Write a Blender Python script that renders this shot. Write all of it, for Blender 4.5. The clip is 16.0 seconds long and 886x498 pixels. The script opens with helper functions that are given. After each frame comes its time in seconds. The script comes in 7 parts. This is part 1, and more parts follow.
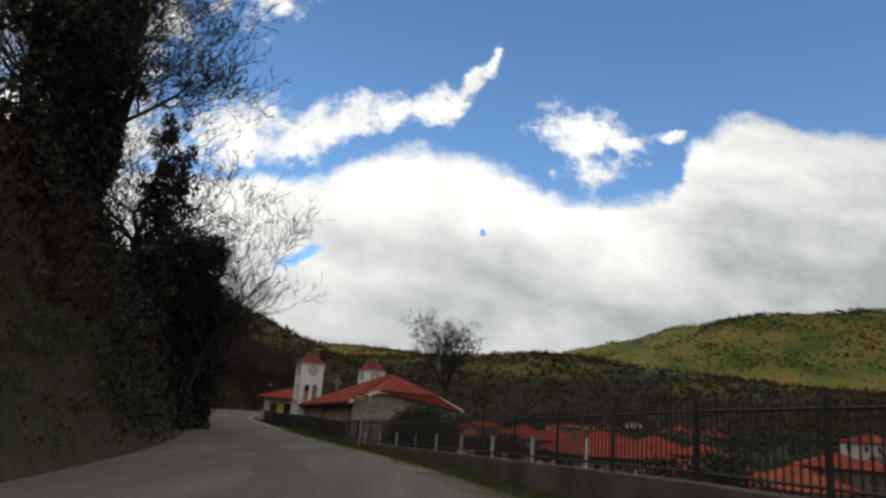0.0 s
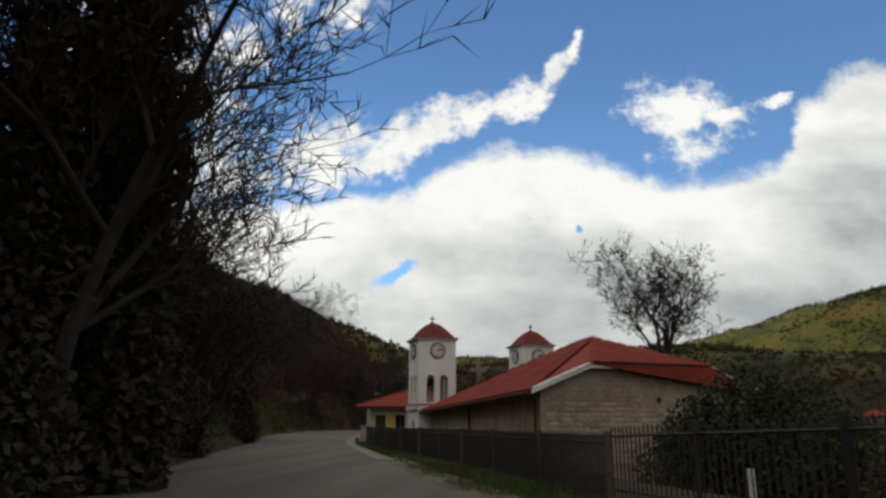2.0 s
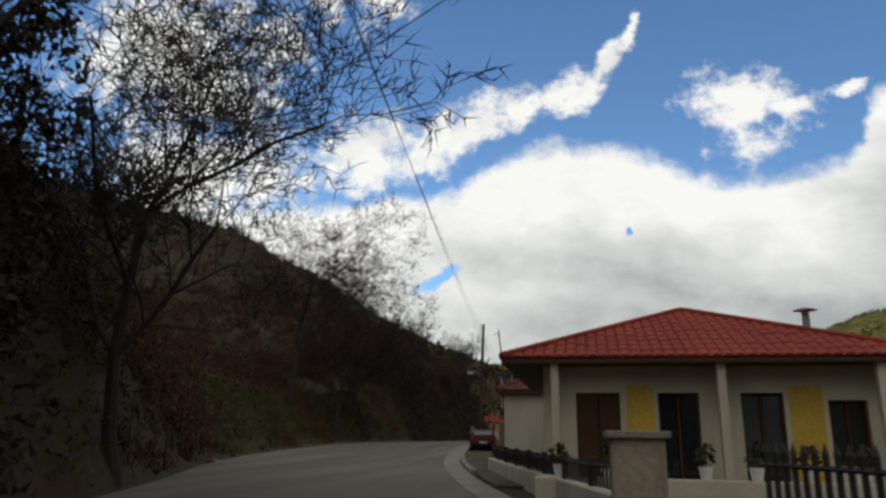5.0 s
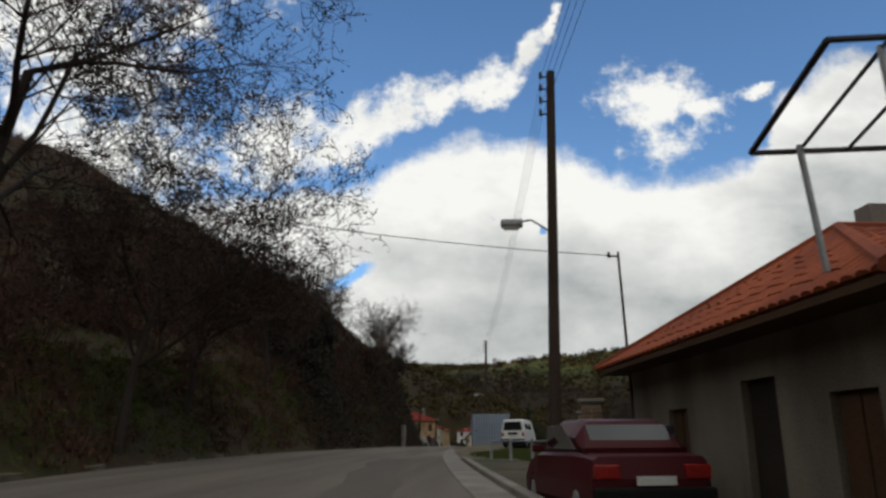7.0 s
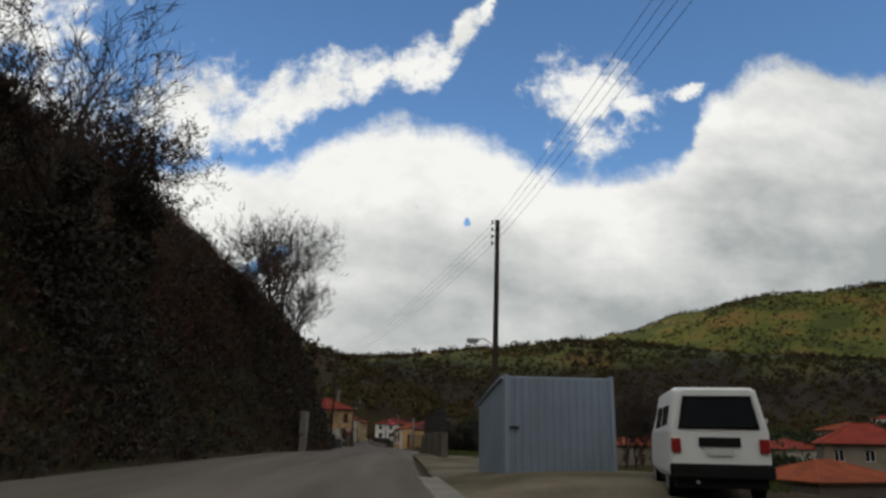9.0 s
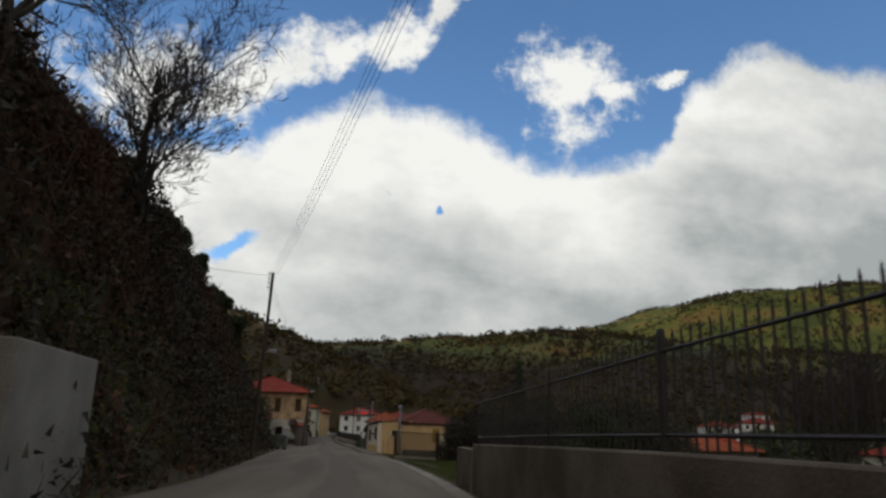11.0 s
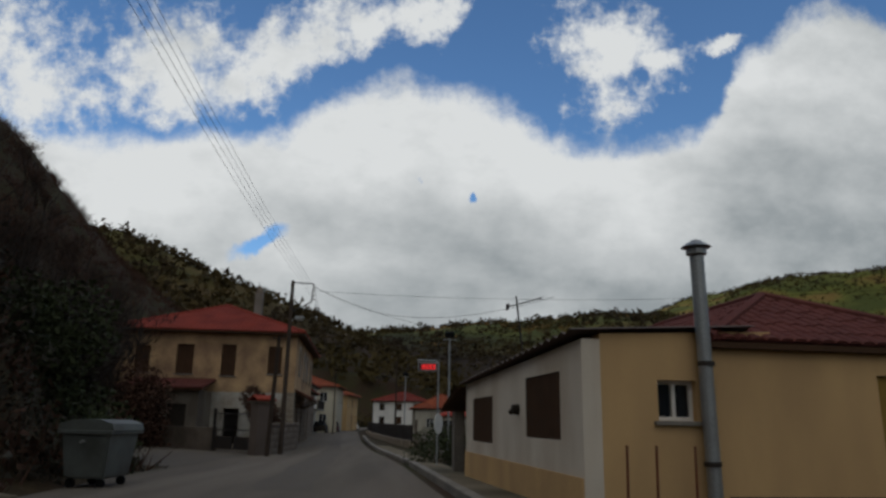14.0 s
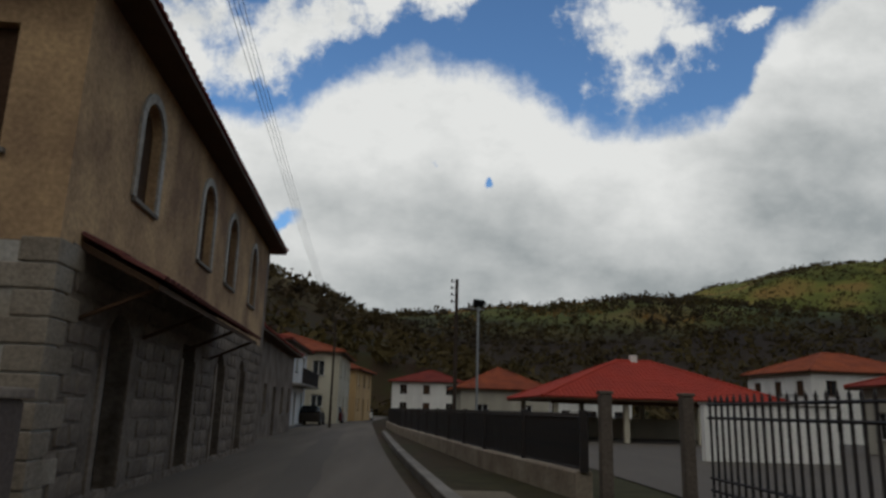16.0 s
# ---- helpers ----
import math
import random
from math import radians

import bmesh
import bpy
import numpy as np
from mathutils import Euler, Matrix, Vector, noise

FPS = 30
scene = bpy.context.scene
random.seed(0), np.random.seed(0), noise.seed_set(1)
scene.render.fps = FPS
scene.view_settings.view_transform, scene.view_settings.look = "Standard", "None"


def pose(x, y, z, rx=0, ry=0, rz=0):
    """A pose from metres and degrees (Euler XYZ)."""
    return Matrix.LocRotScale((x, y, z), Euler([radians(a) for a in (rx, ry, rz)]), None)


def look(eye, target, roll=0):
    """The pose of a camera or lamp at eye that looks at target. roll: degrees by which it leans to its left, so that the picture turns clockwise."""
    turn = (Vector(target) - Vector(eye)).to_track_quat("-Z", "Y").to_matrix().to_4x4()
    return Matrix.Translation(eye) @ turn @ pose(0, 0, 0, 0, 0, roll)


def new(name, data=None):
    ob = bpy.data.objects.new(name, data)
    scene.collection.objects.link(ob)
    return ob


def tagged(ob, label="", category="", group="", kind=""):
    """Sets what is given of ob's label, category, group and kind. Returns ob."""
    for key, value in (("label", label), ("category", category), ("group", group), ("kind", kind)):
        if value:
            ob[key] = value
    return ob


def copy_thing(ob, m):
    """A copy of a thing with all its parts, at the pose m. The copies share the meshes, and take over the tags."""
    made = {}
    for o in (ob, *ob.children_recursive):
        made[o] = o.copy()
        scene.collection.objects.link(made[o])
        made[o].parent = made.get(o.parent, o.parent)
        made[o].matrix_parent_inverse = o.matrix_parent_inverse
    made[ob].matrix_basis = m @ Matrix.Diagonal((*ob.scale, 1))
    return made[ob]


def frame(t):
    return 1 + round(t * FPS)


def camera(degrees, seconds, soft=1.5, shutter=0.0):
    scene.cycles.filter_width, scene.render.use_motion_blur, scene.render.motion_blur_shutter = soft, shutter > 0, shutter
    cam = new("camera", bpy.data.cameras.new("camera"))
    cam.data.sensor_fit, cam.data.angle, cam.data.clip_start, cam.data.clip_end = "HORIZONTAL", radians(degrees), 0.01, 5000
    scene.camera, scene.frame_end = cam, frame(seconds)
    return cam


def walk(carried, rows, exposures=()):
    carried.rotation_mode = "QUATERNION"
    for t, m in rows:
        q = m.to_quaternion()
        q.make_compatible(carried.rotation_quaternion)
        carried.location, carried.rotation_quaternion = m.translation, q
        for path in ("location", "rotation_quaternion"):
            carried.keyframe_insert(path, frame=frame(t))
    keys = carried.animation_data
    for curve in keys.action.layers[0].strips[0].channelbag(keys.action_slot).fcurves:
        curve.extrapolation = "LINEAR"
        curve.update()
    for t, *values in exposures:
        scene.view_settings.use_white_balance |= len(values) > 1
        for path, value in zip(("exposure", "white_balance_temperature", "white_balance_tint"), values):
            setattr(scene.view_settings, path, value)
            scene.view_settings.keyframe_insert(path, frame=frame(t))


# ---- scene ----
cam = camera(64.1, 16.0, soft=2.7, shutter=0.06)
# seconds, eye, target, roll
PATH = [
    (0, (0.000, -0.000, 1.300), (0.026, 1.942, 1.778), 4.53),
    (0.5, (-1.061, 8.554, 1.266), (-1.102, 10.493, 1.755), 3.39),
    (1, (-2.553, 17.032, 1.234), (-2.657, 18.970, 1.718), 2.05),
    (1.5, (-4.322, 25.406, 1.109), (-4.491, 27.341, 1.587), 1.23),
    (2, (-6.158, 33.599, 1.008), (-6.395, 35.522, 1.502), 0.23),
    (2.5, (-8.320, 41.536, 0.978), (-8.625, 43.446, 1.487), 1.11),
    (3, (-10.631, 49.306, 0.975), (-10.969, 51.208, 1.494), -0.28),
    (3.5, (-13.003, 56.936, 1.093), (-13.367, 58.833, 1.612), -0.33),
    (4, (-15.335, 64.633, 1.131), (-15.699, 66.530, 1.651), -0.02),
    (4.2, (-16.345, 67.786, 1.149), (-16.717, 69.681, 1.669), 0.06),
    (4.5, (-17.806, 72.549, 1.162), (-18.177, 74.444, 1.682), 0.28),
    (4.8, (-19.301, 77.520, 1.161), (-19.662, 79.417, 1.680), 0.60),
    (5.1, (-20.791, 82.679, 1.155), (-21.134, 84.580, 1.672), 0.92),
    (5.4, (-22.238, 88.004, 1.153), (-22.556, 89.910, 1.668), 1.18),
    (5.7, (-23.605, 93.472, 1.165), (-23.890, 95.384, 1.678), 1.32),
    (6, (-24.852, 99.062, 1.200), (-25.100, 100.979, 1.713), 1.25),
    (6.3, (-25.943, 104.752, 1.266), (-26.149, 106.674, 1.781), 0.92),
    (6.5, (-26.659, 108.565, 1.286), (-26.837, 110.488, 1.807), 0.51),
    (7, (-28.275, 118.129, 1.467), (-28.379, 120.057, 1.989), -0.24),
    (7.5, (-29.352, 127.678, 1.717), (-29.395, 129.608, 2.236), 0.11),
    (8, (-30.522, 137.303, 1.887), (-30.504, 139.236, 2.400), 0.63),
    (8.5, (-31.166, 147.048, 1.970), (-31.096, 148.982, 2.477), 0.84),
    (9, (-31.781, 156.965, 1.987), (-31.661, 158.896, 2.491), 0.88),
    (9.2, (-31.911, 160.931, 2.030), (-31.770, 162.862, 2.530), 1.16),
    (9.5, (-32.199, 166.866, 2.068), (-32.031, 168.796, 2.567), 1.23),
    (9.8, (-32.424, 172.772, 2.123), (-32.237, 174.700, 2.619), 1.22),
    (10.1, (-32.590, 178.649, 2.179), (-32.388, 180.576, 2.673), 1.19),
    (10.4, (-32.698, 184.497, 2.219), (-32.489, 186.424, 2.712), 1.21),
    (10.7, (-32.750, 190.319, 2.230), (-32.539, 192.246, 2.720), 1.35),
    (11, (-32.748, 196.113, 2.196), (-32.541, 198.042, 2.683), 1.69),
    (11.3, (-32.695, 201.881, 2.102), (-32.498, 203.812, 2.584), 2.27),
    (11.5, (-32.648, 205.728, 2.058), (-32.462, 207.663, 2.531), 3.34),
    (12, (-32.512, 215.310, 1.798), (-32.343, 217.246, 2.270), 4.00),
    (12.5, (-32.579, 224.689, 1.671), (-32.431, 226.628, 2.140), 3.74),
    (13, (-33.021, 234.008, 1.451), (-32.879, 235.949, 1.913), 2.45),
    (13.5, (-33.402, 243.321, 1.187), (-33.271, 245.262, 1.653), 1.42),
    (14, (-33.846, 252.597, 1.088), (-33.726, 254.536, 1.561), 1.09),
    (14.2, (-33.998, 256.267, 1.059), (-33.887, 258.208, 1.528), 1.33),
    (14.5, (-34.201, 261.752, 1.013), (-34.099, 263.695, 1.476), 1.62),
    (15, (-34.793, 270.739, 0.842), (-34.675, 272.684, 1.294), 0.15),
    (15.5, (-35.288, 279.288, 0.572), (-35.183, 281.232, 1.030), 0.34),
    (16, (-35.797, 287.991, 0.755), (-35.712, 289.939, 1.200), 1.68),
]
walk(cam, [(t, look(eye, target, roll)) for t, eye, target, roll in PATH],
     exposures=[(0, 0.15, 6500, 10), (0.5, 0.06, 6500, 10), (6.5, 0.0, 6500, 10), (9, -0.04, 6500, 10), (13, -0.13, 6450, 10), (14, -0.4, 6200, 10), (15, -0.44, 6200, 10), (15.5, -0.38, 6250, 10), (16, -0.3, 6350, 10)])

# ---- light ----
world = bpy.data.worlds.new("sky")
scene.world = world
world.use_nodes = True
wt = world.node_tree
sky = wt.nodes.new("ShaderNodeTexSky")
sky.sky_type, sky.sun_disc = "NISHITA", False
sky.sun_elevation, sky.sun_rotation = radians(42), radians(150)
sky.air_density, sky.dust_density, sky.ozone_density = 1.0, 0.0, 3.0
tint = wt.nodes.new("ShaderNodeMix")
tint.data_type, tint.blend_type = "RGBA", "MULTIPLY"
tint.inputs["Factor"].default_value, tint.inputs["B"].default_value = 1.0, (0.76, 0.95, 1.06, 1)
wt.links.new(sky.outputs[0], tint.inputs["A"])
wt.links.new(tint.outputs["Result"], wt.nodes["Background"].inputs[0])
wt.nodes["Background"].inputs[1].default_value = 0.14
sun_data = bpy.data.lights.new("sun", "SUN")
sun_data.energy, sun_data.angle, sun_data.color = 0.55, radians(14), (1.0, 0.88, 0.7)
sun = new("sun", sun_data)
sun.matrix_world = look((0, 0, 300), Vector((0, 0, 300)) - Vector((math.sin(radians(150)) * math.cos(radians(42)), math.cos(radians(150)) * math.cos(radians(42)), math.sin(radians(42)))))
scene.view_settings.exposure = 0.0

# ---- cloud deck ----
CLOUD_Z = 470.0


def node_math(t, op, a, b=None, c=None, clamp=False):
    n = t.nodes.new("ShaderNodeMath")
    n.operation, n.use_clamp = op, clamp
    for i, v in enumerate((a, b, c)):
        if v is None:
            continue
        if isinstance(v, (int, float)):
            n.inputs[i].default_value = v
        else:
            t.links.new(v, n.inputs[i])
    return n.outputs[0]


def cloud_material():
    """Cumulus by bearing (u, to the right) and height (v) over the middle of the road; broken cloud behind it."""
    m = bpy.data.materials.new("cloud")
    m.use_nodes = True
    t = m.node_tree
    t.nodes.clear()
    f = lambda op, a, b=None, c=None, clamp=False: node_math(t, op, a, b, c, clamp)
    geo = t.nodes.new("ShaderNodeNewGeometry")
    sep = t.nodes.new("ShaderNodeSeparateXYZ")
    t.links.new(geo.outputs["Position"], sep.inputs[0])
    dx, dy = f("ADD", sep.outputs[0], 30.5), f("SUBTRACT", sep.outputs[1], 137.0)
    dist = f("MAXIMUM", dy, 250.0)
    u, v = f("DIVIDE", dx, dist), f("DIVIDE", CLOUD_Z, dist)
    ahead = f("MULTIPLY_ADD", dy, 1 / 200, -1.6, clamp=True)
    uv = t.nodes.new("ShaderNodeCombineXYZ")
    t.links.new(u, uv.inputs[0])
    t.links.new(v, uv.inputs[1])

    def fbm(scale, detail, rough, offset, stretch=1.0, source=uv.outputs[0]):
        mp = t.nodes.new("ShaderNodeMapping")
        mp.inputs["Location"].default_value, mp.inputs["Scale"].default_value = (offset, offset * 0.7, 0), (1, stretch, 1)
        t.links.new(source, mp.inputs["Vector"])
        n = t.nodes.new("ShaderNodeTexNoise")
        n.inputs["Scale"].default_value, n.inputs["Detail"].default_value, n.inputs["Roughness"].default_value = scale, detail, rough
        t.links.new(mp.outputs[0], n.inputs["Vector"])
        return f("SUBTRACT", n.outputs["Fac"], 0.5)

    edge = fbm(9.0, 10, 0.62, 3.1)
    wisps = fbm(22.0, 8, 0.65, 1.7)
    u2, v2 = f("MULTIPLY_ADD", fbm(7.0, 6, 0.6, 8.4), 0.10, u), f("MULTIPLY_ADD", edge, 0.10, v)
    # top of the long bank of cloud
    curve = t.nodes.new("ShaderNodeFloatCurve")
    cm = curve.mapping
    cm.clip_max_y = 2
    pts = cm.curves[0].points
    line = [(-0.70, 0.38), (-0.30, 0.36), (-0.198, 0.370), (-0.148, 0.387), (-0.107, 0.414), (-0.039, 0.440), (0.021, 0.447), (0.082, 0.442), (0.125, 0.424), (0.192, 0.388), (0.277, 0.374), (0.363, 0.384), (0.427, 0.424), (0.459, 0.485), (0.498, 0.529), (0.556, 0.568), (0.612, 0.582), (0.705, 0.558), (0.80, 0.55)]
    for i, (a, b) in enumerate(line):
        place = ((a + 0.75) / 1.6, b)
        if i < 2:
            pts[i].location = place
        else:
            pts.new(*place)
    cm.update()
    t.links.new(f("MULTIPLY_ADD", u2, 1 / 1.6, 0.75 / 1.6), curve.inputs["Value"])
    bank = f("SUBTRACT", f("ADD", curve.outputs[0], 0.008), v2)
    density = f("MULTIPLY_ADD", bank, 40.0, f("MULTIPLY", wisps, 1.3))

    def blob(cu, cv, row1, row2, gain=1.0):
        a, b = f("SUBTRACT", u2, cu), f("SUBTRACT", v2, cv)
        p = f("MULTIPLY_ADD", a, row1[0], f("MULTIPLY", b, row1[1]))
        q = f("MULTIPLY_ADD", a, row2[0], f("MULTIPLY", b, row2[1]))
        r = f("SQRT", f("MULTIPLY_ADD", p, p, f("MULTIPLY", q, q)))
        return f("MULTIPLY_ADD", r, -1.6 * gain, 1.7 * gain)

    puffs = [blob(-0.306, 0.449, (10.6, 0.9), (0.2, -12.1)), blob(-0.204, 0.465, (9.4, 4.6), (9.3, -17.2)), blob(-0.119, 0.514, (13.2, 4.9), (9.1, -21.5)),
             blob(-0.049, 0.520, (15.6, 4.2), (8.3, -26.3)), blob(0.021, 0.550, (12.8, 6.8), (15.4, -23.3)), blob(0.083, 0.606, (9.9, 10.7), (36.2, -27.0)),
             blob(0.124, 0.663, (9.9, 19.2), (71.8, -30.4)), blob(0.272, 0.510, (12.5, -1.0), (-2.0, -17.0)), blob(0.284, 0.452, (22.0, 0.0), (0.0, -22.0), 0.4), blob(0.335, 0.492, (22.8, -1.5), (0.6, -30.0)),
             blob(-0.621, 0.598, (7.5, 1.2), (0.2, -12.7)), blob(-0.74, 0.73, (5.6, 0.8), (0.2, -6.5)), blob(-0.50, 0.69, (16, 3), (4, -12), 0.7), blob(-0.40, 0.80, (18, 4), (6, -16), 0.6), blob(-0.28, 0.775, (20, 2), (3, -15), 0.6), blob(-0.636, 0.425, (4.5, 0.7), (0.1, -7.5)), blob(0.447, 0.530, (40.4, -6.5), (2.5, -90.0))]
    top = puffs[0]
    for p in puffs[1:]:
        top = f("MAXIMUM", top, p)
    # ragged, thin edges of the high band
    top = f("ADD", top, f("MULTIPLY_ADD", wisps, 4.6, f("MULTIPLY", edge, 2.4)))
    density = f("MAXIMUM", density, top)
    deep = density
    density = f("MINIMUM", density, 2.2)
    for hole in (blob(-0.20, 0.226, (11.5, 6.0), (20.0, -38.0), 1.0), blob(0.032, 0.318, (60, 0), (5, -70.0), 0.45), blob(0.086, 0.300, (85, -0.8), (1.3, -60.0), 1.0)):
        density = f("SUBTRACT", density, f("MAXIMUM", f("MULTIPLY", hole, 2.2), 0.0))
    # broken cloud overhead and behind
    flat = t.nodes.new("ShaderNodeMapping")
    flat.inputs["Scale"].default_value = (0.0016, 0.0016, 0)
    t.links.new(geo.outputs["Position"], flat.inputs["Vector"])
    rest = f("MULTIPLY_ADD", fbm(1.0, 8, 0.6, 4.0, source=flat.outputs[0]), 9.0, 1.6)
    density = f("ADD", f("MULTIPLY", density, ahead), f("MULTIPLY", rest, f("SUBTRACT", 1.0, ahead)))
    cover = t.nodes.new("ShaderNodeMapRange")
    cover.interpolation_type = "SMOOTHSTEP"
    cover.inputs["From Min"].default_value, cover.inputs["From Max"].default_value = -0.35, 1.15
    t.links.new(density, cover.inputs["Value"])
    # bright crowns, greyer undersides
    thick = f("MULTIPLY_ADD", deep, 0.12, 0.0, clamp=True)
    under = f("MULTIPLY", f("MULTIPLY_ADD", v, -3.4, 1.55, clamp=True), f("MULTIPLY_ADD", u, 0.55, 0.75, clamp=True))
    billow = fbm(4.6, 9, 0.52, 12.0, 1.7)
    shade = f("MULTIPLY_ADD", billow, 1.55, f("MULTIPLY", f("MULTIPLY", thick, under), 0.95))
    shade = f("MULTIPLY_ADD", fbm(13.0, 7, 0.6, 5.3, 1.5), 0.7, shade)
    shade = f("ADD", shade, f("MULTIPLY_ADD", u, 1.25, -0.42, clamp=True))
    shade = f("MAXIMUM", shade, 0.0)
    tone = t.nodes.new("ShaderNodeMix")
    tone.data_type = "RGBA"
    tone.inputs["A"].default_value, tone.inputs["B"].default_value = (0.97, 0.97, 0.93, 1), (0.40, 0.43, 0.43, 1)
    t.links.new(f("MINIMUM", shade, 1.0), tone.inputs["Factor"])
    glow, clear, mix, out = (t.nodes.new("ShaderNode" + k) for k in ("Emission", "BsdfTransparent", "MixShader", "OutputMaterial"))
    t.links.new(tone.outputs["Result"], glow.inputs["Color"])
    glow.inputs["Strength"].default_value = 0.97
    t.links.new(cover.outputs[0], mix.inputs[0])
    t.links.new(clear.outputs[0], mix.inputs[1])
    t.links.new(glow.outputs[0], mix.inputs[2])
    t.links.new(mix.outputs[0], out.inputs[0])
    return m


deck = bpy.data.meshes.new("clouds")
deck.from_pydata([(-9000, -9000, CLOUD_Z), (9000, -9000, CLOUD_Z), (9000, 9000, CLOUD_Z), (-9000, 9000, CLOUD_Z)], [], [(0, 3, 2, 1)])
deck.materials.append(cloud_material())
tagged(new("clouds", deck), "white and grey broken cumulus clouds in a blue sky", "clouds", kind="structure")

# ---- materials ----
def material(name, color, rough=0.8, color2=None, scale=3.0, fine=40.0, bump=0.3, metal=0.0, amount=0.5, spec=None, random_tint=0.0, stretch=None):
    """A surface with two scales of colour variation and a fine relief, at world size."""
    m = bpy.data.materials.new(name)
    m.use_nodes = True
    t = m.node_tree
    n, l = t.nodes, t.links
    b = n["Principled BSDF"]
    b.inputs["Roughness"].default_value, b.inputs["Metallic"].default_value = rough, metal
    b.inputs["Specular IOR Level"].default_value = (0.5 if rough < 0.6 or metal else 0.1) if spec is None else spec
    co = n.new("ShaderNodeTexCoord")
    big, small = n.new("ShaderNodeTexNoise"), n.new("ShaderNodeTexNoise")
    big.inputs["Scale"].default_value, big.inputs["Detail"].default_value = scale, 6
    small.inputs["Scale"].default_value, small.inputs["Detail"].default_value = fine, 4
    if stretch:
        mp = n.new("ShaderNodeMapping")
        mp.inputs["Scale"].default_value = stretch
        l.new(co.outputs["Object"], mp.inputs["Vector"])
        l.new(mp.outputs[0], big.inputs["Vector"])
    else:
        l.new(co.outputs["Object"], big.inputs["Vector"])
    l.new(co.outputs["Object"], small.inputs["Vector"])
    ramp = n.new("ShaderNodeMapRange")
    ramp.inputs["From Min"].default_value, ramp.inputs["From Max"].default_value = 0.35, 0.65
    l.new(big.outputs["Fac"], ramp.inputs["Value"])
    c2 = color2 or tuple(c * 0.6 for c in color)
    mix = n.new("ShaderNodeMix")
    mix.data_type = "RGBA"
    mix.inputs["A"].default_value, mix.inputs["B"].default_value = (*color, 1), (*c2, 1)
    mul = n.new("ShaderNodeMath")
    mul.operation = "MULTIPLY"
    mul.inputs[1].default_value = amount
    l.new(ramp.outputs[0], mul.inputs[0])
    l.new(mul.outputs[0], mix.inputs["Factor"])
    grain = n.new("ShaderNodeMapRange")
    grain.inputs["From Min"].default_value, grain.inputs["From Max"].default_value = 0.3, 0.7
    grain.inputs["To Min"].default_value, grain.inputs["To Max"].default_value = 0.78, 1.18
    l.new(small.outputs["Fac"], grain.inputs["Value"])
    value = grain.outputs[0]
    if random_tint:
        info = n.new("ShaderNodeObjectInfo")
        tint = n.new("ShaderNodeMapRange")
        tint.inputs["To Min"].default_value, tint.inputs["To Max"].default_value = 1 - random_tint, 1 + random_tint
        l.new(info.outputs["Random"], tint.inputs["Value"])
        both = n.new("ShaderNodeMath")
        both.operation = "MULTIPLY"
        l.new(value, both.inputs[0])
        l.new(tint.outputs[0], both.inputs[1])
        value = both.outputs[0]
    tone = n.new("ShaderNodeMix")
    tone.data_type, tone.blend_type = "RGBA", "MULTIPLY"
    tone.inputs["Factor"].default_value = 1
    l.new(mix.outputs["Result"], tone.inputs["A"])
    l.new(value, tone.inputs["B"])
    l.new(tone.outputs["Result"], b.inputs["Base Color"])
    if bump:
        bp = n.new("ShaderNodeBump")
        bp.inputs["Strength"].default_value, bp.inputs["Distance"].default_value = bump, 0.02
        l.new(small.outputs["Fac"], bp.inputs["Height"])
        l.new(bp.outputs[0], b.inputs["Normal"])
    return m


M_asphalt = material("asphalt", (0.165, 0.138, 0.112), 0.85, (0.105, 0.088, 0.07), 1.0, 60, 0.4, amount=0.9, stretch=(0.75, 0.05, 1))
M_patch = material("asphalt_patch", (0.125, 0.106, 0.088), 0.85, (0.1, 0.085, 0.07), 1.0, 70, 0.4, stretch=(0.9, 0.08, 1))
M_verge = material("dark_verge_earth", (0.095, 0.08, 0.055), 0.95, (0.055, 0.055, 0.028), 0.5, 20, 0.6, amount=1.0)
M_gravel = material("gravel", (0.19, 0.155, 0.11), 0.95, (0.085, 0.072, 0.045), 0.35, 14, 0.9, amount=1.0)
M_concrete = material("concrete", (0.25, 0.225, 0.195), 0.9, (0.15, 0.132, 0.112), 0.8, 30, 0.4, amount=0.8)
M_white = material("white_render", (0.78, 0.75, 0.7), 0.85, (0.58, 0.55, 0.5), 0.8, 90, 0.04, amount=0.6, stretch=(1, 1, 0.25))
M_yellow = material("ochre_render", (0.61, 0.4, 0.19), 0.9, (0.46, 0.3, 0.15), 0.9, 90, 0.04, amount=0.8, stretch=(1, 1, 0.3))
M_beige = material("beige_render", (0.46, 0.42, 0.34), 0.9, (0.34, 0.31, 0.25), 0.8, 90, 0.04, amount=0.9, stretch=(1, 1, 0.3))
M_stone = material("stone_wall", (0.34, 0.28, 0.21), 0.9, (0.2, 0.15, 0.11), 1.5, 12, 0.7, amount=0.8)
M_tile = material("red_roof_tile", (0.27, 0.05, 0.032), 0.8, (0.18, 0.036, 0.026), 0.7, 20, 0.3, amount=0.8, random_tint=0.15)
M_bark = material("bark", (0.05, 0.04, 0.033), 0.95, (0.032, 0.026, 0.022), 3, 30, 0.6)
M_iron = material("dark_iron", (0.02, 0.018, 0.018), 0.6, (0.05, 0.03, 0.02), 4, 40, 0.2, metal=0.3)
M_red_car = material("dark_red_car_paint", (0.06, 0.008, 0.01), 0.45, (0.045, 0.008, 0.009), 1, 300, 0.0, amount=0.2, spec=0.12)
M_white_car = material("white_car_paint", (0.72, 0.72, 0.7), 0.35, (0.6, 0.6, 0.57), 1.2, 300, 0.0, amount=0.3)
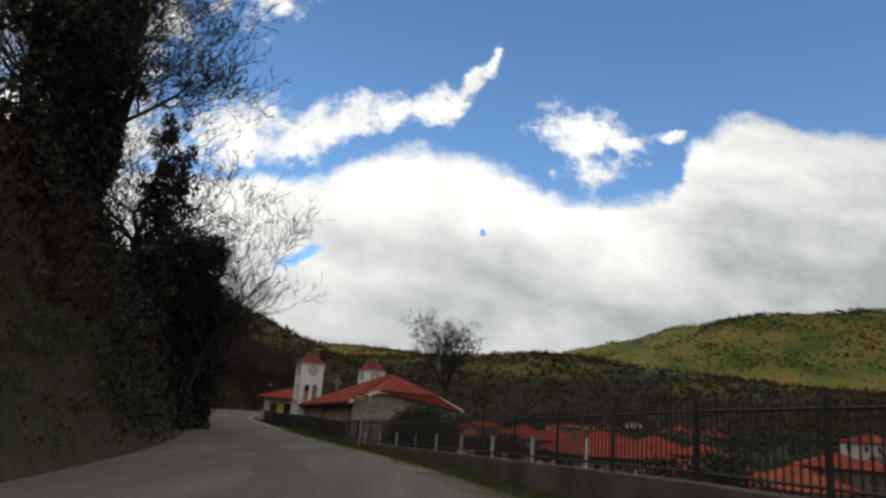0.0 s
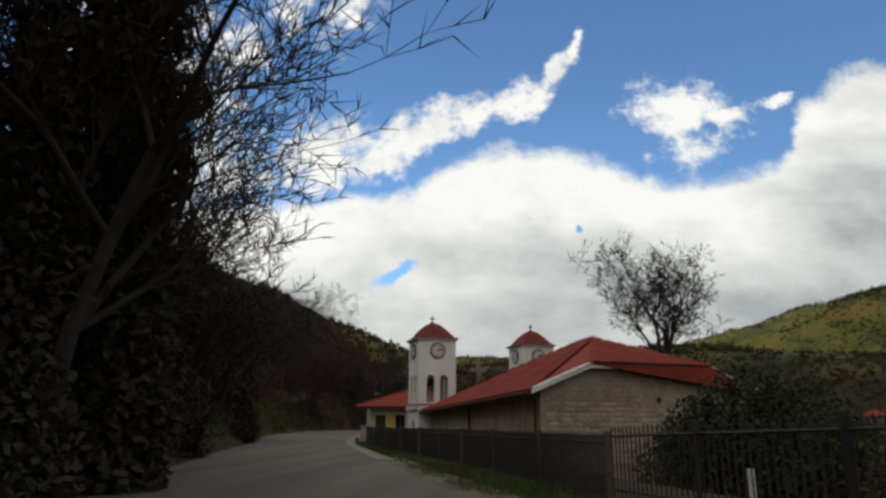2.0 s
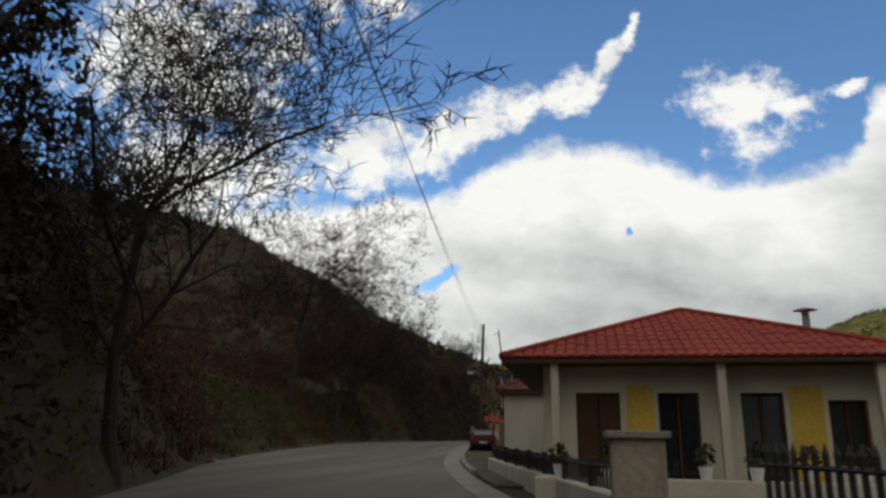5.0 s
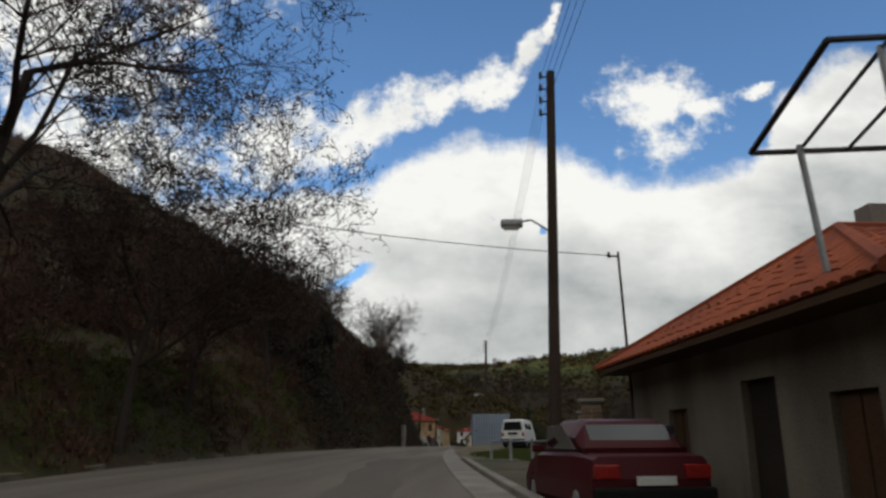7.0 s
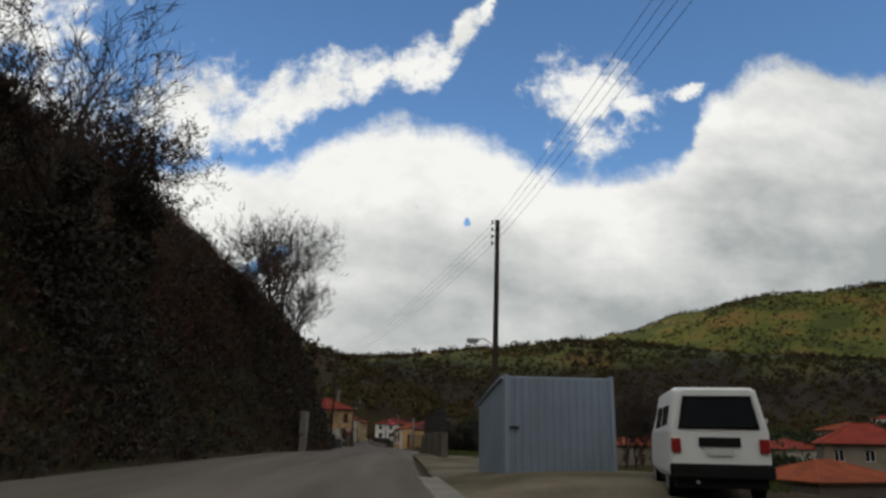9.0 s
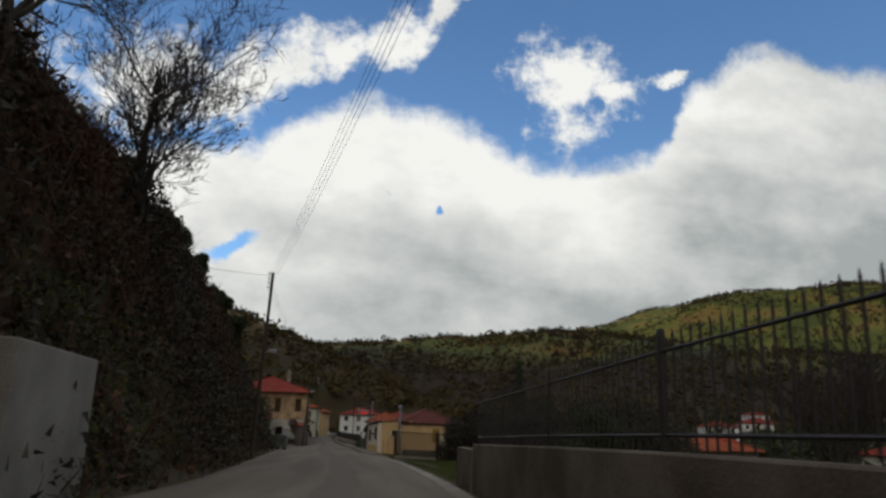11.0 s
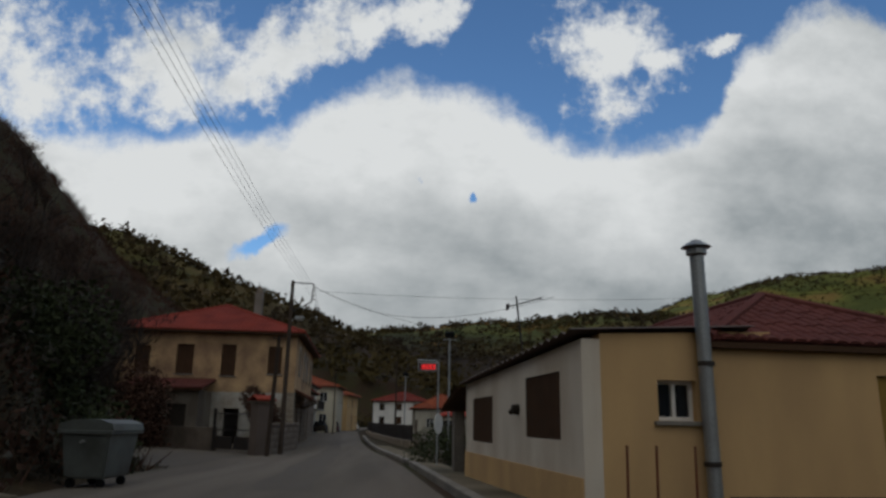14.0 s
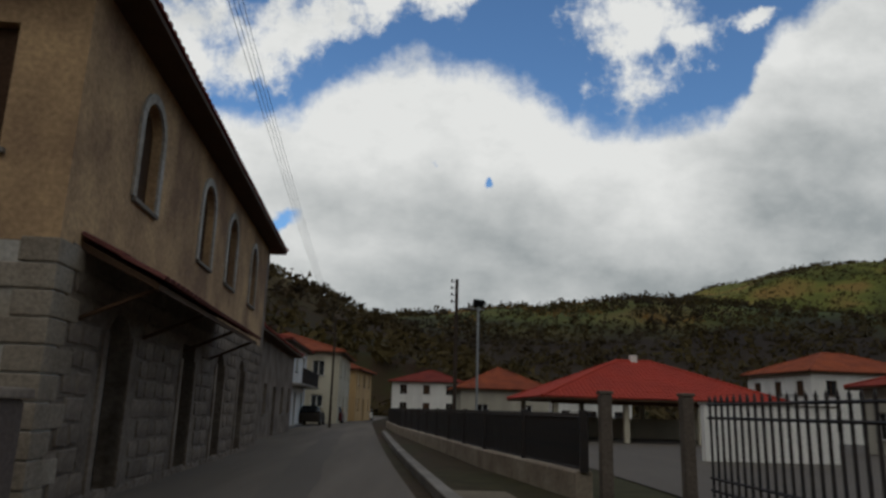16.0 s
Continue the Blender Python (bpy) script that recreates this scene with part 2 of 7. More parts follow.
M_zinc = material("corrugated_zinc", (0.22, 0.27, 0.33), 0.6, (0.17, 0.2, 0.24), 0.7, 200, 0.05, metal=0.1, amount=0.7)
M_wood = material("weathered_pole_wood", (0.06, 0.044, 0.034), 0.9, (0.035, 0.027, 0.022), 2, 30, 0.5)


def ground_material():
    """Dark earth and grass by the road; far meadow coloured lighter to look sunlit."""
    m = material("earth_and_sunlit_meadow", (0.046, 0.042, 0.018), 0.95, (0.052, 0.031, 0.02), 0.12, 2.5, 0.6, amount=1.0)
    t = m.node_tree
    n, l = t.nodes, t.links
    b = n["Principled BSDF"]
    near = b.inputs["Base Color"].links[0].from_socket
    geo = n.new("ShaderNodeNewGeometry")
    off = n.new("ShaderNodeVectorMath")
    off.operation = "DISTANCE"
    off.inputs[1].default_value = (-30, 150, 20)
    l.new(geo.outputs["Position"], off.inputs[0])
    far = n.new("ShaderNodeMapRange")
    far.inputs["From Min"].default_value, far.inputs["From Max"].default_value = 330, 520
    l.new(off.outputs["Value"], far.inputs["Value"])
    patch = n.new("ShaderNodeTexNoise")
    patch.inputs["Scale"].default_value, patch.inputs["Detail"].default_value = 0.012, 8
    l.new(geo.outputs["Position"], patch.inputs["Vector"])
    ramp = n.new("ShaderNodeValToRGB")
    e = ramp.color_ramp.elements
    # yellow-green and orange patches put sunlight into the meadow colour
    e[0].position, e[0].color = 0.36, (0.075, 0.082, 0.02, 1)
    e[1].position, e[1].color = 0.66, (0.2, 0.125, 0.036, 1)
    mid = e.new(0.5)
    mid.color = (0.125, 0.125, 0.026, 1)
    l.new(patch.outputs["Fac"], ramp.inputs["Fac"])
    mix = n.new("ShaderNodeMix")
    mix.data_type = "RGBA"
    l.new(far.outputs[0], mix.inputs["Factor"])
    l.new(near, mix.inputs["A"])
    # dark lower slopes stand for woodland floor and cloud shade, sunlit meadow tint above
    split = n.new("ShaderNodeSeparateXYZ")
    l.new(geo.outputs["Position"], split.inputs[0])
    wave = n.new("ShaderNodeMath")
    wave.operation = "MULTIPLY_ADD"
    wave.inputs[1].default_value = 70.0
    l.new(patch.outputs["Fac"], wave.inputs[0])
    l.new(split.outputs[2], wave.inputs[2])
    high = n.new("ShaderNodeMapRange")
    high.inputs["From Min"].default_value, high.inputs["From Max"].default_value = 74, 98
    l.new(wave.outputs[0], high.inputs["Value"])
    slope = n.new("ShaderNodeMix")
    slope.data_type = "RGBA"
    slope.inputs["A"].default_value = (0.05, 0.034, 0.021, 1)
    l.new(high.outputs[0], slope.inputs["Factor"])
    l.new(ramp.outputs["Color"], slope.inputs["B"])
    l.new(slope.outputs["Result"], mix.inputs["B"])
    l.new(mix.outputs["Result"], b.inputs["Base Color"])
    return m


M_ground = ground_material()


M_glass = material("dark_window_glass", (0.015, 0.018, 0.022), 0.08, (0.02, 0.02, 0.02), 1, 20, 0.0, spec=0.9)
M_shutter = material("brown_shutter", (0.075, 0.04, 0.022), 0.7, (0.05, 0.03, 0.018), 2, 30, 0.3)
M_door = material("dark_door", (0.035, 0.028, 0.022), 0.7, (0.025, 0.02, 0.016), 2, 30, 0.3)
M_clock = material("clock_face", (0.6, 0.58, 0.54), 0.6, (0.5, 0.47, 0.42), 2, 30, 0.0)
M_beige_stone = material("worn_quoin_stone", (0.33, 0.28, 0.22), 0.9, (0.2, 0.16, 0.12), 1.1, 20, 0.6, amount=0.9)
M_stonegrey = material("grey_cut_stone", (0.24, 0.195, 0.155), 0.9, (0.12, 0.092, 0.072), 1.2, 14, 0.7, amount=0.9, random_tint=0.2)
M_peeling = material("peeling_ochre_plaster", (0.56, 0.37, 0.2), 0.92, (0.27, 0.17, 0.105), 0.9, 14, 0.4, amount=1.0, stretch=(1, 1, 0.8))
M_lime = material("flaking_limewash", (0.5, 0.47, 0.42), 0.92, (0.3, 0.25, 0.19), 0.7, 12, 0.5, amount=1.0)
M_steel = material("galvanised_steel", (0.32, 0.33, 0.33), 0.5, (0.22, 0.22, 0.22), 2, 40, 0.1, metal=0.6)
M_black = material("black_rubber", (0.012, 0.012, 0.012), 0.7, None, 2, 40, 0.2)
M_leaf = material("evergreen_leaf", (0.045, 0.055, 0.024), 0.75, (0.035, 0.037, 0.02), 1.0, 6, 0.0, amount=1.0)
M_ivy = material("ivy_leaf", (0.052, 0.048, 0.035), 0.8, (0.04, 0.034, 0.028), 1.0, 6, 0.0, amount=1.0)
M_brush = material("bare_brown_brush", (0.088, 0.046, 0.031), 0.95, (0.055, 0.032, 0.023), 0.25, 4, 0.0, amount=1.0)
M_brush_green = material("green_undergrowth", (0.07, 0.076, 0.019), 0.9, (0.055, 0.042, 0.018), 0.3, 4, 0.0, amount=1.0)
M_grass = material("verge_grass", (0.07, 0.1, 0.022), 0.9, (0.07, 0.068, 0.026), 0.5, 5, 0.0, amount=1.0)
M_wood_far = material("far_wood", (0.05, 0.035, 0.02), 0.95, (0.08, 0.058, 0.02), 0.02, 0.3, 0.0, amount=1.0)
M_twig = material("grey_twig", (0.045, 0.036, 0.031), 0.95, (0.032, 0.026, 0.023), 1, 10, 0.0)


# ---- building kit ----
def part(name, bm, mat, parent, label=""):
    """Links bm as one mesh object under parent."""
    me = bpy.data.meshes.new(name)
    bm.to_mesh(me)
    bm.free()
    me.materials.append(mat)
    ob = new(name, me)
    ob.parent = parent
    return tagged(ob, label)


def piece(name, me, parent, m):
    ob = new(name, me)
    ob.parent = parent
    ob.matrix_basis = m
    return ob


def thing(name, m, label, category, group=""):
    ob = new(name)
    ob.empty_display_size = 0.3
    ob.matrix_basis = m
    return tagged(ob, label, category, group)


def box(bm, x0, x1, y0, y1, z0, z1, bevel=0.0):
    r = bmesh.ops.create_cube(bm, size=1, matrix=Matrix.Translation(((x0 + x1) / 2, (y0 + y1) / 2, (z0 + z1) / 2)) @ Matrix.Diagonal((x1 - x0, y1 - y0, z1 - z0, 1)))
    if bevel:
        bmesh.ops.bevel(bm, geom=list({e for v in r["verts"] for e in v.link_edges}), offset=bevel, segments=2, affect="EDGES", profile=0.6)
    return bm


def boxed(*a, **k):
    return box(bmesh.new(), *a, **k)


def rod(bm, a, b, r, r2=None, n=8):
    a, b = Vector(a), Vector(b)
    m = Matrix.Translation((a + b) / 2) @ (b - a).to_track_quat("Z", "Y").to_matrix().to_4x4()
    bmesh.ops.create_cone(bm, cap_ends=True, segments=n, radius1=r, radius2=r if r2 is None else r2, depth=(b - a).length, matrix=m)
    return bm


def prism(bm, pts, y0, y1):
    """A polygon in x and z, pushed through from y0 to y1."""
    f = [bm.verts.new((x, y0, z)) for x, z in pts]
    g = [bm.verts.new((x, y1, z)) for x, z in pts]
    bm.faces.new(f)
    bm.faces.new(g[::-1])
    for i in range(len(pts)):
        j = (i + 1) % len(pts)
        bm.faces.new((f[j], f[i], g[i], g[j]))
    return bm


def wall(bm, w, z0, z1, thick, holes=()):
    """A wall along x from 0 to w, its face at y = 0 and its back at y = thick. holes: x0, x1, z0, z1, arched."""
    xs = sorted({0.0, w, *(h[i] for h in holes for i in (0, 1))})
    zs = sorted({z0, z1, *(h[i] for h in holes for i in (2, 3))})
    for a, b in zip(xs, xs[1:]):
        run = None
        for c, d in [*zip(zs, zs[1:]), (None, None)]:
            solid = c is not None and not any(h[0] < (a + b) / 2 < h[1] and h[2] < (c + d) / 2 < h[3] for h in holes)
            if solid:
                run = (run[0], d) if run else (c, d)
            elif run:
                box(bm, a, b, 0, thick, *run)
                run = None
    for x0, x1, _, top, *arched in holes:
        if arched and arched[0]:
            r, mid = (x1 - x0) / 2, (x0 + x1) / 2
            for i in range(10):
                p, q = math.pi * i / 10, math.pi * (i + 1) / 10
                u, v = (mid + r * math.cos(p), top - r + r * math.sin(p)), (mid + r * math.cos(q), top - r + r * math.sin(q))
                prism(bm, [u, (u[0], top), (v[0], top), v] if top - v[1] > 1e-4 and top - u[1] > 1e-4 else ([u, (u[0], top), v] if top - u[1] > 1e-4 else [u, (v[0], top), v]), 0, thick)
    bmesh.ops.remove_doubles(bm, verts=bm.verts, dist=0.0005)
    return bm


def turned(bm, m):
    bmesh.ops.transform(bm, matrix=m, verts=bm.verts)
    return bm


def window(parent, m, w, h, frame_mat, fill="glass", name="window", sill=True, depth=0.18, slats=False, leaf_mat=None):
    """A window set into a wall whose face is the plane y = 0 of m: frame, bars, panes or shutters, and a sill."""
    win = part(name, turned(window_frame(w, h, depth), m), frame_mat, parent)
    if fill == "glass":
        for i in (0, 1):
            part("pane", turned(boxed(-w / 2 + 0.05 + i * w / 2, -0.05 + i * w / 2, depth, depth + 0.02, 0.05, h - 0.05), m), M_glass, win)
    else:
        for i in (0, 1):
            leaf = part("shutter", turned(boxed(-w / 2 + 0.03 + i * w / 2, -0.015 + i * w / 2, depth - 0.1, depth - 0.06, 0.03, h - 0.03, bevel=0.008), m), leaf_mat or M_shutter, win)
            if slats:
                n = int((h - 0.12) / 0.12)
                for k in range(n):
                    me = turned(boxed(-w / 2 + 0.09 + i * w / 2, -0.075 + i * w / 2, depth - 0.125, depth - 0.102, 0.08 + k * 0.12, 0.16 + k * 0.12), m)
                    part("slat", me, leaf_mat or M_shutter, leaf)
    if sill:
        part("sill", turned(boxed(-w / 2 - 0.08, w / 2 + 0.08, -0.07, depth, -0.07, -0.002, bevel=0.01), m), M_concrete, win)
    return win


def window_frame(w, h, depth):
    b = bmesh.new()
    for x0, x1, z0, z1 in ((-w / 2, -w / 2 + 0.06, 0, h), (w / 2 - 0.06, w / 2, 0, h), (-w / 2, w / 2, 0, 0.06), (-w / 2, w / 2, h - 0.06, h), (-0.03, 0.03, 0, h)):
        box(b, x0, x1, depth - 0.04, depth + 0.05, z0, z1)
    return b


def tile_slope(a, b, c, d, pitch=0.24, row=0.42):
    """Rows of barrel tiles on a slope with the eave from a to b and the top from d to c."""
    a, b, c, d = map(Vector, (a, b, c, d))
    along = (b - a).normalized()
    up = (d - a) - along * (d - a).dot(along)
    rise = up.length
    up.normalize()
    out = along.cross(up)
    length, t0, t1 = (b - a).length, (d - a).dot(along), (c - a).dot(along)
    verts, faces = [], []
    n = max(2, int(length / pitch))
    for i in range(n):
        x = (i + 0.5) * length / n
        top = rise
        if t0 > 0.01 and x < t0:
            top = rise * x / t0
        if t1 < length - 0.01 and x > t1:
            top = min(top, rise * (length - x) / (length - t1))
        rows = max(1, int(top / row))
        for k in range(rows):
            y0, y1 = k * top / rows, (k + 1) * top / rows + 0.04
            sink = 0.016 + 0.003 * math.sin(i * 12.9 + k * 78.2)
            base = len(verts)
            for yy, lift in ((y0, 0.018), (y1, 0.0)):
                for q in range(5):
                    ang = math.pi * q / 4
                    p = a + along * (x - math.cos(ang) * pitch * 0.5) + up * yy + out * (0.06 * math.sin(ang) + lift + sink)
                    verts.append(tuple(p))
            faces += [(base + q, base + q + 1, base + 6 + q, base + 5 + q) for q in range(4)]
            faces.append((base, base + 1, base + 2, base + 3, base + 4))
    k = len(verts)
    verts += [tuple(p + out * 0.003) for p in ((a, b, c, d) if (c - d).length > 0.01 else (a, b, c))]
    faces.append(tuple(range(k, len(verts))))
    me = bpy.data.meshes.new("roof_tiles")
    me.from_pydata(verts, [], faces)
    return me


def slope_part(name, parent, mat, a, b, c, d, label="", **k):
    me = tile_slope(a, b, c, d, **k)
    me.materials.append(mat)
    ob = new(name, me)
    ob.parent = parent
    return tagged(ob, label)


def hip_roof(parent, w, d, z, rise, over=0.4, ridge=None, mat=None, deck_mat=None, x0=0.0, y0=0.0, start=None, wide=False):
    """A hip roof over x0..x0+w, y0..y0+d, its eaves at z, in barrel tiles on a boarded deck."""
    mat, deck_mat = mat or M_tile, deck_mat or M_shutter
    A, B, C, D = (x0 - over, y0 - over, z), (x0 + w + over, y0 - over, z), (x0 + w + over, y0 + d + over, z), (x0 - over, y0 + d + over, z)
    along_x = wide or w >= d
    if along_x:
        r = ridge if ridge is not None else (w - d)
        start = w / 2 - r / 2 if start is None else start
        P, Q = (x0 + start, y0 + d / 2, z + rise), (x0 + start + r, y0 + d / 2, z + rise)
        slopes = ((A, B, Q, P), (B, C, Q, Q), (C, D, P, Q), (D, A, P, P))
    else:
        r = ridge if ridge is not None else (d - w)
        P, Q = (x0 + w / 2, y0 + d / 2 - r / 2, z + rise), (x0 + w / 2, y0 + d / 2 + r / 2, z + rise)
        slopes = ((A, B, P, P), (B, C, Q, P), (C, D, Q, Q), (D, A, P, Q))
    b = bmesh.new()
    low = [b.verts.new(Vector(p) - Vector((0, 0, 0.1))) for p in (A, B, C, D)]
    eave = [b.verts.new(Vector(p) - Vector((0, 0, 0.01))) for p in (A, B, C, D)]
    p, q = b.verts.new(Vector(P) - Vector((0, 0, 0.02))), b.verts.new(Vector(Q) - Vector((0, 0, 0.02)))
    b.faces.new(low[::-1])
    for i in range(4):
        b.faces.new((low[i], low[(i + 1) % 4], eave[(i + 1) % 4], eave[i]))
    if along_x:
        for f in ((eave[0], eave[1], q, p), (eave[1], eave[2], q), (eave[2], eave[3], p, q), (eave[3], eave[0], p)):
            b.faces.new(f)
    else:
        for f in ((eave[0], eave[1], p), (eave[1], eave[2], q, p), (eave[2], eave[3], q), (eave[3], eave[0], p, q)):
            b.faces.new(f)
    roof = part("roof", b, deck_mat, parent)
    for s in slopes:
        slope_part("tile_slope", roof, mat, *s)
    ridge_bm = bmesh.new()
    for s, e in ((A, P), (B, Q if along_x else P), (C, Q), (D, P if along_x else Q), (P, Q)):
        if (Vector(s) - Vector(e)).length > 0.1:
            rod(ridge_bm, Vector(s) + Vector((0, 0, 0.06)), Vector(e) + Vector((0, 0, 0.06)), 0.1, n=6)
    part("ridge_tiles", ridge_bm, mat, roof)
    return roof


def four_walls(parent, w, d, z0, z1, mat, thick=0.3, front=(), right=(), back=(), left=(), mats=None):
    """Walls round 0..w, 0..d; the front faces -y. holes are given along each wall from its left end, seen from outside."""
    mats = mats or {}
    sides = (("front", w, pose(0, 0, 0), front), ("right", d, pose(w, 0, 0, 0, 0, 90), right), ("back", w, pose(w, d, 0, 0, 0, 180), back), ("left", d, pose(0, d, 0, 0, 0, -90), left))
    for i, (side_name, length, m, holes) in enumerate(sides):
        trim = 0.0 if i % 2 == 0 else thick
        b = wall(bmesh.new(), length - 2 * trim, z0, z1, thick, [(h[0] - trim, h[1] - trim, *h[2:]) for h in holes])
        part("wall", turned(b, m @ pose(trim, 0, 0)), mats.get(side_name, mat), parent)
    return {n: m for n, _, m, _ in sides}


def cable(a, b, sag=0.6, r=0.018, n=14):
    pts = [Vector(a).lerp(Vector(b), i / n) - Vector((0, 0, 4 * sag * (i / n) * (1 - i / n))) for i in range(n + 1)]
    bm = bmesh.new()
    rings = []
    for p in pts:
        rings.append([bm.verts.new(p + Vector((math.cos(q) * r * 0.7, math.cos(q) * r * 0.7, math.sin(q) * r))) for q in (0, 2.1, 4.2)])
    for s, e in zip(rings, rings[1:]):
        for i in range(3):
            bm.faces.new((s[i], s[(i + 1) % 3], e[(i + 1) % 3], e[i]))
    return bm


def stuff(name, verts, faces, mat, label, category):
    me = bpy.data.meshes.new(name)
    me.from_pydata(verts, [], faces)
    me.materials.append(mat)
    return tagged(new(name, me), label, category, kind="stuff")


# ---- plants ----
def tree_meshes(seed, height, spread, trunk_r, levels=5, lean=(0, 0), twig=0.024, up=0.35, leafy=0.0):
    """Trunk and limbs of a bare tree, and its fine twigs, as two lists of vertices and faces."""
    rnd = random.Random(seed)
    solid, fine, leaves = ([], []), ([], []), ([], [])

    def segment(store, a, b, r0, r1, n):
        v, f = store
        d = (b - a).normalized()
        s = d.orthogonal().normalized()
        t = d.cross(s)
        k = len(v)
        for p, r in ((a, r0), (b, r1)):
            for i in range(n):
                q = 2 * math.pi * i / n
                v.append(tuple(p + s * (math.cos(q) * r) + t * (math.sin(q) * r)))
        f.extend((k + i, k + (i + 1) % n, k + n + (i + 1) % n, k + n + i) for i in range(n))

    def spike(store, a, b, r):
        v, f = store
        d = (b - a).normalized()
        s = d.orthogonal().normalized()
        t = d.cross(s)
        k = len(v)
        v.extend(tuple(a + s * (math.cos(q) * r) + t * (math.sin(q) * r)) for q in (0, 2.09, 4.19))
        v.append(tuple(b))
        f.extend(((k, k + 1, k + 3), (k + 1, k + 2, k + 3), (k + 2, k, k + 3)))

    def grow(p, d, length, r, level):
        if level == levels:
            d = (d + Vector((rnd.gauss(0, 0.15), rnd.gauss(0, 0.15), rnd.gauss(0.05, 0.12)))).normalized()
            spike(fine, p, p + d * length, max(r, twig * 0.8))
            if leafy and rnd.random() < leafy * 2:
                leaf(p + d * length * 0.7)
            return
        bits = 4 if level < 2 else (3 if level < 3 else 2)
        for i in range(bits):
            d = (d + Vector((rnd.gauss(0, 0.13), rnd.gauss(0, 0.13), rnd.gauss(0.04, 0.1)))).normalized()
            q = p + d * (length / bits)
            r1 = r * (0.86 if level < 2 else 0.78)
            segment(solid if level < 3 else fine, p, q, r, max(r1, twig * 0.45), 7 if level < 2 else 3)
            p, r = q, max(r1, twig * 0.45)
            if level < levels and (level > 0 or i > 0):
                for _ in range(2 if level < levels - 1 else 2):
                    if rnd.random() < 0.85:
                        side_way = Vector((rnd.gauss(0, 1), rnd.gauss(0, 1), rnd.gauss(0, 0.6)))
                        side_way = (side_way - d * side_way.dot(d)).normalized()
                        e = (d * rnd.uniform(0.5, 0.9) + side_way * rnd.uniform(0.55, 1.0) * spread + Vector((0, 0, up))).normalized()
                        grow(p, e, length * rnd.uniform(0.5, 0.72), r * rnd.uniform(0.5, 0.68), level + 1)
            if leafy and level >= levels - 1 and rnd.random() < leafy:
                leaf(p)

    def leaf(p):
        v, f = leaves
        for _ in range(2):
            c = p + Vector((rnd.gauss(0, 0.12), rnd.gauss(0, 0.12), rnd.gauss(0, 0.12)))
            a1, a2 = (Vector((rnd.gauss(0, 1), rnd.gauss(0, 1), rnd.gauss(0, 1))).normalized() * q for q in (0.07, 0.05))
            k = len(v)
            v.extend([tuple(c - a1), tuple(c + a2), tuple(c + a1), tuple(c - a2)])
            f.append((k, k + 1, k + 2, k + 3))

    grow(Vector((0, 0, -0.4)), Vector((lean[0], lean[1], 1)).normalized(), height * 0.5, trunk_r, 0)
    return solid, fine, leaves


def leaf_cloud(rnd, blobs, count, size):
    """Many small leaves spread through a few overlapping lobes."""
    v, f = [], []
    total = sum(b[3] ** 2 for b in blobs)
    for x, y, z, r in blobs:
        for _ in range(int(count * r * r / total)):
            d = Vector((rnd.gauss(0, 1), rnd.gauss(0, 1), rnd.gauss(0, 1))).normalized() * r * rnd.uniform(0.55, 1.12) * (1 + 0.25 * noise.noise((x + r * 3, y, z + r)))
            c = Vector((x, y, z)) + d
            a = Vector((rnd.gauss(0, 1), rnd.gauss(0, 1), rnd.gauss(0, 1))).normalized() * size * rnd.uniform(0.6, 1.4)
            b = Vector((rnd.gauss(0, 1), rnd.gauss(0, 1), rnd.gauss(0, 1))).normalized() * size * rnd.uniform(0.5, 1.1)
            k = len(v)
            v.extend([tuple(c - a), tuple(c + b), tuple(c + a), tuple(c - b)])
            f.append((k, k + 1, k + 2, k + 3))
    return v, f


def mesh_part(name, vf, mat, parent, label=""):
    me = bpy.data.meshes.new(name)
    me.from_pydata(vf[0], [], vf[1])
    me.materials.append(mat)
    ob = new(name, me)
    ob.parent = parent
    return tagged(ob, label)


def bare_tree(x, y, seed, height, spread=1.0, trunk_r=0.2, lean=(0, 0), ivy=0.0, levels=5, bulk=1.0, label="", leafy=0.0, sink=0.0, twig=0.024, up=0.35):
    z = terrain(x, y) - 0.1 - sink
    t = thing("tree", pose(x, y, z, 0, 0, seed * 37 % 360), label or "bare deciduous tree with fine grey twigs on a bank", "tree", "trees along the road")
    solid, fine, leaves = tree_meshes(seed, height, spread, trunk_r, levels, lean, twig=twig, up=up, leafy=leafy)
    mesh_part("trunk", solid, M_bark, t)
    mesh_part("twig_crown", fine, M_twig, t, "fine bare grey twigs")
    if leaves[0]:
        mesh_part("foliage", leaves, M_brush, t, "few brown withered leaves")
    if ivy:
        rnd = random.Random(seed + 5)
        blobs = [(lean[0] * h + rnd.gauss(0, 0.25), lean[1] * h + rnd.gauss(0, 0.25), h, bulk * (0.55 + 0.5 * rnd.random()) * (1.15 - 0.5 * h / ivy)) for h in np.arange(0.3, ivy, 0.45)]
        for _ in range(int(ivy * 0.8)):
            h, q = rnd.uniform(0.4, 0.95) * ivy, rnd.uniform(0, 6.28)
            blobs.append((lean[0] * h + math.cos(q) * rnd.uniform(0.6, 1.6), lean[1] * h + math.sin(q) * rnd.uniform(0.6, 1.6), h + rnd.uniform(-0.2, 0.6), bulk * rnd.uniform(0.3, 0.7)))
        mesh_part("ivy", leaf_cloud(rnd, blobs, int(900 * ivy * bulk ** 1.5), 0.11 * bulk ** 0.7), M_ivy, t, "dark green ivy climbing the trunk")
    return t


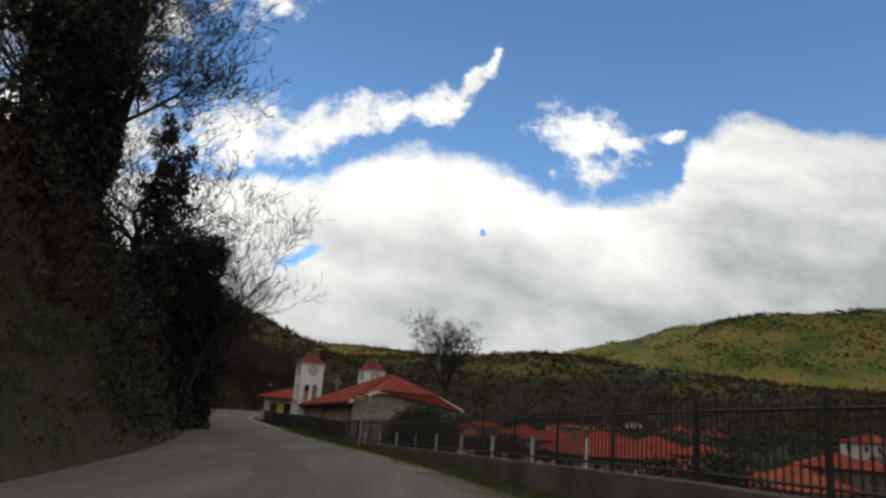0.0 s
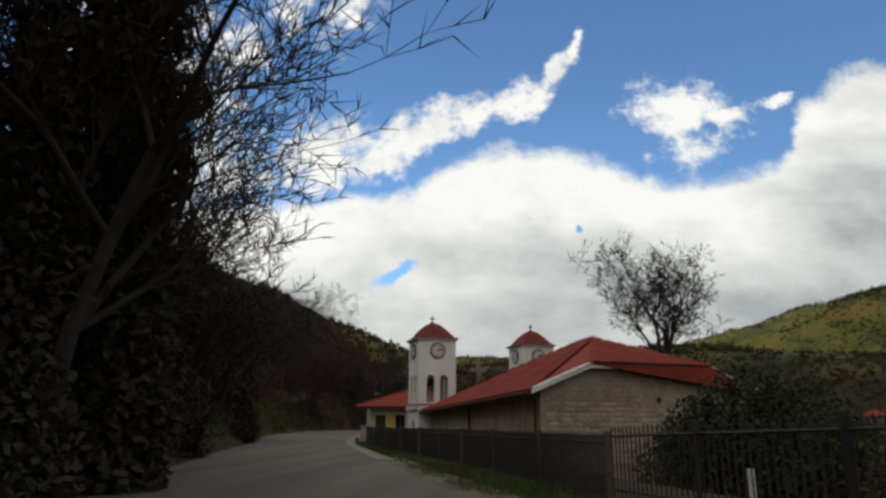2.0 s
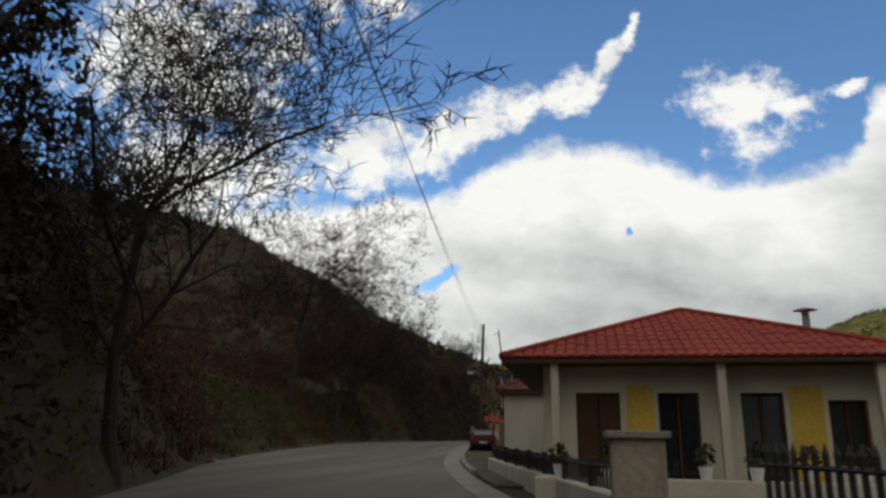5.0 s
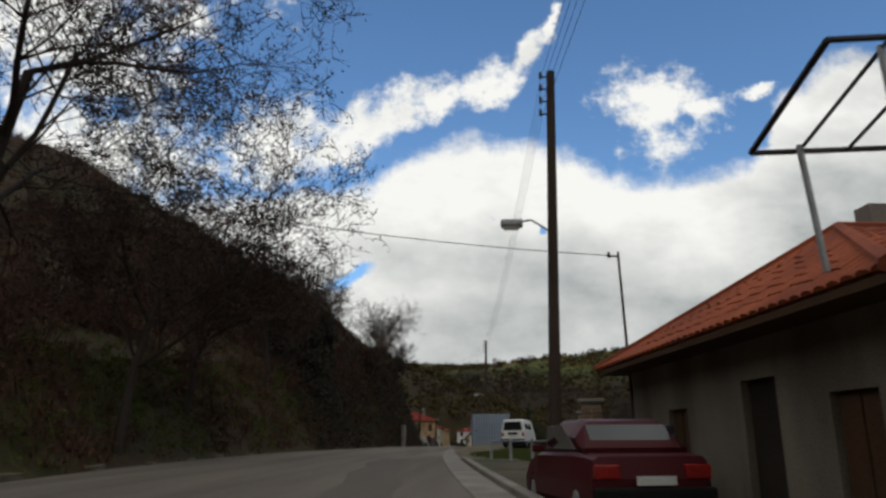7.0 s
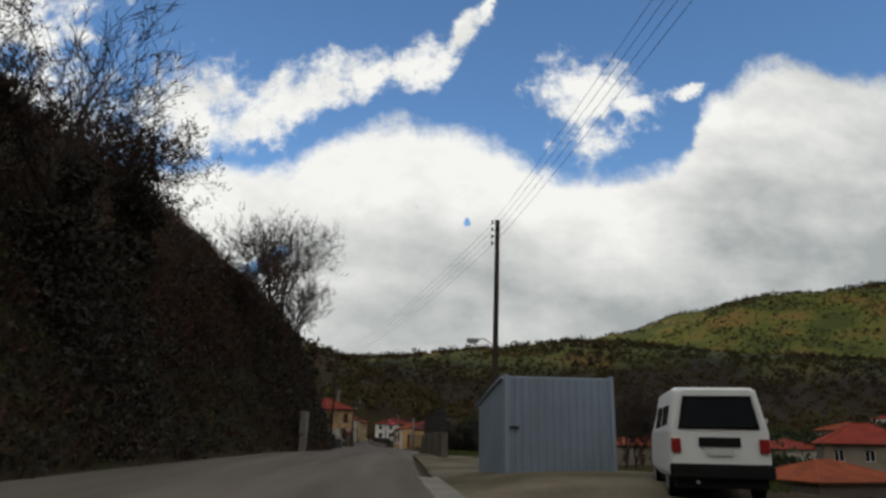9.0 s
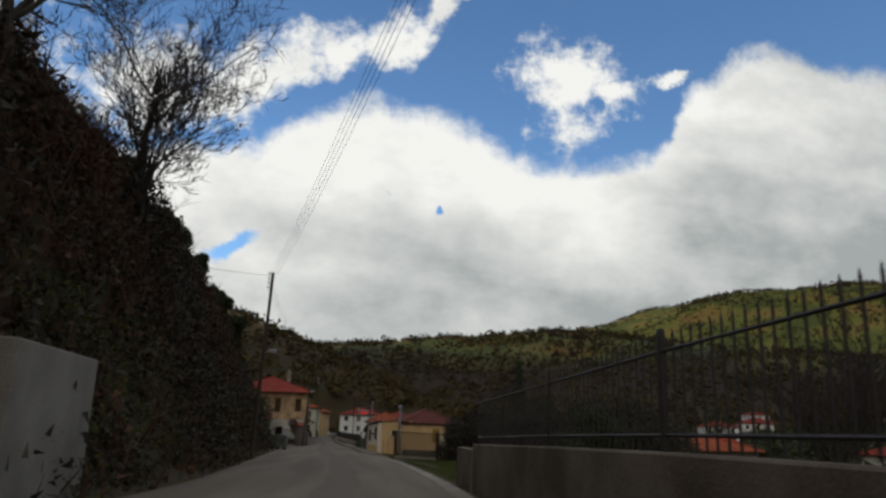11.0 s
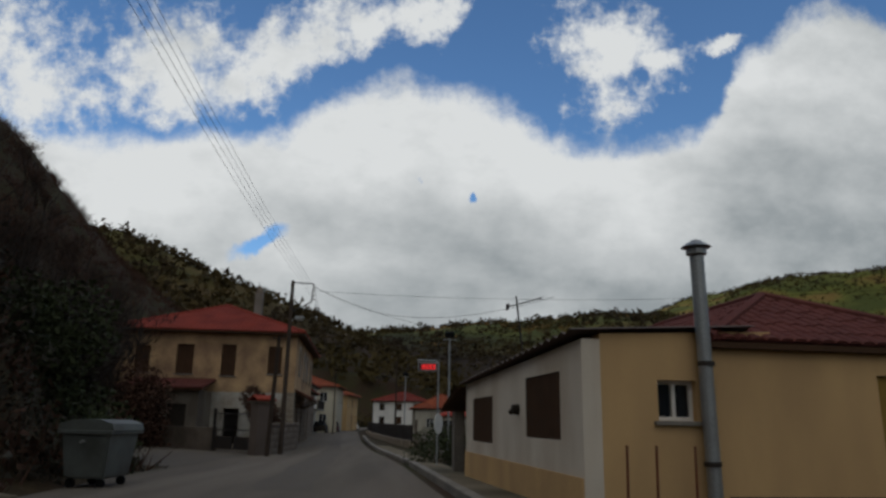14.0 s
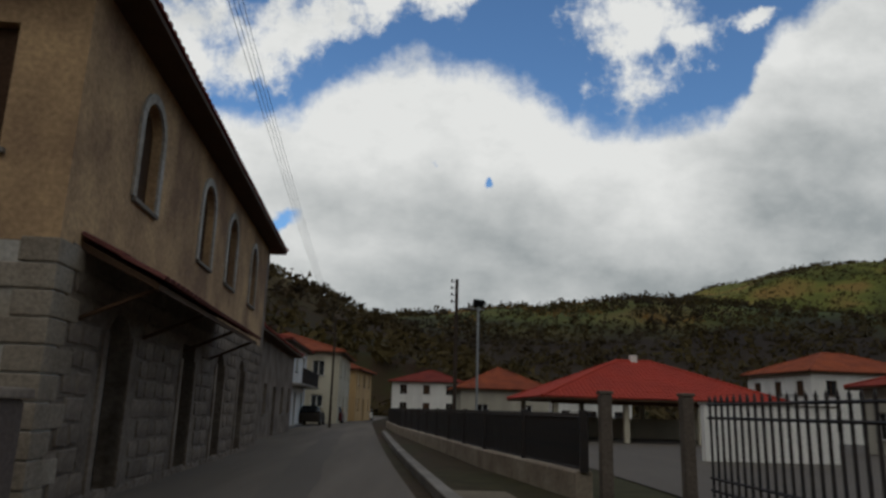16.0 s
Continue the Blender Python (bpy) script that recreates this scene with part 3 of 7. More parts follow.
def shrub(x, y, seed, blobs, count, mat, label, name="shrub", size=0.1, z=None):
    t = thing(name, pose(x, y, terrain(x, y) if z is None else z), label, "shrub")
    mesh_part("crown", leaf_cloud(random.Random(seed), blobs, count, size), mat, t)
    b = bmesh.new()
    for i, (bx, by, bz, r) in enumerate(blobs[:5]):
        rod(b, (bx * 0.2, by * 0.2, -0.2), (bx, by, bz), 0.06, 0.02, 5)
    part("stem", b, M_bark, t)
    return t

# ---- ground and road ----
def lerp(y, table):
    ys, vs = zip(*table)
    return float(np.interp(y, ys, vs))


def smooth(y, table, width=6.0):
    return sum(lerp(y + o * width, table) for o in (-1, -0.5, 0, 0.5, 1)) / 5


def road_x(y):
    return smooth(y, [(-400, 49), (0, 0), (17, -2.5), (34, -6.2), (49, -10.6), (65, -15.4), (86, -21.3), (105, -25.9), (118, -28.2), (137, -30.4), (157, -31.8), (180, -32.5), (202, -32.7), (215, -32.5), (234, -33.0), (253, -33.8), (271, -34.8), (288, -35.8), (360, -40), (420, -40), (520, -20), (1200, 200)])


def road_z(y):
    return smooth(y, [(-400, 1), (0, 0), (25, -0.2), (45, -0.3), (68, -0.15), (105, 0), (118, 0.2), (137, 0.58), (157, 0.7), (202, 0.78), (215, 0.5), (234, 0.13), (253, -0.22), (271, -0.46), (288, -0.62), (360, -0.6), (1200, -2)])


def road_left(y):
    return smooth(y, [(-50, -4.6), (20, -4.5), (58, -5.0), (75, -5.6), (95, -6.0), (112, -9.0), (150, -9.8), (180, -8.2), (205, -5.4), (215, -4.8), (245, -5.8), (275, -6.1), (285, -5.5), (292, -3.8), (330, -4.4), (600, -4.4)])


def road_right(y):
    return smooth(y, [(-50, 3.6), (20, 3.6), (45, 2.9), (60, 2.5), (80, 1.8), (110, 1.4), (180, 1.45), (210, 2.2), (225, 2.7), (248, 3.0), (258, 1.8), (285, 1.8), (293, 1.0), (310, 0.7), (600, 1.0)])


def ease(v):
    v = min(max(v, 0.0), 1.0)
    return v * v * (3 - 2 * v)


def bump(v, centre, width):
    return math.exp(-(((v - centre) / width) ** 2))


def terrain(x, y):
    s, zr = x - road_x(y), road_z(y)
    left, right = road_left(y) - 0.7, road_right(y) + lerp(y, [(0, 6), (60, 4.5), (95, 3.5), (120, 9), (150, 7), (200, 6), (235, 10), (262, 16), (300, 26), (360, 30)])
    z = zr - 0.05
    far = math.hypot(x + 30, y - 150)
    rough = noise.noise((x * 0.12, y * 0.12, 0)) + 0.5 * noise.noise((x * 0.4, y * 0.4, 3))
    if s < left:
        d = left - s
        flat = 22 * ease((y - 270) / 14)            # level plots of the village
        d = max(d - flat, 0)
        steep = lerp(y, [(60, 0.9), (80, 1.0), (100, 0.9), (112, 0.58), (130, 0.46), (150, 0.49), (185, 0.88), (210, 1.2), (250, 1.2), (263, 0.85), (275, 0.7), (320, 1.1)])
        z += steep * (2.3 * min(d, 3.6) * ease(d / 1.6 + 0.3) + 0.75 * min(max(d - 3.6, 0), 11.4)) + lerp(y, [(285, 0.62), (315, 1.25), (400, 1.25), (450, 0.62)]) * min(max(d - 15, 0), 32) + 0.3 * min(max(d - 47, 0), 50) + rough * min(d * 0.08, 1.2)
    elif s > right:
        d = s - right
        drop = lerp(y, [(-50, 5), (100, 5), (150, 5), (215, 4.5), (262, 2), (300, 0.8), (420, 1.5)])
        z += -drop * ease(d / 22) + rough * min(d * 0.03, 0.5)
        z += 0.07 * max(d - 60, 0) + 2.5 * noise.noise((x * 0.012, y * 0.012, 7)) * ease((d - 40) / 80)
    z += 0.36 * bump(math.hypot(x + 26.5, y - 174.5), 0, 5.5) * ease((s - 1.8) / 1.6)
    a = math.degrees(math.atan2(x + 30, y - 150)) if far > 1 else 0.0
    r2 = noise.noise((x * 0.006, y * 0.006, 1)) + 0.4 * noise.noise((x * 0.02, y * 0.02, 5))
    # the ridge across the valley and the peak behind it: crest heights by bearing
    ridge = 708 * math.tan(radians(lerp(a, [(-180, 6), (-60, 6), (-12, 5.2), (-3, 5.9), (4, 6.7), (8, 7.1), (14, 7.6), (18, 7.3), (26, 6.2), (45, 5), (90, 5), (180, 6)])))
    peak = 1900 * math.tan(radians(lerp(a, [(-180, 6), (-40, 5.6), (-3, 5.9), (4, 5.6), (12, 6.2), (17, 7.4), (21, 8.7), (25.5, 9.8), (30, 10.2), (36, 10.3), (50, 9), (90, 7), (180, 6)])))
    hill = (ridge + 5 * r2) * ease((far - 330) / 400) * (1 - 0.5 * ease((far - 730) / 400))
    hill = max(hill, (peak + 20 * r2) * ease((far - 900) / 1000))
    # the spur that closes the village street
    hill = max(hill, (min(max(50 - 0.42 * (x + 75), 0.0), 88.0) + 4 * r2) * bump(y, 600, 125))
    z = max(z, hill + zr - 1.0) if far > 330 else z
    return z


def sheet(name, xs, ys, at):
    """A grid of quads whose points at() gives."""
    verts = [at(x, y) for y in ys for x in xs]
    w = len(xs)
    faces = [(j * w + i, j * w + i + 1, (j + 1) * w + i + 1, (j + 1) * w + i) for j in range(len(ys) - 1) for i in range(w - 1)]
    me = bpy.data.meshes.new(name)
    me.from_pydata(verts, [], faces)
    me.polygons.foreach_set("use_smooth", [True] * len(me.polygons))
    return me


def steps(*runs):
    out = []
    for a, b, d in runs:
        n = max(1, round(abs(b - a) / d))
        out += [a + (b - a) * i / n for i in range(n)]
    return out + [runs[-1][1]]


side = steps((-2200, -700, 90), (-700, -200, 30), (-200, -60, 7), (-60, -28, 2), (-28, 14, 1.0), (14, 60, 3), (60, 300, 15), (300, 900, 25), (900, 2600, 60))
along = steps((-900, -100, 60), (-100, -20, 8), (-20, 330, 2.0), (330, 500, 8), (500, 1300, 20), (1300, 3200, 70))


def ground_at(s, y):
    x = s + road_x(y)
    return (x, y, terrain(x, y))


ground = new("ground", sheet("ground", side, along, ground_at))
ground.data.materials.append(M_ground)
tagged(ground, "grassy brown hillsides and valley floor round a village road", "ground", kind="structure")

road_ys = steps((-120, 420, 2.0))
road = new("road", sheet("road", [i / 10 for i in range(11)], road_ys, lambda u, y: (road_x(y) + road_left(y) + u * (road_right(y) - road_left(y)), y, road_z(y) + 0.02 + 0.05 * (1 - (2 * u - 1) ** 2))))
road.data.materials.append(M_asphalt)
tagged(road, "worn grey asphalt village road with patched edges", "road", kind="structure")

# ---- road edges ----
def strip(name, ys, offset, width, z0, z1, mat, label, kind="structure", step_z=0.0):
    """A kerb or pavement beside the road: a box section that follows the given offset."""
    verts, faces = [], []
    for y in ys:
        x, z = road_x(y) + offset(y), road_z(y)
        verts += [(x, y, z + z0), (x, y, z + z1 - 0.015), (x + 0.02, y, z + z1), (x + width - 0.02, y, z + z1), (x + width, y, z + z1 - 0.015), (x + width, y, z + z0)]
    for i in range(len(ys) - 1):
        for k in range(5):
            faces.append((i * 6 + k, i * 6 + k + 1, i * 6 + 7 + k, i * 6 + 6 + k))
    faces += [(0, 1, 2, 3, 4, 5), tuple((len(ys) - 1) * 6 + k for k in (5, 4, 3, 2, 1, 0))]
    me = bpy.data.meshes.new(name)
    me.from_pydata(verts, [], faces)
    me.materials.append(mat)
    return tagged(new(name, me), label, name.split("_")[0], kind=kind)


strip("gutter", steps((62, 178, 2.0)), lambda y: road_right(y) - 0.15, 0.75, -0.3, 0.05, M_concrete, "worn pale concrete gutter beside the asphalt")
strip("kerb", steps((105, 148, 2.0)), lambda y: road_right(y) + 0.62, 0.22, -0.3, 0.16, M_concrete, "worn pale concrete kerb")
strip("gutter", steps((200, 262, 2.0)), lambda y: road_right(y) - 0.1, 0.45, -0.3, 0.045, M_concrete, "cracked concrete gutter beside the asphalt")
strip("kerb", steps((250, 330, 2.0)), lambda y: road_right(y) + 0.36, 0.25, -0.4, 0.14, M_concrete, "chipped pale concrete kerb")
strip("pavement", steps((258, 300, 2.0)), lambda y: road_right(y) + 0.6, 0.9, -0.4, 0.12, M_gravel, "grey gritty pavement with grass at its edge")
strip("kerb", steps((292, 345, 2.0)), lambda y: road_left(y) - 0.35, 0.3, -0.4, 0.14, M_concrete, "low stone kerb at the house fronts")
strip("shoulder", steps((-60, 66, 3.0)), lambda y: road_right(y) - 0.3, 1.5, -0.3, 0.0, M_gravel, "brown earth shoulder beside the road")
strip("shoulder", steps((150, 205, 3.0)), lambda y: road_right(y) + 0.3, 1.6, -0.3, 0.03, M_gravel, "pale gravel edge beside the road")
lay_by = sheet("lay_by", [i / 8 for i in range(9)], steps((160, 198, 1.5)), lambda u, y: (road_x(y) + 1.9 + u * lerp(y, [(160, 0.4), (166, 2.4), (170, 4.2), (174, 6.2), (198, 6.2)]), y, terrain(road_x(y) + 1.9 + u * lerp(y, [(160, 0.4), (166, 2.4), (170, 4.2), (174, 6.2), (198, 6.2)]), y) + 0.1))
lay_by.materials.append(M_gravel)
tagged(new("lay_by", lay_by), "raised pale gravel of the lay-by", "gravel", kind="structure")
strip("shoulder", steps((100, 150, 3.0)), lambda y: road_right(y) + 0.8, 2.2, -0.3, 0.04, M_verge, "dark earth verge beside the houses")
# asphalt repairs
for y0, y1, u0, u1 in ((8, 30, 0.42, 0.6), (118, 150, 0.74, 0.86), (212, 262, 0.52, 0.66), (268, 330, 0.5, 0.66)):
    me = sheet("road_patch", [u0 + (u1 - u0) * i / 4 for i in range(5)], steps((y0, y1, 2.0)), lambda u, y: (road_x(y) + road_left(y) + (u + 0.012 * math.sin(y * 0.9)) * (road_right(y) - road_left(y)), y, road_z(y) + 0.026 + 0.05 * (1 - (2 * u - 1) ** 2)))
    me.materials.append(M_patch)
    tagged(new("road_patch", me), "darker strip of newer asphalt in the road", "road", kind="structure")
# side street on the left, rising between the bank and the stone house
side_me = sheet("side_street", [i / 6 for i in range(7)], [i / 8 for i in range(9)], lambda u, v: (-39.5 - 22 * v, 277 + 13.5 * u + 9 * v - 4 * u * v, road_z(285) + 0.03 + 0.1 * v + 0.9 * v * v))
side_me.materials.append(M_patch)
tagged(new("side_street", side_me), "pale concrete side street joining the road", "road", kind="structure")
# pale edge stones along the foot of the bank
rnd = random.Random(4)
for y0, y1, off in ((110, 160, 0.2), (250, 272, 0.1)):
    y = y0
    while y < y1:
        n = rnd.uniform(0.5, 1.1)
        b = boxed(-0.16, 0.16, -n / 2, n / 2, -0.2, rnd.uniform(0.06, 0.18), bevel=0.04)
        for v in b.verts:
            v.co += Vector((rnd.gauss(0, 0.02), rnd.gauss(0, 0.02), rnd.gauss(0, 0.02)))
        st = part("edge_stone", b, M_gravel, None)
        st.matrix_basis = pose(road_x(y) + road_left(y) - off + rnd.gauss(0, 0.06), y, road_z(y), 0, 0, rnd.gauss(0, 6))
        tagged(st, "rough pale edge stone at the foot of the bank", "stone", "edge stones")
        y += n + rnd.uniform(0.6, 6.0)

# ---- church ----
M_cap_tile = material("weathered_cap_tile", (0.2, 0.046, 0.034), 0.85, (0.12, 0.035, 0.028), 1.5, 20, 0.3, amount=0.9)


def tower(m, label):
    t = thing("bell_tower", m, label, "tower", "church towers")
    w, z0, band, eave = 2.4, -1.4, 2.40, 6.45
    arch = [(0.5, 1.04, 2.62, 4.28, True), (1.36, 1.9, 2.62, 4.28, True)]
    for i, m4 in enumerate((pose(-w / 2, -w / 2, 0), pose(w / 2, -w / 2, 0, 0, 0, 90), pose(w / 2, w / 2, 0, 0, 0, 180), pose(-w / 2, w / 2, 0, 0, 0, -90))):
        trim = 0 if i % 2 == 0 else 0.28
        door = [(0.85, 1.65, -1.0, 1.55, True)] if i == 3 else []
        part("wall", turned(wall(bmesh.new(), w - 2 * trim, z0, eave, 0.28, [(a - trim, b - trim, *c) for a, b, *c in arch + door]), m4 @ pose(trim, 0, 0)), M_white, t)
        face = m4 @ pose(w / 2, 0, 5.78)
        dial = part("clock", turned(rod(bmesh.new(), (0, 0.01, 0), (0, -0.05, 0), 0.42, n=32), face), M_clock, t, "round white clock face with dark numerals")
        ring = bmesh.new()
        for k in range(32):
            p, q = 2 * math.pi * k / 32, 2 * math.pi * (k + 1) / 32
            prism(ring, [(0.42 * math.cos(p), 0.42 * math.sin(p)), (0.49 * math.cos(p), 0.49 * math.sin(p)), (0.49 * math.cos(q), 0.49 * math.sin(q)), (0.42 * math.cos(q), 0.42 * math.sin(q))], -0.075, 0.0)
        part("rim", turned(ring, face), M_shutter, dial, "brown clock rim")
        for k in range(12):
            q = 2 * math.pi * k / 12
            part("numeral", turned(boxed(-0.02, 0.02, -0.058, -0.045, 0.28, 0.38), face @ pose(0, 0, 0, 0, q * 180 / math.pi, 0)), M_black, dial)
        for ang, ln, wd in ((60, 0.22, 0.03), (75, 0.32, 0.022)):
            part("pointer", turned(boxed(-wd, wd, -0.072, -0.06, -0.06, ln), face @ pose(0, 0, 0, 0, ang, 0)), M_black, dial)
        if door:
            part("door", turned(boxed(0.85, 1.65, 0.2, 0.25, -1.0, 1.5), m4), M_door, t, "dark arched door")
    b = bmesh.new()
    for x0, x1, y0, y1 in ((-w / 2 - 0.14, w / 2 + 0.14, -w / 2 - 0.14, -w / 2 - 0.002), (-w / 2 - 0.14, w / 2 + 0.14, w / 2 + 0.002, w / 2 + 0.14), (-w / 2 - 0.14, -w / 2 - 0.002, -w / 2, w / 2), (w / 2 + 0.002, w / 2 + 0.14, -w / 2, w / 2)):
        box(b, x0, x1, y0, y1, band - 0.22, band, bevel=0.02)
        box(b, x0 * 1.02, x1 * 1.02, y0 * 1.02, y1 * 1.02, band + 0.003, band + 0.07)
    part("cornice", b, M_white, t)
    b = bmesh.new()
    for s in (1, -1):
        box(b, -w / 2 - 0.2, w / 2 + 0.2, s * (w / 2 + 0.1) - 0.1, s * (w / 2 + 0.1) + 0.1, band + 0.075, band + 0.12)
        box(b, s * (w / 2 + 0.1) - 0.1, s * (w / 2 + 0.1) + 0.1, -w / 2, w / 2, band + 0.076, band + 0.121)
    part("tile_band", b, M_tile, t, "red tile band on the ledge")
    part("floor", boxed(-w / 2 + 0.28, w / 2 - 0.28, -w / 2 + 0.28, w / 2 - 0.28, band, band + 0.15), M_concrete, t)
    part("bell_ceiling", boxed(-w / 2 + 0.28, w / 2 - 0.28, -w / 2 + 0.28, w / 2 - 0.28, 4.75, 4.9), M_white, t)
    # square, bell-shaped tiled cap
    prof = [(1.4, 0.0), (1.2, 0.07), (1.03, 0.24), (0.86, 0.46), (0.64, 0.71), (0.38, 0.94), (0.13, 1.08), (0.0, 1.11)]
    verts, faces, n = [], [], 12
    for r, h in prof:
        for s in range(4):
            for k in range(n):
                u = -1 + 2 * k / n
                x, y = ((u, -1), (1, u), (-u, 1), (-1, -u))[s]
                ripple = 0.03 * (k % 2) * (r > 0.1)
                verts.append((x * (r + ripple), y * (r + ripple), eave + 0.1 + h + ripple))
    for i in range(len(prof) - 1):
        for k in range(4 * n):
            j = (k + 1) % (4 * n)
            faces.append((i * 4 * n + k, i * 4 * n + j, (i + 1) * 4 * n + j, (i + 1) * 4 * n + k))
    cap = mesh_part("roof", (verts, faces), M_cap_tile, t, "bell-shaped red tile roof")
    part("eaves", boxed(-w / 2 - 0.13, w / 2 + 0.13, -w / 2 - 0.13, w / 2 + 0.13, eave + 0.003, eave + 0.1, bevel=0.02), M_white, t)
    b = rod(bmesh.new(), (0, 0, eave + 1.15), (0, 0, eave + 1.3), 0.09, n=10)
    box(b, -0.035, 0.035, -0.03, 0.03, eave + 1.25, eave + 1.7)
    box(b, -0.16, 0.16, -0.028, 0.028, eave + 1.46, eave + 1.53)
    part("cross", b, M_iron, t, "small dark iron cross")
    bell = bmesh.new()
    bmesh.ops.create_cone(bell, cap_ends=True, segments=16, radius1=0.32, radius2=0.14, depth=0.5, matrix=Matrix.Translation((0, 0, 3.9)))
    rod(bell, (0, 0, 4.1), (0, 0, 4.75), 0.03)
    part("bell", bell, M_iron, t, "dark bronze bell")
    return t


t1 = tower(pose(-12.4, 78.75, 0, 0, 0, 24.5), "white rendered bell tower with clocks, arches and red tiled cap")
copy_thing(t1, pose(-6.1, 85.1, 0.25, 0, 0, 24.5))

church = thing("church", pose(-5.82, 62.57, 0, 0, 0, 23.4), "low stone church with a long red tiled roof and white cornice", "church")
CW, CL = 10.0, 16.3
part("wall", turned(wall(bmesh.new(), CW, -1.6, 2.55, 0.5, [(5.3, 5.5, 2.1, 2.32)]), pose(0, 0, 0)), M_stone, church)
prism_bm = prism(bmesh.new(), [(0.0, 2.55), (CW, 2.55), (CW - 2.2, 3.45), (2.2, 3.45)], 0, 0.5)
part("gable", prism_bm, M_stone, church)
FZ = 2.05                                           # the far eaves lie lower
part("wall", turned(prism(bmesh.new(), [(0, -1.6), (CL - 0.5, -1.6), (CL - 0.5, FZ), (0, 2.55)], 0, 0.5), pose(CW, 0.5, 0, 0, 0, 90)), M_stone, church)
part("wall", turned(prism(bmesh.new(), [(0, -1.6), (CL - 0.5, -1.6), (CL - 0.5, 2.55), (0, FZ)], 0, 0.5), pose(0, CL, 0, 0, 0, -90)), M_stone, church)
part("wall", turned(prism(bmesh.new(), [(0, -1.6), (CW, -1.6), (CW, FZ), (CW - 2.2, 3.2), (2.2, 3.2), (0, FZ)], 0, 0.5), pose(CW, CL + 0.5, 0, 0, 0, 180)), M_stone, church)
# white cornice over the end wall
b = bmesh.new()
for (x0, z0), (x1, z1) in (((-0.5, 2.38), (2.1, 3.45)), ((2.1, 3.45), (CW - 2.1, 3.45)), ((CW - 2.1, 3.45), (CW + 0.5, 2.38))):
    prism(b, [(x0, z0), (x1, z1), (x1, z1 + 0.22), (x0, z0 + 0.22)], -0.35, 0.0)
part("cornice", b, M_white, church, "white painted cornice")
# long roof with a clipped near end
ER = 5.42
hip, far_hip, mid_x = 5.4, 7.0, 5.4
roof_deck = bmesh.new()
FE = CL + 0.55
pts = [(-0.5, -0.35, 2.46), (2.15, -0.4, 3.62), (CW - 2.15, -0.4, 3.62), (CW + 0.5, -0.35, 2.46), (CW + 0.5, FE, FZ), (-0.5, FE, FZ), (mid_x, hip, ER), (mid_x, far_hip, ER), (2.15, FE, 3.35), (CW - 2.15, FE, 3.35)]
v = [roof_deck.verts.new(p) for p in pts]
for f in ((0, 1, 6), (1, 2, 6), (2, 3, 6), (3, 4, 7), (3, 7, 6), (4, 9, 7), (9, 8, 7), (8, 5, 7), (5, 0, 6), (5, 6, 7), (0, 5, 8, 9, 4, 3, 2, 1)):
    roof_deck.faces.new([v[i] for i in f])
rf = part("roof", roof_deck, M_tile, church)
slope_part("tile_slope", rf, M_tile, (-0.6, FE, FZ + 0.03), (-0.6, -0.4, 2.5), (mid_x, hip, ER + 0.05), (mid_x, far_hip, ER + 0.05))
slope_part("tile_slope", rf, M_tile, (CW + 0.6, -0.4, 2.5), (CW + 0.6, FE, FZ + 0.03), (mid_x, far_hip, ER + 0.05), (mid_x, hip, ER + 0.05))
slope_part("tile_slope", rf, M_tile, (2.15, -0.45, 3.66), (CW - 2.15, -0.45, 3.66), (mid_x, hip, ER + 0.05), (mid_x, hip, ER + 0.05))
slope_part("tile_slope", rf, M_tile, (CW - 2.15, FE + 0.05, 3.39), (2.15, FE + 0.05, 3.39), (mid_x, far_hip, ER + 0.05), (mid_x, far_hip, ER + 0.05))
part("gutter", turned(rod(bmesh.new(), (-0.68, -0.4, 2.4), (-0.68, CL, FZ - 0.04), 0.08, n=8), pose(0, 0, 0)), M_shutter, church, "dark metal roof gutter")
for yy in (0.3, 8.6):
    part("downpipe", rod(bmesh.new(), (-0.1, yy, -1.4), (-0.1, yy, 2.2), 0.06), M_shutter, church)
# stones of the end wall
M_rubble = material("pale_rubble_stone", (0.4, 0.32, 0.24), 0.92, (0.25, 0.19, 0.14), 1.2, 16, 0.5, amount=0.9, random_tint=0.25)
rnd = random.Random(11)
rest_v, rest_f = [], []
stone_meshes = []
for k in range(8):
    w, h = rnd.uniform(0.18, 0.42), rnd.uniform(0.13, 0.2)
    b = boxed(-w / 2, w / 2, -0.03, 0.05, -h / 2, h / 2, bevel=0.03)
    for vv in b.verts:
        vv.co += Vector((rnd.gauss(0, 0.012), rnd.gauss(0, 0.006), rnd.gauss(0, 0.012)))
    me = bpy.data.meshes.new("stone")
    b.to_mesh(me)
    b.free()
    me.materials.append(M_rubble)
    me["w"] = w
    stone_meshes.append(me)
z = -0.2
count = 0
while z < 3.3:
    x = 0.2 + rnd.uniform(0, 0.3)
    lim = 0.0 if z < 2.4 else (z - 2.4) * 2.4 + 0.2
    while x < CW - 0.3:
        me = rnd.choice(stone_meshes)
        w = me["w"]
        if lim < x < CW - lim and not (5.1 < x + w / 2 < 5.7 and 1.95 < z < 2.45):
            if count < 300:
                piece("stone", me, church, pose(x + w / 2, 0.012, z + rnd.gauss(0, 0.015), 0, rnd.gauss(0, 3), 0))
            else:
                k = len(rest_v)
                rest_v += [(p.co.x + x + w / 2, p.co.y + 0.012, p.co.z + z) for p in me.vertices]
                rest_f += [tuple(k + i for i in f.vertices) for f in me.polygons]
            count += 1
        x += w + 0.04
    z += 0.2
if rest_v:
    tagged(mesh_part("stone_facing", (rest_v, rest_f), M_rubble, church), kind="stuff")

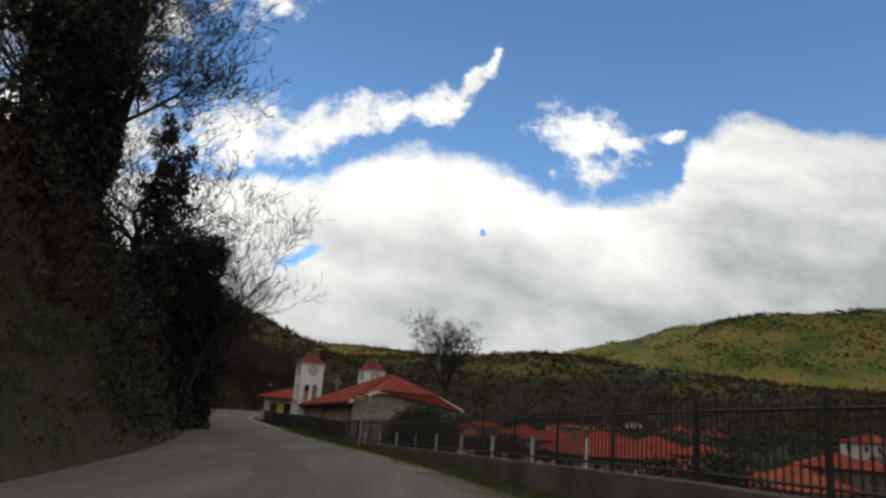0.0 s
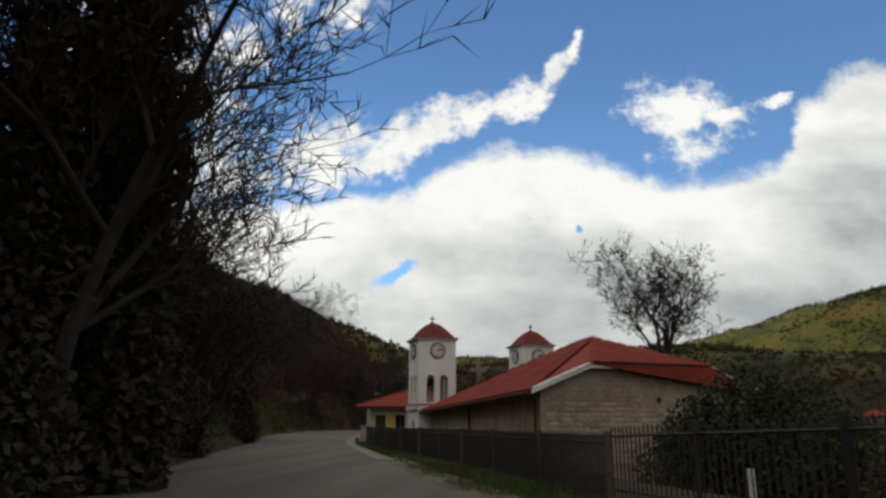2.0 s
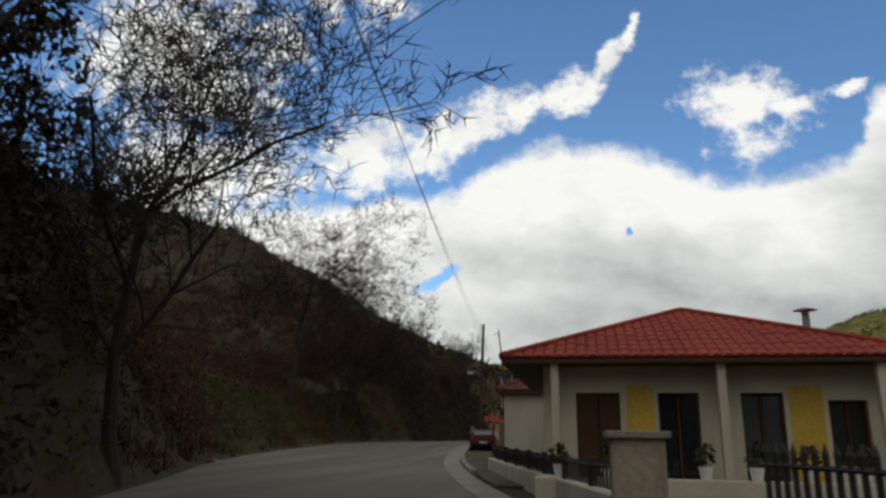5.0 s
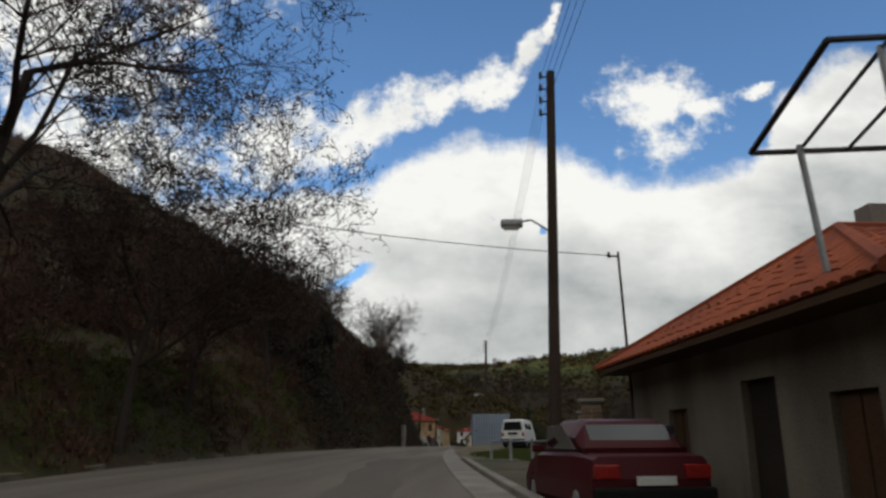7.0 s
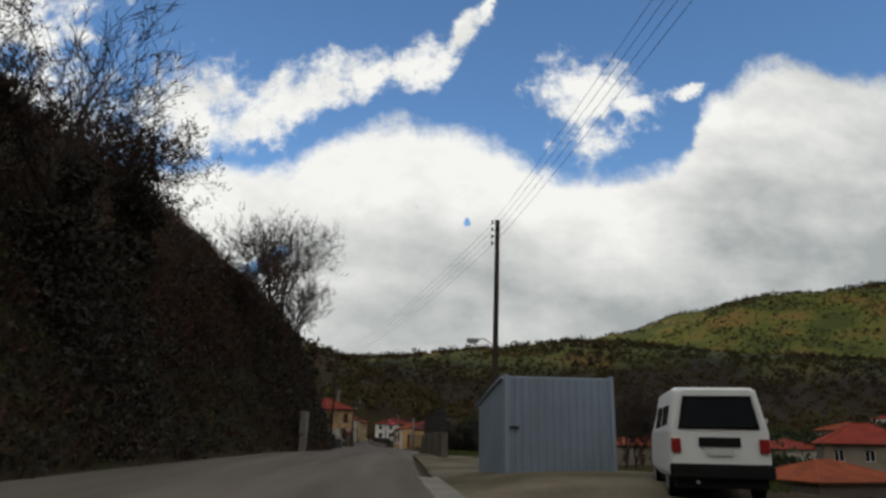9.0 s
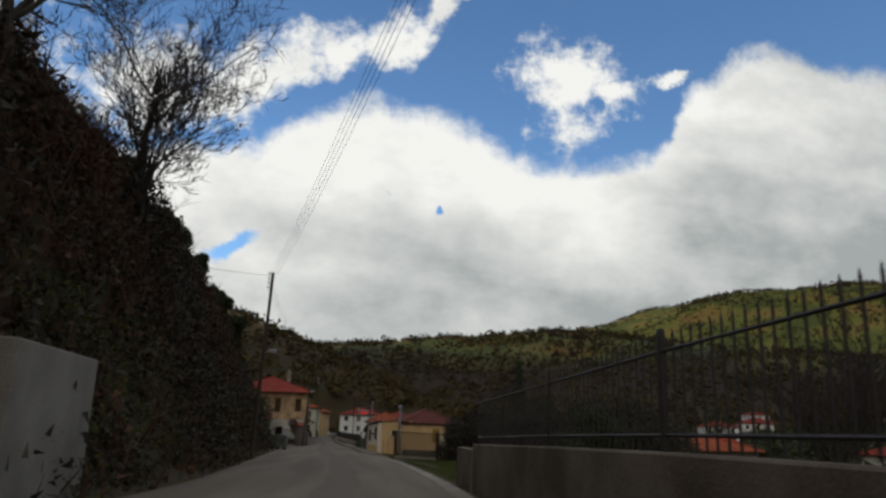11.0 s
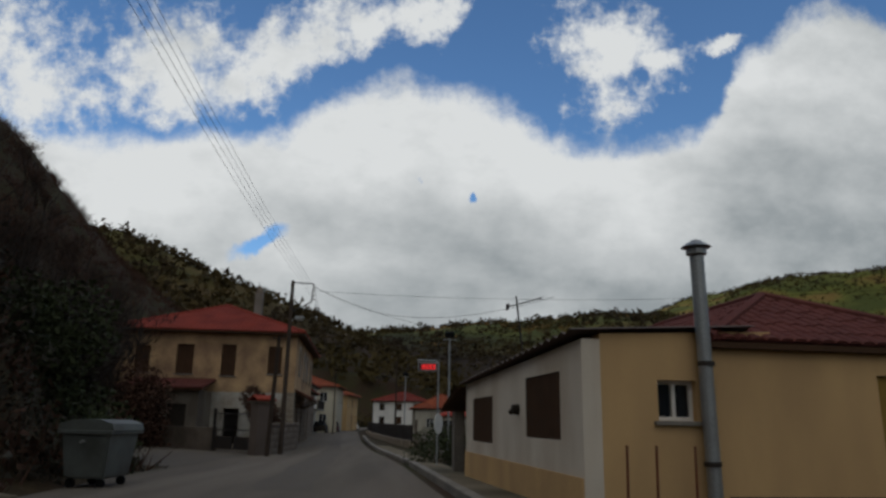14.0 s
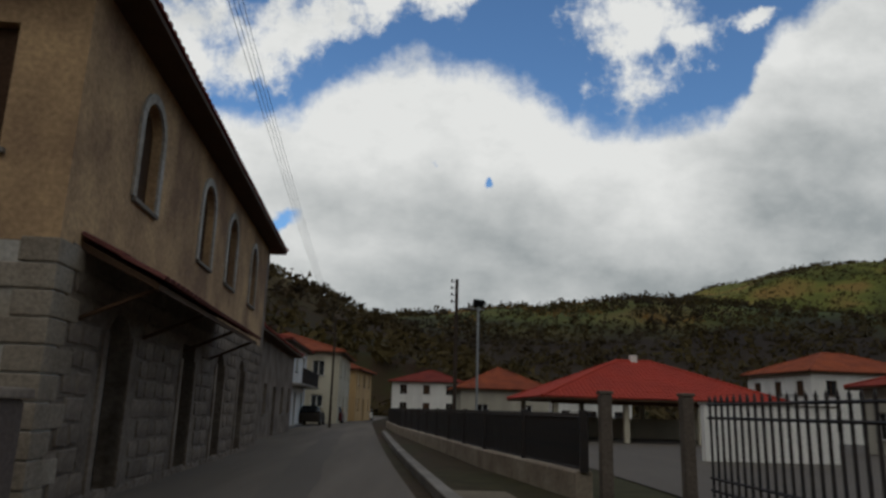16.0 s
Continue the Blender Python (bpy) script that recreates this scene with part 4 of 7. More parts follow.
# tall stone cross between the towers
stone_cross = thing("stone_cross", pose(-9.72, 82.4, 0, 0, 0, 22), "tall pale stone cross between the church towers", "cross")
b = boxed(-0.14, 0.14, -0.12, 0.12, -1.2, 5.75, bevel=0.02)
box(b, -0.55, 0.55, -0.115, 0.115, 4.8, 5.1, bevel=0.02)
part("shaft", b, M_concrete, stone_cross)


# ---- fences ----
def picket_mesh(h, r=0.018, spike=0.09):
    b = boxed(-r, r, -r, r, 0, h)
    bmesh.ops.create_cone(b, cap_ends=False, segments=4, radius1=r * 2.0, radius2=0, depth=spike, matrix=Matrix.Translation((0, 0, h + spike / 2)))
    me = bpy.data.meshes.new("picket")
    b.to_mesh(me)
    b.free()
    me.materials.append(M_iron)
    return me


def fence(name, line, label, base_h, base_drop, rail_h, gap=0.14, post_every=2.5, limit=300, post_mat=None, wall_mat=None, post_r=0.06, rails=(0.12, 0.9), wall_w=0.3, base=True, bar=0.018):
    """A railing along a line of (x, y, z): a low wall, posts, rails and pickets."""
    t = thing(name, pose(*line[0]), label, "fence", "fences")
    o = Vector(line[0])
    me = picket_mesh(rail_h - 0.05, bar)
    count, rest = 0, ([], [])
    for a, b in zip(line, line[1:]):
        a, b = Vector(a) - o, Vector(b) - o
        d = b - a
        flat = Vector((d.x, d.y, 0)).normalized()
        side_v = Vector((-flat.y, flat.x, 0)) * wall_w / 2
        if base:
            bm = bmesh.new()
            vs = []
            for p in (a, b):
                for s, z in ((-1, -base_drop), (-1, base_h - 0.03), (-0.8, base_h), (0.8, base_h), (1, base_h - 0.03), (1, -base_drop)):
                    vs.append(bm.verts.new(p + side_v * s + Vector((0, 0, z))))
            for k in range(5):
                bm.faces.new((vs[k], vs[k + 1], vs[k + 7], vs[k + 6]))
            bm.faces.new(vs[:6][::-1])
            bm.faces.new(vs[6:])
            part("base_wall", bm, wall_mat or M_concrete, t)
        n = max(1, round(d.length / post_every))
        for k in range(n):
            p = a + d * (k / n) + Vector((0, 0, base_h))
            part("post", boxed(p.x - post_r, p.x + post_r, p.y - post_r, p.y + post_r, p.z - 0.02, p.z + rail_h + 0.08, bevel=0.012), post_mat or M_iron, t)
        for h in rails:
            q = Vector((0, 0, base_h + rail_h * h))
            part("rail", rod(bmesh.new(), a + q, b + q, 0.022, n=4), M_iron, t)
        n = int(d.length / gap)
        turn_z = math.degrees(math.atan2(d.y, d.x))
        for k in range(n):
            p = a + d * ((k + 0.5) / n) + Vector((0, 0, base_h + 0.02))
            if count < limit:
                piece("picket", me, t, Matrix.Translation(p) @ pose(0, 0, 0, 0, 0, turn_z))
            else:
                s = len(rest[0])
                rest[0].extend(tuple(p + v.co) for v in me.vertices)
                rest[1].extend(tuple(s + i for i in f.vertices) for f in me.polygons)
            count += 1
    if rest[0]:
        tagged(mesh_part("picket_row", rest, M_iron, t), kind="stuff")
    return t


def beside(y, off, dz=0.0):
    return (road_x(y) + off, y, road_z(y) + dz)


M_damp = material("damp_stained_concrete", (0.15, 0.122, 0.098), 0.9, (0.075, 0.058, 0.045), 0.7, 25, 0.5, amount=0.9)
fence("metal_fence", [beside(y, lerp(y, [(-12, 6.9), (20, 6.2), (50, 5.6)]), lerp(y, [(-12, 0.25), (12, 0.2), (30, -0.15), (50, -0.6)])) for y in range(-12, 51, 6)], "dark iron railing on a low stained wall above the village", 0.6, 1.8, 1.25, gap=0.17, post_every=3.0, post_r=0.04, limit=280, wall_mat=M_damp, bar=0.011)
fence("churchyard_fence", [beside(y, lerp(y, [(50, 5.6), (66, 5.0), (80, 3.3), (92, 3.0)]), -0.35) for y in range(48, 92, 4)], "dark iron picket fence in front of the church", 0.18, 1.0, 1.35, post_every=4, post_r=0.075, post_mat=M_damp, wall_mat=M_damp, limit=300)
fence("garden_wall_railing", [beside(y, lerp(y, [(92, 3.2), (100, 3.2), (112, 3.0)]), -0.1) for y in (92, 96, 100, 104, 108)], "low pale garden wall with a dark railing", 0.55, 0.6, 0.4, gap=0.2, wall_mat=M_beige, limit=120)
for k in range(9):
    y = 17.0 + 3.4 * k
    x, y, z = beside(y, lerp(y, [(-12, 6.9), (20, 6.2), (50, 5.6)]) + 0.28, lerp(y, [(-12, 0.25), (12, 0.2), (30, -0.15), (50, -0.6)]))
    wp = thing("marker_post", pose(x, y, z), "white painted concrete post behind the railing", "post", "white posts")
    part("shaft", boxed(-0.04, 0.04, -0.04, 0.04, -1.2, 1.25, bevel=0.012), M_white, wp)
gatebox = thing("stone_pier", pose(*beside(91.3, 3.1)), "dark stained masonry pier at the end of a fence", "pier")
part("shaft", boxed(-0.35, 0.35, -0.35, 0.35, -1, 1.25, bevel=0.03), M_stone, gatebox)
part("cap", boxed(-0.42, 0.42, -0.42, 0.42, 1.253, 1.35, bevel=0.02), M_concrete, gatebox)

# brown direction sign at the fence
sign = thing("direction_sign", pose(-3.15, 38.3, road_z(38) + 0.08, 0, 0, 4), "brown arrow-shaped direction sign on a grey pole", "sign")
part("pole", rod(bmesh.new(), (0.1, 0.06, -0.8), (0.1, 0.06, 2.72), 0.035), M_steel, sign)
M_brown = material("brown_sign", (0.16, 0.05, 0.02), 0.5, (0.12, 0.04, 0.02), 2, 30, 0.0)
panel = part("panel", prism(bmesh.new(), [(-0.42, 2.27), (0.36, 2.27), (0.47, 2.47), (0.36, 2.67), (-0.42, 2.67)], 0, 0.025), M_brown, sign)
part("arrow_edge", prism(bmesh.new(), [(0.31, 2.27), (0.36, 2.27), (0.47, 2.47), (0.36, 2.67), (0.31, 2.67), (0.42, 2.47)], -0.006, -0.001), M_white, panel, "white arrow edge")
for zz, x0, x1 in ((2.54, -0.34, 0.2), (2.39, -0.34, 0.24)):
    part("text_bar", boxed(x0, x1, -0.006, -0.001, zz - 0.03, zz + 0.03), M_yellow, panel)

# ---- houses by the road ----
M_orange_tile = material("orange_roof_tile", (0.32, 0.085, 0.036), 0.8, (0.2, 0.055, 0.03), 0.7, 20, 0.3, amount=0.9)
M_dark_tile = material("dark_red_tile", (0.13, 0.042, 0.034), 0.85, (0.08, 0.032, 0.028), 0.7, 20, 0.3)
M_yellow_paint = material("yellow_paint", (0.55, 0.36, 0.06), 0.85, (0.45, 0.3, 0.08), 1, 25, 0.1)
M_cream = material("cream_render", (0.55, 0.5, 0.38), 0.88, (0.42, 0.37, 0.28), 0.8, 90, 0.04, amount=0.8, stretch=(1, 1, 0.3))
M_brown_wall = material("brown_plaster", (0.13, 0.1, 0.085), 0.9, (0.08, 0.065, 0.055), 0.8, 20, 0.3)

# porch house with a red hip roof
ph = thing("porch_house", pose(-21.0, 98.2, 0, 0, 0, -1), "single-storey cream house with a yellow porch and red hip roof", "house")
PH_holes = [(0.75, 1.75, 0.3, 2.25, False), (2.6, 3.5, 0.1, 2.25, False), (4.4, 5.3, 0.1, 2.25, False), (6.2, 7.0, 0.7, 2.1, False)]
ms = four_walls(ph, 7.4, 8.0, -1.2, 2.9, M_cream, 0.25, front=[(a, b, c, d) for a, b, c, d, _ in PH_holes], right=[(3.0, 6.4, 0.9, 2.0)])
for a, b, c, d, _ in PH_holes:
    window(ph, ms["front"] @ pose((a + b) / 2, 0, c), b - a, d - c, M_shutter, "shutter" if a < 1 else "glass", sill=False)
for k in range(3):
    window(ph, ms["right"] @ pose(3.57 + 1.13 * k, 0, 0.9), 1.1, 1.1, M_shutter, "glass")
for x0, x1 in ((1.9, 2.5), (5.4, 6.1)):
    part("painted_panel", boxed(x0, x1, -0.012, -0.001, -0.2, 2.4), M_yellow_paint, ph, "yellow painted wall panel")
hip_roof(ph, 7.4, 8.0, 2.95, 1.75, 0.9, ridge=1.0)
for x in (0.3, 3.9, 7.1):
    part("porch_post", boxed(x - 0.09, x + 0.09, -0.75, -0.57, -0.4, 2.88, bevel=0.01), M_cream, ph)
part("porch_floor", boxed(-0.1, 7.5, -1.0, -0.003, -0.8, -0.05), M_concrete, ph)
part("flue", rod(rod(bmesh.new(), (6.3, 1.2, 3.2), (6.3, 1.2, 4.25), 0.09), (6.3, 1.2, 4.3), (6.3, 1.2, 4.36), 0.28, 0.1, 12), M_steel, ph, "metal stove flue with a cap")
rnd = random.Random(2)
for k in range(7):
    x = 0.4 + k * 0.95
    pot = thing("flower_pot", ph.matrix_basis @ pose(x, -1.9, 0.03), "small potted plant on the garden wall", "flower pot", "flower pots")
    part("pot", rod(bmesh.new(), (0, 0, 0.42), (0, 0, 0.66), 0.1, 0.14, 10), M_white, pot)
    mesh_part("plant", leaf_cloud(random.Random(k), [(0, 0, 0.85, 0.2), (0.06, 0, 1.0, 0.13)], 90, 0.06), M_leaf, pot)
part("garden_parapet", boxed(-0.1, 7.4, -2.05, -1.75, -0.8, 0.44, bevel=0.02), M_cream, ph)

# beige gabled house
bh = thing("beige_house", pose(-23.15, 111.0, 0, 0, 0, 0), "beige rendered house with a low tiled gable roof", "house")
four_bh = four_walls(bh, 9, 8.6, -1.0, 3.06, M_beige, 0.3, front=[(1.6, 2.5, 0.5, 1.9)], left=[(3.6, 4.3, 1.25, 2.45)])
window(bh, four_bh["front"] @ pose(2.05, 0, 0.5), 0.9, 1.4, M_white, "shutter", slats=True, leaf_mat=M_white)
window(bh, four_bh["left"] @ pose(3.95, 0, 1.25), 0.7, 1.2, M_beige, "shutter", slats=True)
hip_roof(bh, 9, 8.6, 3.1, 2.2, 0.28, ridge=0.6, mat=M_dark_tile)
mast = thing("antenna_mast", pose(-23.3, 113.6, 3.1), "thin leaning steel antenna mast on the eaves", "antenna")
part("pole", rod(bmesh.new(), (0, 0, 0), (-0.35, 0, 3.0), 0.035, 0.028), M_wood, mast)
part("arm", rod(rod(bmesh.new(), (-0.6, 0, 2.75), (-0.2, 0, 2.85), 0.012), (-0.33, -0.2, 2.85), (-0.33, 0.2, 2.85), 0.012), M_steel, mast)
pipe = thing("drain_pipe", bh.matrix_basis @ pose(0, 2.6, 0), "dark bent drain pipe on the beige wall", "pipe")
b = rod(bmesh.new(), (-0.06, 0, 1.75), (-0.06, 0, 2.8), 0.03)
rod(b, (-0.06, 0, 1.75), (-0.06, -0.9, 1.82), 0.025)
part("tube", b, M_iron, pipe)
part("bracket", boxed(-0.12, -0.001, -0.06, 0.06, 2.72, 2.82), M_iron, pipe)
box_m = thing("meter_box", bh.matrix_basis @ pose(0, 1.4, 1.4), "dark grey meter box on the beige wall", "box")
part("case", boxed(-0.14, -0.001, -0.16, 0.16, 0, 0.42, bevel=0.01), M_door, box_m)

# stone house with a roof frame
M_old_plaster = material("old_grey_plaster", (0.2, 0.17, 0.135), 0.92, (0.11, 0.09, 0.072), 0.8, 30, 0.25, amount=1.0, stretch=(1, 1, 0.4))
sh = thing("stone_cottage", pose(-24.0, 125.3, 0.1, 0, 0, 6.5), "low stone cottage with a red tile roof and recessed porch", "house")
fs = four_walls(sh, 8.6, 8.8, -0.8, 2.8, M_old_plaster, 0.35, front=[(0.38, 5.9, -0.1, 2.45)], left=[(2.0, 2.9, 0.5, 1.9), (5.0, 6.0, -0.1, 2.2), (7.2, 8.1, 0.5, 1.9)], mats={"left": M_old_plaster})
part("porch_back", boxed(0.36, 8.2, 1.6, 1.8, -0.4, 2.5), M_brown_wall, sh)
part("porch_door", boxed(2.2, 3.2, 1.5, 1.6, -0.1, 1.95, bevel=0.02), M_stone, sh, "faded brown plank door")
part("porch_ceiling", boxed(0.36, 8.2, 0.36, 1.59, 2.5, 2.6), M_shutter, sh)
rail = bmesh.new()
for k in range(14):
    rod(rail, (2.2 + k * 0.25, 0.15, -0.1), (2.2 + k * 0.25, 0.15, 0.8), 0.012, n=4)
rod(rail, (2.2, 0.15, 0.8), (5.8, 0.15, 0.8), 0.02, n=4)
part("porch_railing", rail, M_iron, sh)
for a, b_, c, d in ((2.0, 2.9, 0.5, 1.9), (7.2, 8.1, 0.5, 1.9)):
    window(sh, fs["left"] @ pose((a + b_) / 2, 0, c), b_ - a, d - c, M_shutter, "shutter")
part("door", turned(boxed(5.0, 6.0, 0.12, 0.18, -0.1, 2.2), fs["left"]), M_door, sh, "dark plank door")
hip_roof(sh, 8.6, 8.8, 2.86, 1.9, 0.6, ridge=4.0, start=2.3, wide=True, mat=M_orange_tile)
part("chimney", boxed(4.2, 4.7, 6.2, 6.7, 4.0, 5.9, bevel=0.02), M_concrete, sh)
frm = thing("roof_frame", pose(-25.1, 124.0, 0.1, 0, 0, -2), "rusty steel frame standing over a cottage roof", "frame")
b = bmesh.new()
corners = [(0, 0, 4.85), (3.3, 0, 4.85), (3.1, 1.9, 4.55), (-0.1, 1.9, 4.55)]
for p, q in zip(corners, corners[1:] + corners[:1]):
    rod(b, p, q, 0.035, n=6)
for k in range(1, 6):
    rod(b, (3.3 * k / 6, 0, 4.85), (3.2 * k / 6 - 0.1, 1.9, 4.55), 0.022, n=6)
part("grid", b, M_iron, frm)
for p, q in (((0.55, 0.1, 2.9), (0.5, 0.1, 4.82)), ((0.5, 1.8, 3.1), (0.4, 1.8, 4.58)), ((1.2, 0.2, 3.2), (1.15, 0.2, 4.84)), ((2.6, 0.1, 2.9), (2.6, 0.1, 4.84)), ((2.5, 1.8, 3.3), (2.5, 1.8, 4.58))):
    part("leg", rod(bmesh.new(), p, q, 0.04, n=6), M_steel, frm)

# white house and brick gate piers below the road
wh = thing("white_house", pose(-23.0, 138.6, -2.2, 0, 0, -10.6), "white low house with a red tiled roof below the road", "house")
WH_left = (1.5, 4.0, 10.0, 13.0, 16.0)
fw = four_walls(wh, 8.5, 19.4, -2, 5.15, M_lime, 0.3, left=[(a, a + 1.1, 2.9, 4.4) for a in WH_left] + [(7.0, 8.2, 2.0, 4.4)], front=[(2, 3.2, 2.9, 4.4), (5, 6.2, 2.9, 4.4)])
for a in WH_left:
    window(wh, fw["left"] @ pose(a + 0.55, 0, 2.9), 1.1, 1.5, M_white, "glass")
for a in (2, 5):
    window(wh, fw["front"] @ pose(a + 0.6, 0, 2.9), 1.2, 1.5, M_white, "glass")
part("door", turned(boxed(7.0, 8.2, 0.12, 0.18, 2.0, 4.4), fw["left"]), M_door, wh)
hip_roof(wh, 8.5, 19.4, 5.2, 1.7, 0.6)
M_brick = material("rough_brown_brick", (0.22, 0.15, 0.1), 0.9, (0.14, 0.1, 0.075), 2, 18, 0.7, random_tint=0.2)
for gx, gy in ((-24.75, 143.5), (-25.65, 135.9)):
    pier = thing("gate_pier", pose(gx, gy, 0.2, 0, 0, -5), "rough stone gate pier with a concrete cap", "pier", "gate piers")
    part("core", boxed(-0.22, 0.22, -0.22, 0.22, -2.5, 2.1), M_stone, pier)
    me = bpy.data.meshes.new("brick")
    b = boxed(-0.105, 0.105, -0.02, 0.03, -0.08, 0.08, bevel=0.015)
    b.to_mesh(me)
    b.free()
    me.materials.append(M_brick)
    for q in range(4):
        for r in range(12):
            for c in (-1, 1):
                piece("stone", me, pier, pose(0, 0, 0, 0, 0, 90 * q) @ pose(c * 0.115, -0.22, -0.1 + r * 0.185))
    part("cap", boxed(-0.3, 0.3, -0.3, 0.3, 2.14, 2.22, bevel=0.02), M_concrete, pier)
rl = thing("pipe_railing", pose(-26.0, 147.5, 0.62), "galvanised pipe railing along the verge", "railing")
prev = None
for k in range(5):
    u = k / 4
    p = Vector((1.15 - 3.1 * u, -4.2 + 6.4 * u, 0.0))
    part("post", boxed(p.x - 0.06, p.x + 0.06, p.y - 0.06, p.y + 0.06, -1.2, 0.9, bevel=0.01), M_steel, rl)
    if prev:
        part("rail", rod(bmesh.new(), prev + Vector((0, 0, 0.8)), p + Vector((0, 0, 0.8)), 0.03), M_steel, rl)
    prev = p

# corrugated shed
shed = thing("metal_shed", pose(-29.0, 175.1, 1.03, 0, 0, 3), "blue-grey corrugated metal shed on a gravel lay-by", "shed")
def corrugated(w, h, slope=0.0, pitch=0.2, amp=0.055):
    n = int(w / (pitch / 4))
    verts, faces = [], []
    for i in range(n + 1):
        x = w * i / n
        y = -amp * (0, 1, 1, 0)[i % 4]
        verts += [(x, y, 0), (x, y, h + slope * x)]
    faces = [(2 * i, 2 * i + 2, 2 * i + 3, 2 * i + 1) for i in range(n)]
    return verts, faces
for m, w, s, hh in ((pose(0, 0, -0.3), 2.75, 0, 2.65), (pose(2.75, 0, -0.3, 0, 0, 90), 3.8, -0.145, 2.65), (pose(2.75, 3.8, -0.3, 0, 0, 180), 2.75, 0, 2.1), (pose(0, 3.8, -0.3, 0, 0, -90), 3.8, 0.145, 2.1)):
    ob = mesh_part("cladding", corrugated(w, hh, s), M_zinc, shed)
    ob.matrix_basis = m
part("roof", turned(boxed(-0.1, 2.85, -0.15, 3.95, 2.36, 2.42), pose(0, 0, 0.0, -8.2, 0, 0)), M_zinc, shed)
for x in (0.0, 2.75):
    part("corner_post", boxed(x - 0.05, x + 0.05, -0.1, 0.02, -0.3, 2.44), M_zinc, shed)
part("hasp", boxed(0.02, 0.3, -0.09, -0.05, 1.1, 1.16), M_iron, shed)
wl = thing("roadside_wall", pose(-38.2, 209.0, road_z(209), 0, 0, 4), "short pale concrete wall at the foot of the bank", "wall")
part("slab", boxed(-0.2, 0.2, -1.6, 2.6, -0.4, 2.7, bevel=0.04), M_concrete, wl)

# ---- village end of the road ----
# railing on a wall beside the field
fence("spiked_railing", [beside(y, lerp(y, [(196, 3.4), (214, 3.2)]), 0) for y in (194, 199, 204, 209, 213, 216.6)], "tall spiked iron railing on a concrete wall", 1.28, 0.8, 1.3, gap=0.21, rails=(0.14, 0.86), post_every=5.2, post_r=0.035, limit=200, wall_mat=M_damp, bar=0.01)
wend = thing("wall_end", pose(*beside(219.2, 3.3)), "end of a concrete garden wall in grass", "wall")
part("slab", boxed(-0.15, 0.15, -1.9, 1.2, -0.8, 1.15, bevel=0.03), M_damp, wend)
fence("garden_fence", [(-30.0, 250.9, -0.25), (-27.1, 248.6, -0.3), (-23.6, 246.4, -0.4), (-19, 244, -0.6)], "dark timber and iron garden fence beside the field", 0.25, 0.6, 1.75, gap=0.15, post_every=3.2, post_r=0.12, post_mat=M_shutter, rails=(0.12, 0.98), limit=80)
edging = thing("low_wall", pose(-28.6, 234.5, 0.0), "low concrete edging at the foot of the garden", "wall")
part("slab", turned(boxed(0, 16.2, -0.12, 0.12, -0.8, 0.18, bevel=0.03), pose(0, 0, 0, 0, 1.2, 95)), M_damp, edging)

# yellow building with a white street wall
yb = thing("ochre_house", pose(-31.0, 263.45, 0, 0, 0, 5), "low ochre house with a white street wall and shuttered windows", "house")
YL = 9.6
# street wall, seen from the road its left end is the far one
street = pose(0, YL, 0, 0, 0, -90)
st_holes = [(0.97, 3.37, 0.6, 1.7), (6.3, 8.5, 0.82, 1.95)]
b = wall(bmesh.new(), YL, -0.9, 2.12, 0.3, st_holes)
prism(b, [(0, 2.12), (YL, 2.12), (YL, 2.38)], 0.0, 0.3)
bmesh.ops.remove_doubles(b, verts=b.verts, dist=0.0005)
M_stained = material("stained_white_render", (0.7, 0.63, 0.53), 0.88, (0.5, 0.41, 0.31), 0.8, 90, 0.04, amount=0.8, stretch=(1, 1, 0.35))
part("wall", turned(b, street), M_stained, yb)
part("plinth", turned(boxed(0.02, YL - 0.02, -0.03, -0.001, -0.9, 0.3), street), M_yellow, yb, "ochre painted plinth")
for a, c, z0, z1 in st_holes:
    rs = part("roller_shutter", turned(boxed(a, c, 0.03, 0.09, z0, z1), street), M_shutter, yb, "brown slatted shutter")
    for k in range(int((c - a) / 0.11)):
        part("slat", turned(boxed(a + 0.03 + k * 0.11, a + 0.11 + k * 0.11, 0.008, 0.028, z0 + 0.03, z1 - 0.03), street), M_shutter, rs)
YW = 7.0
M_ochre_paint = material("dark_ochre_paint", (0.3, 0.19, 0.05), 0.8, (0.22, 0.14, 0.04), 2, 40, 0.1)
yf_holes = [(1.22, 1.86, 1.16, 1.78), (5.05, 5.75, 0.7, 1.95)]
part("wall", turned(wall(bmesh.new(), YW, -0.9, 2.3, 0.3, [(a - 0.3, b_ - 0.3, c, d) for a, b_, c, d in yf_holes]), pose(0.3, 0, 0)), M_yellow, yb)
part("wall_head", turned(prism(bmesh.new(), [(0, 2.301), (2.9, 2.301), (2.9, 2.6), (0, 2.47)], 0.0, 0.3), pose(0.3, 0, 0)), M_yellow, yb)
window(yb, pose(1.54, 0, 1.16), 0.64, 0.62, M_white, "glass")
window(yb, pose(5.4, 0, 0.7), 0.7, 1.25, M_ochre_paint, "shutter", sill=False, leaf_mat=M_ochre_paint)
part("base_course", boxed(2.3, YW + 0.25, -0.05, -0.001, -0.9, 0.05), M_damp, yb, "stained bare concrete base course")
part("wall", turned(wall(bmesh.new(), YL - 0.3, -0.9, 2.3, 0.3), pose(YW + 0.3, 0.3, 0, 0, 0, 90)), M_yellow, yb)
part("wall", turned(wall(bmesh.new(), YW, -0.9, 2.0, 0.3), pose(YW + 0.3, YL, 0, 0, 0, 180)), M_yellow, yb)
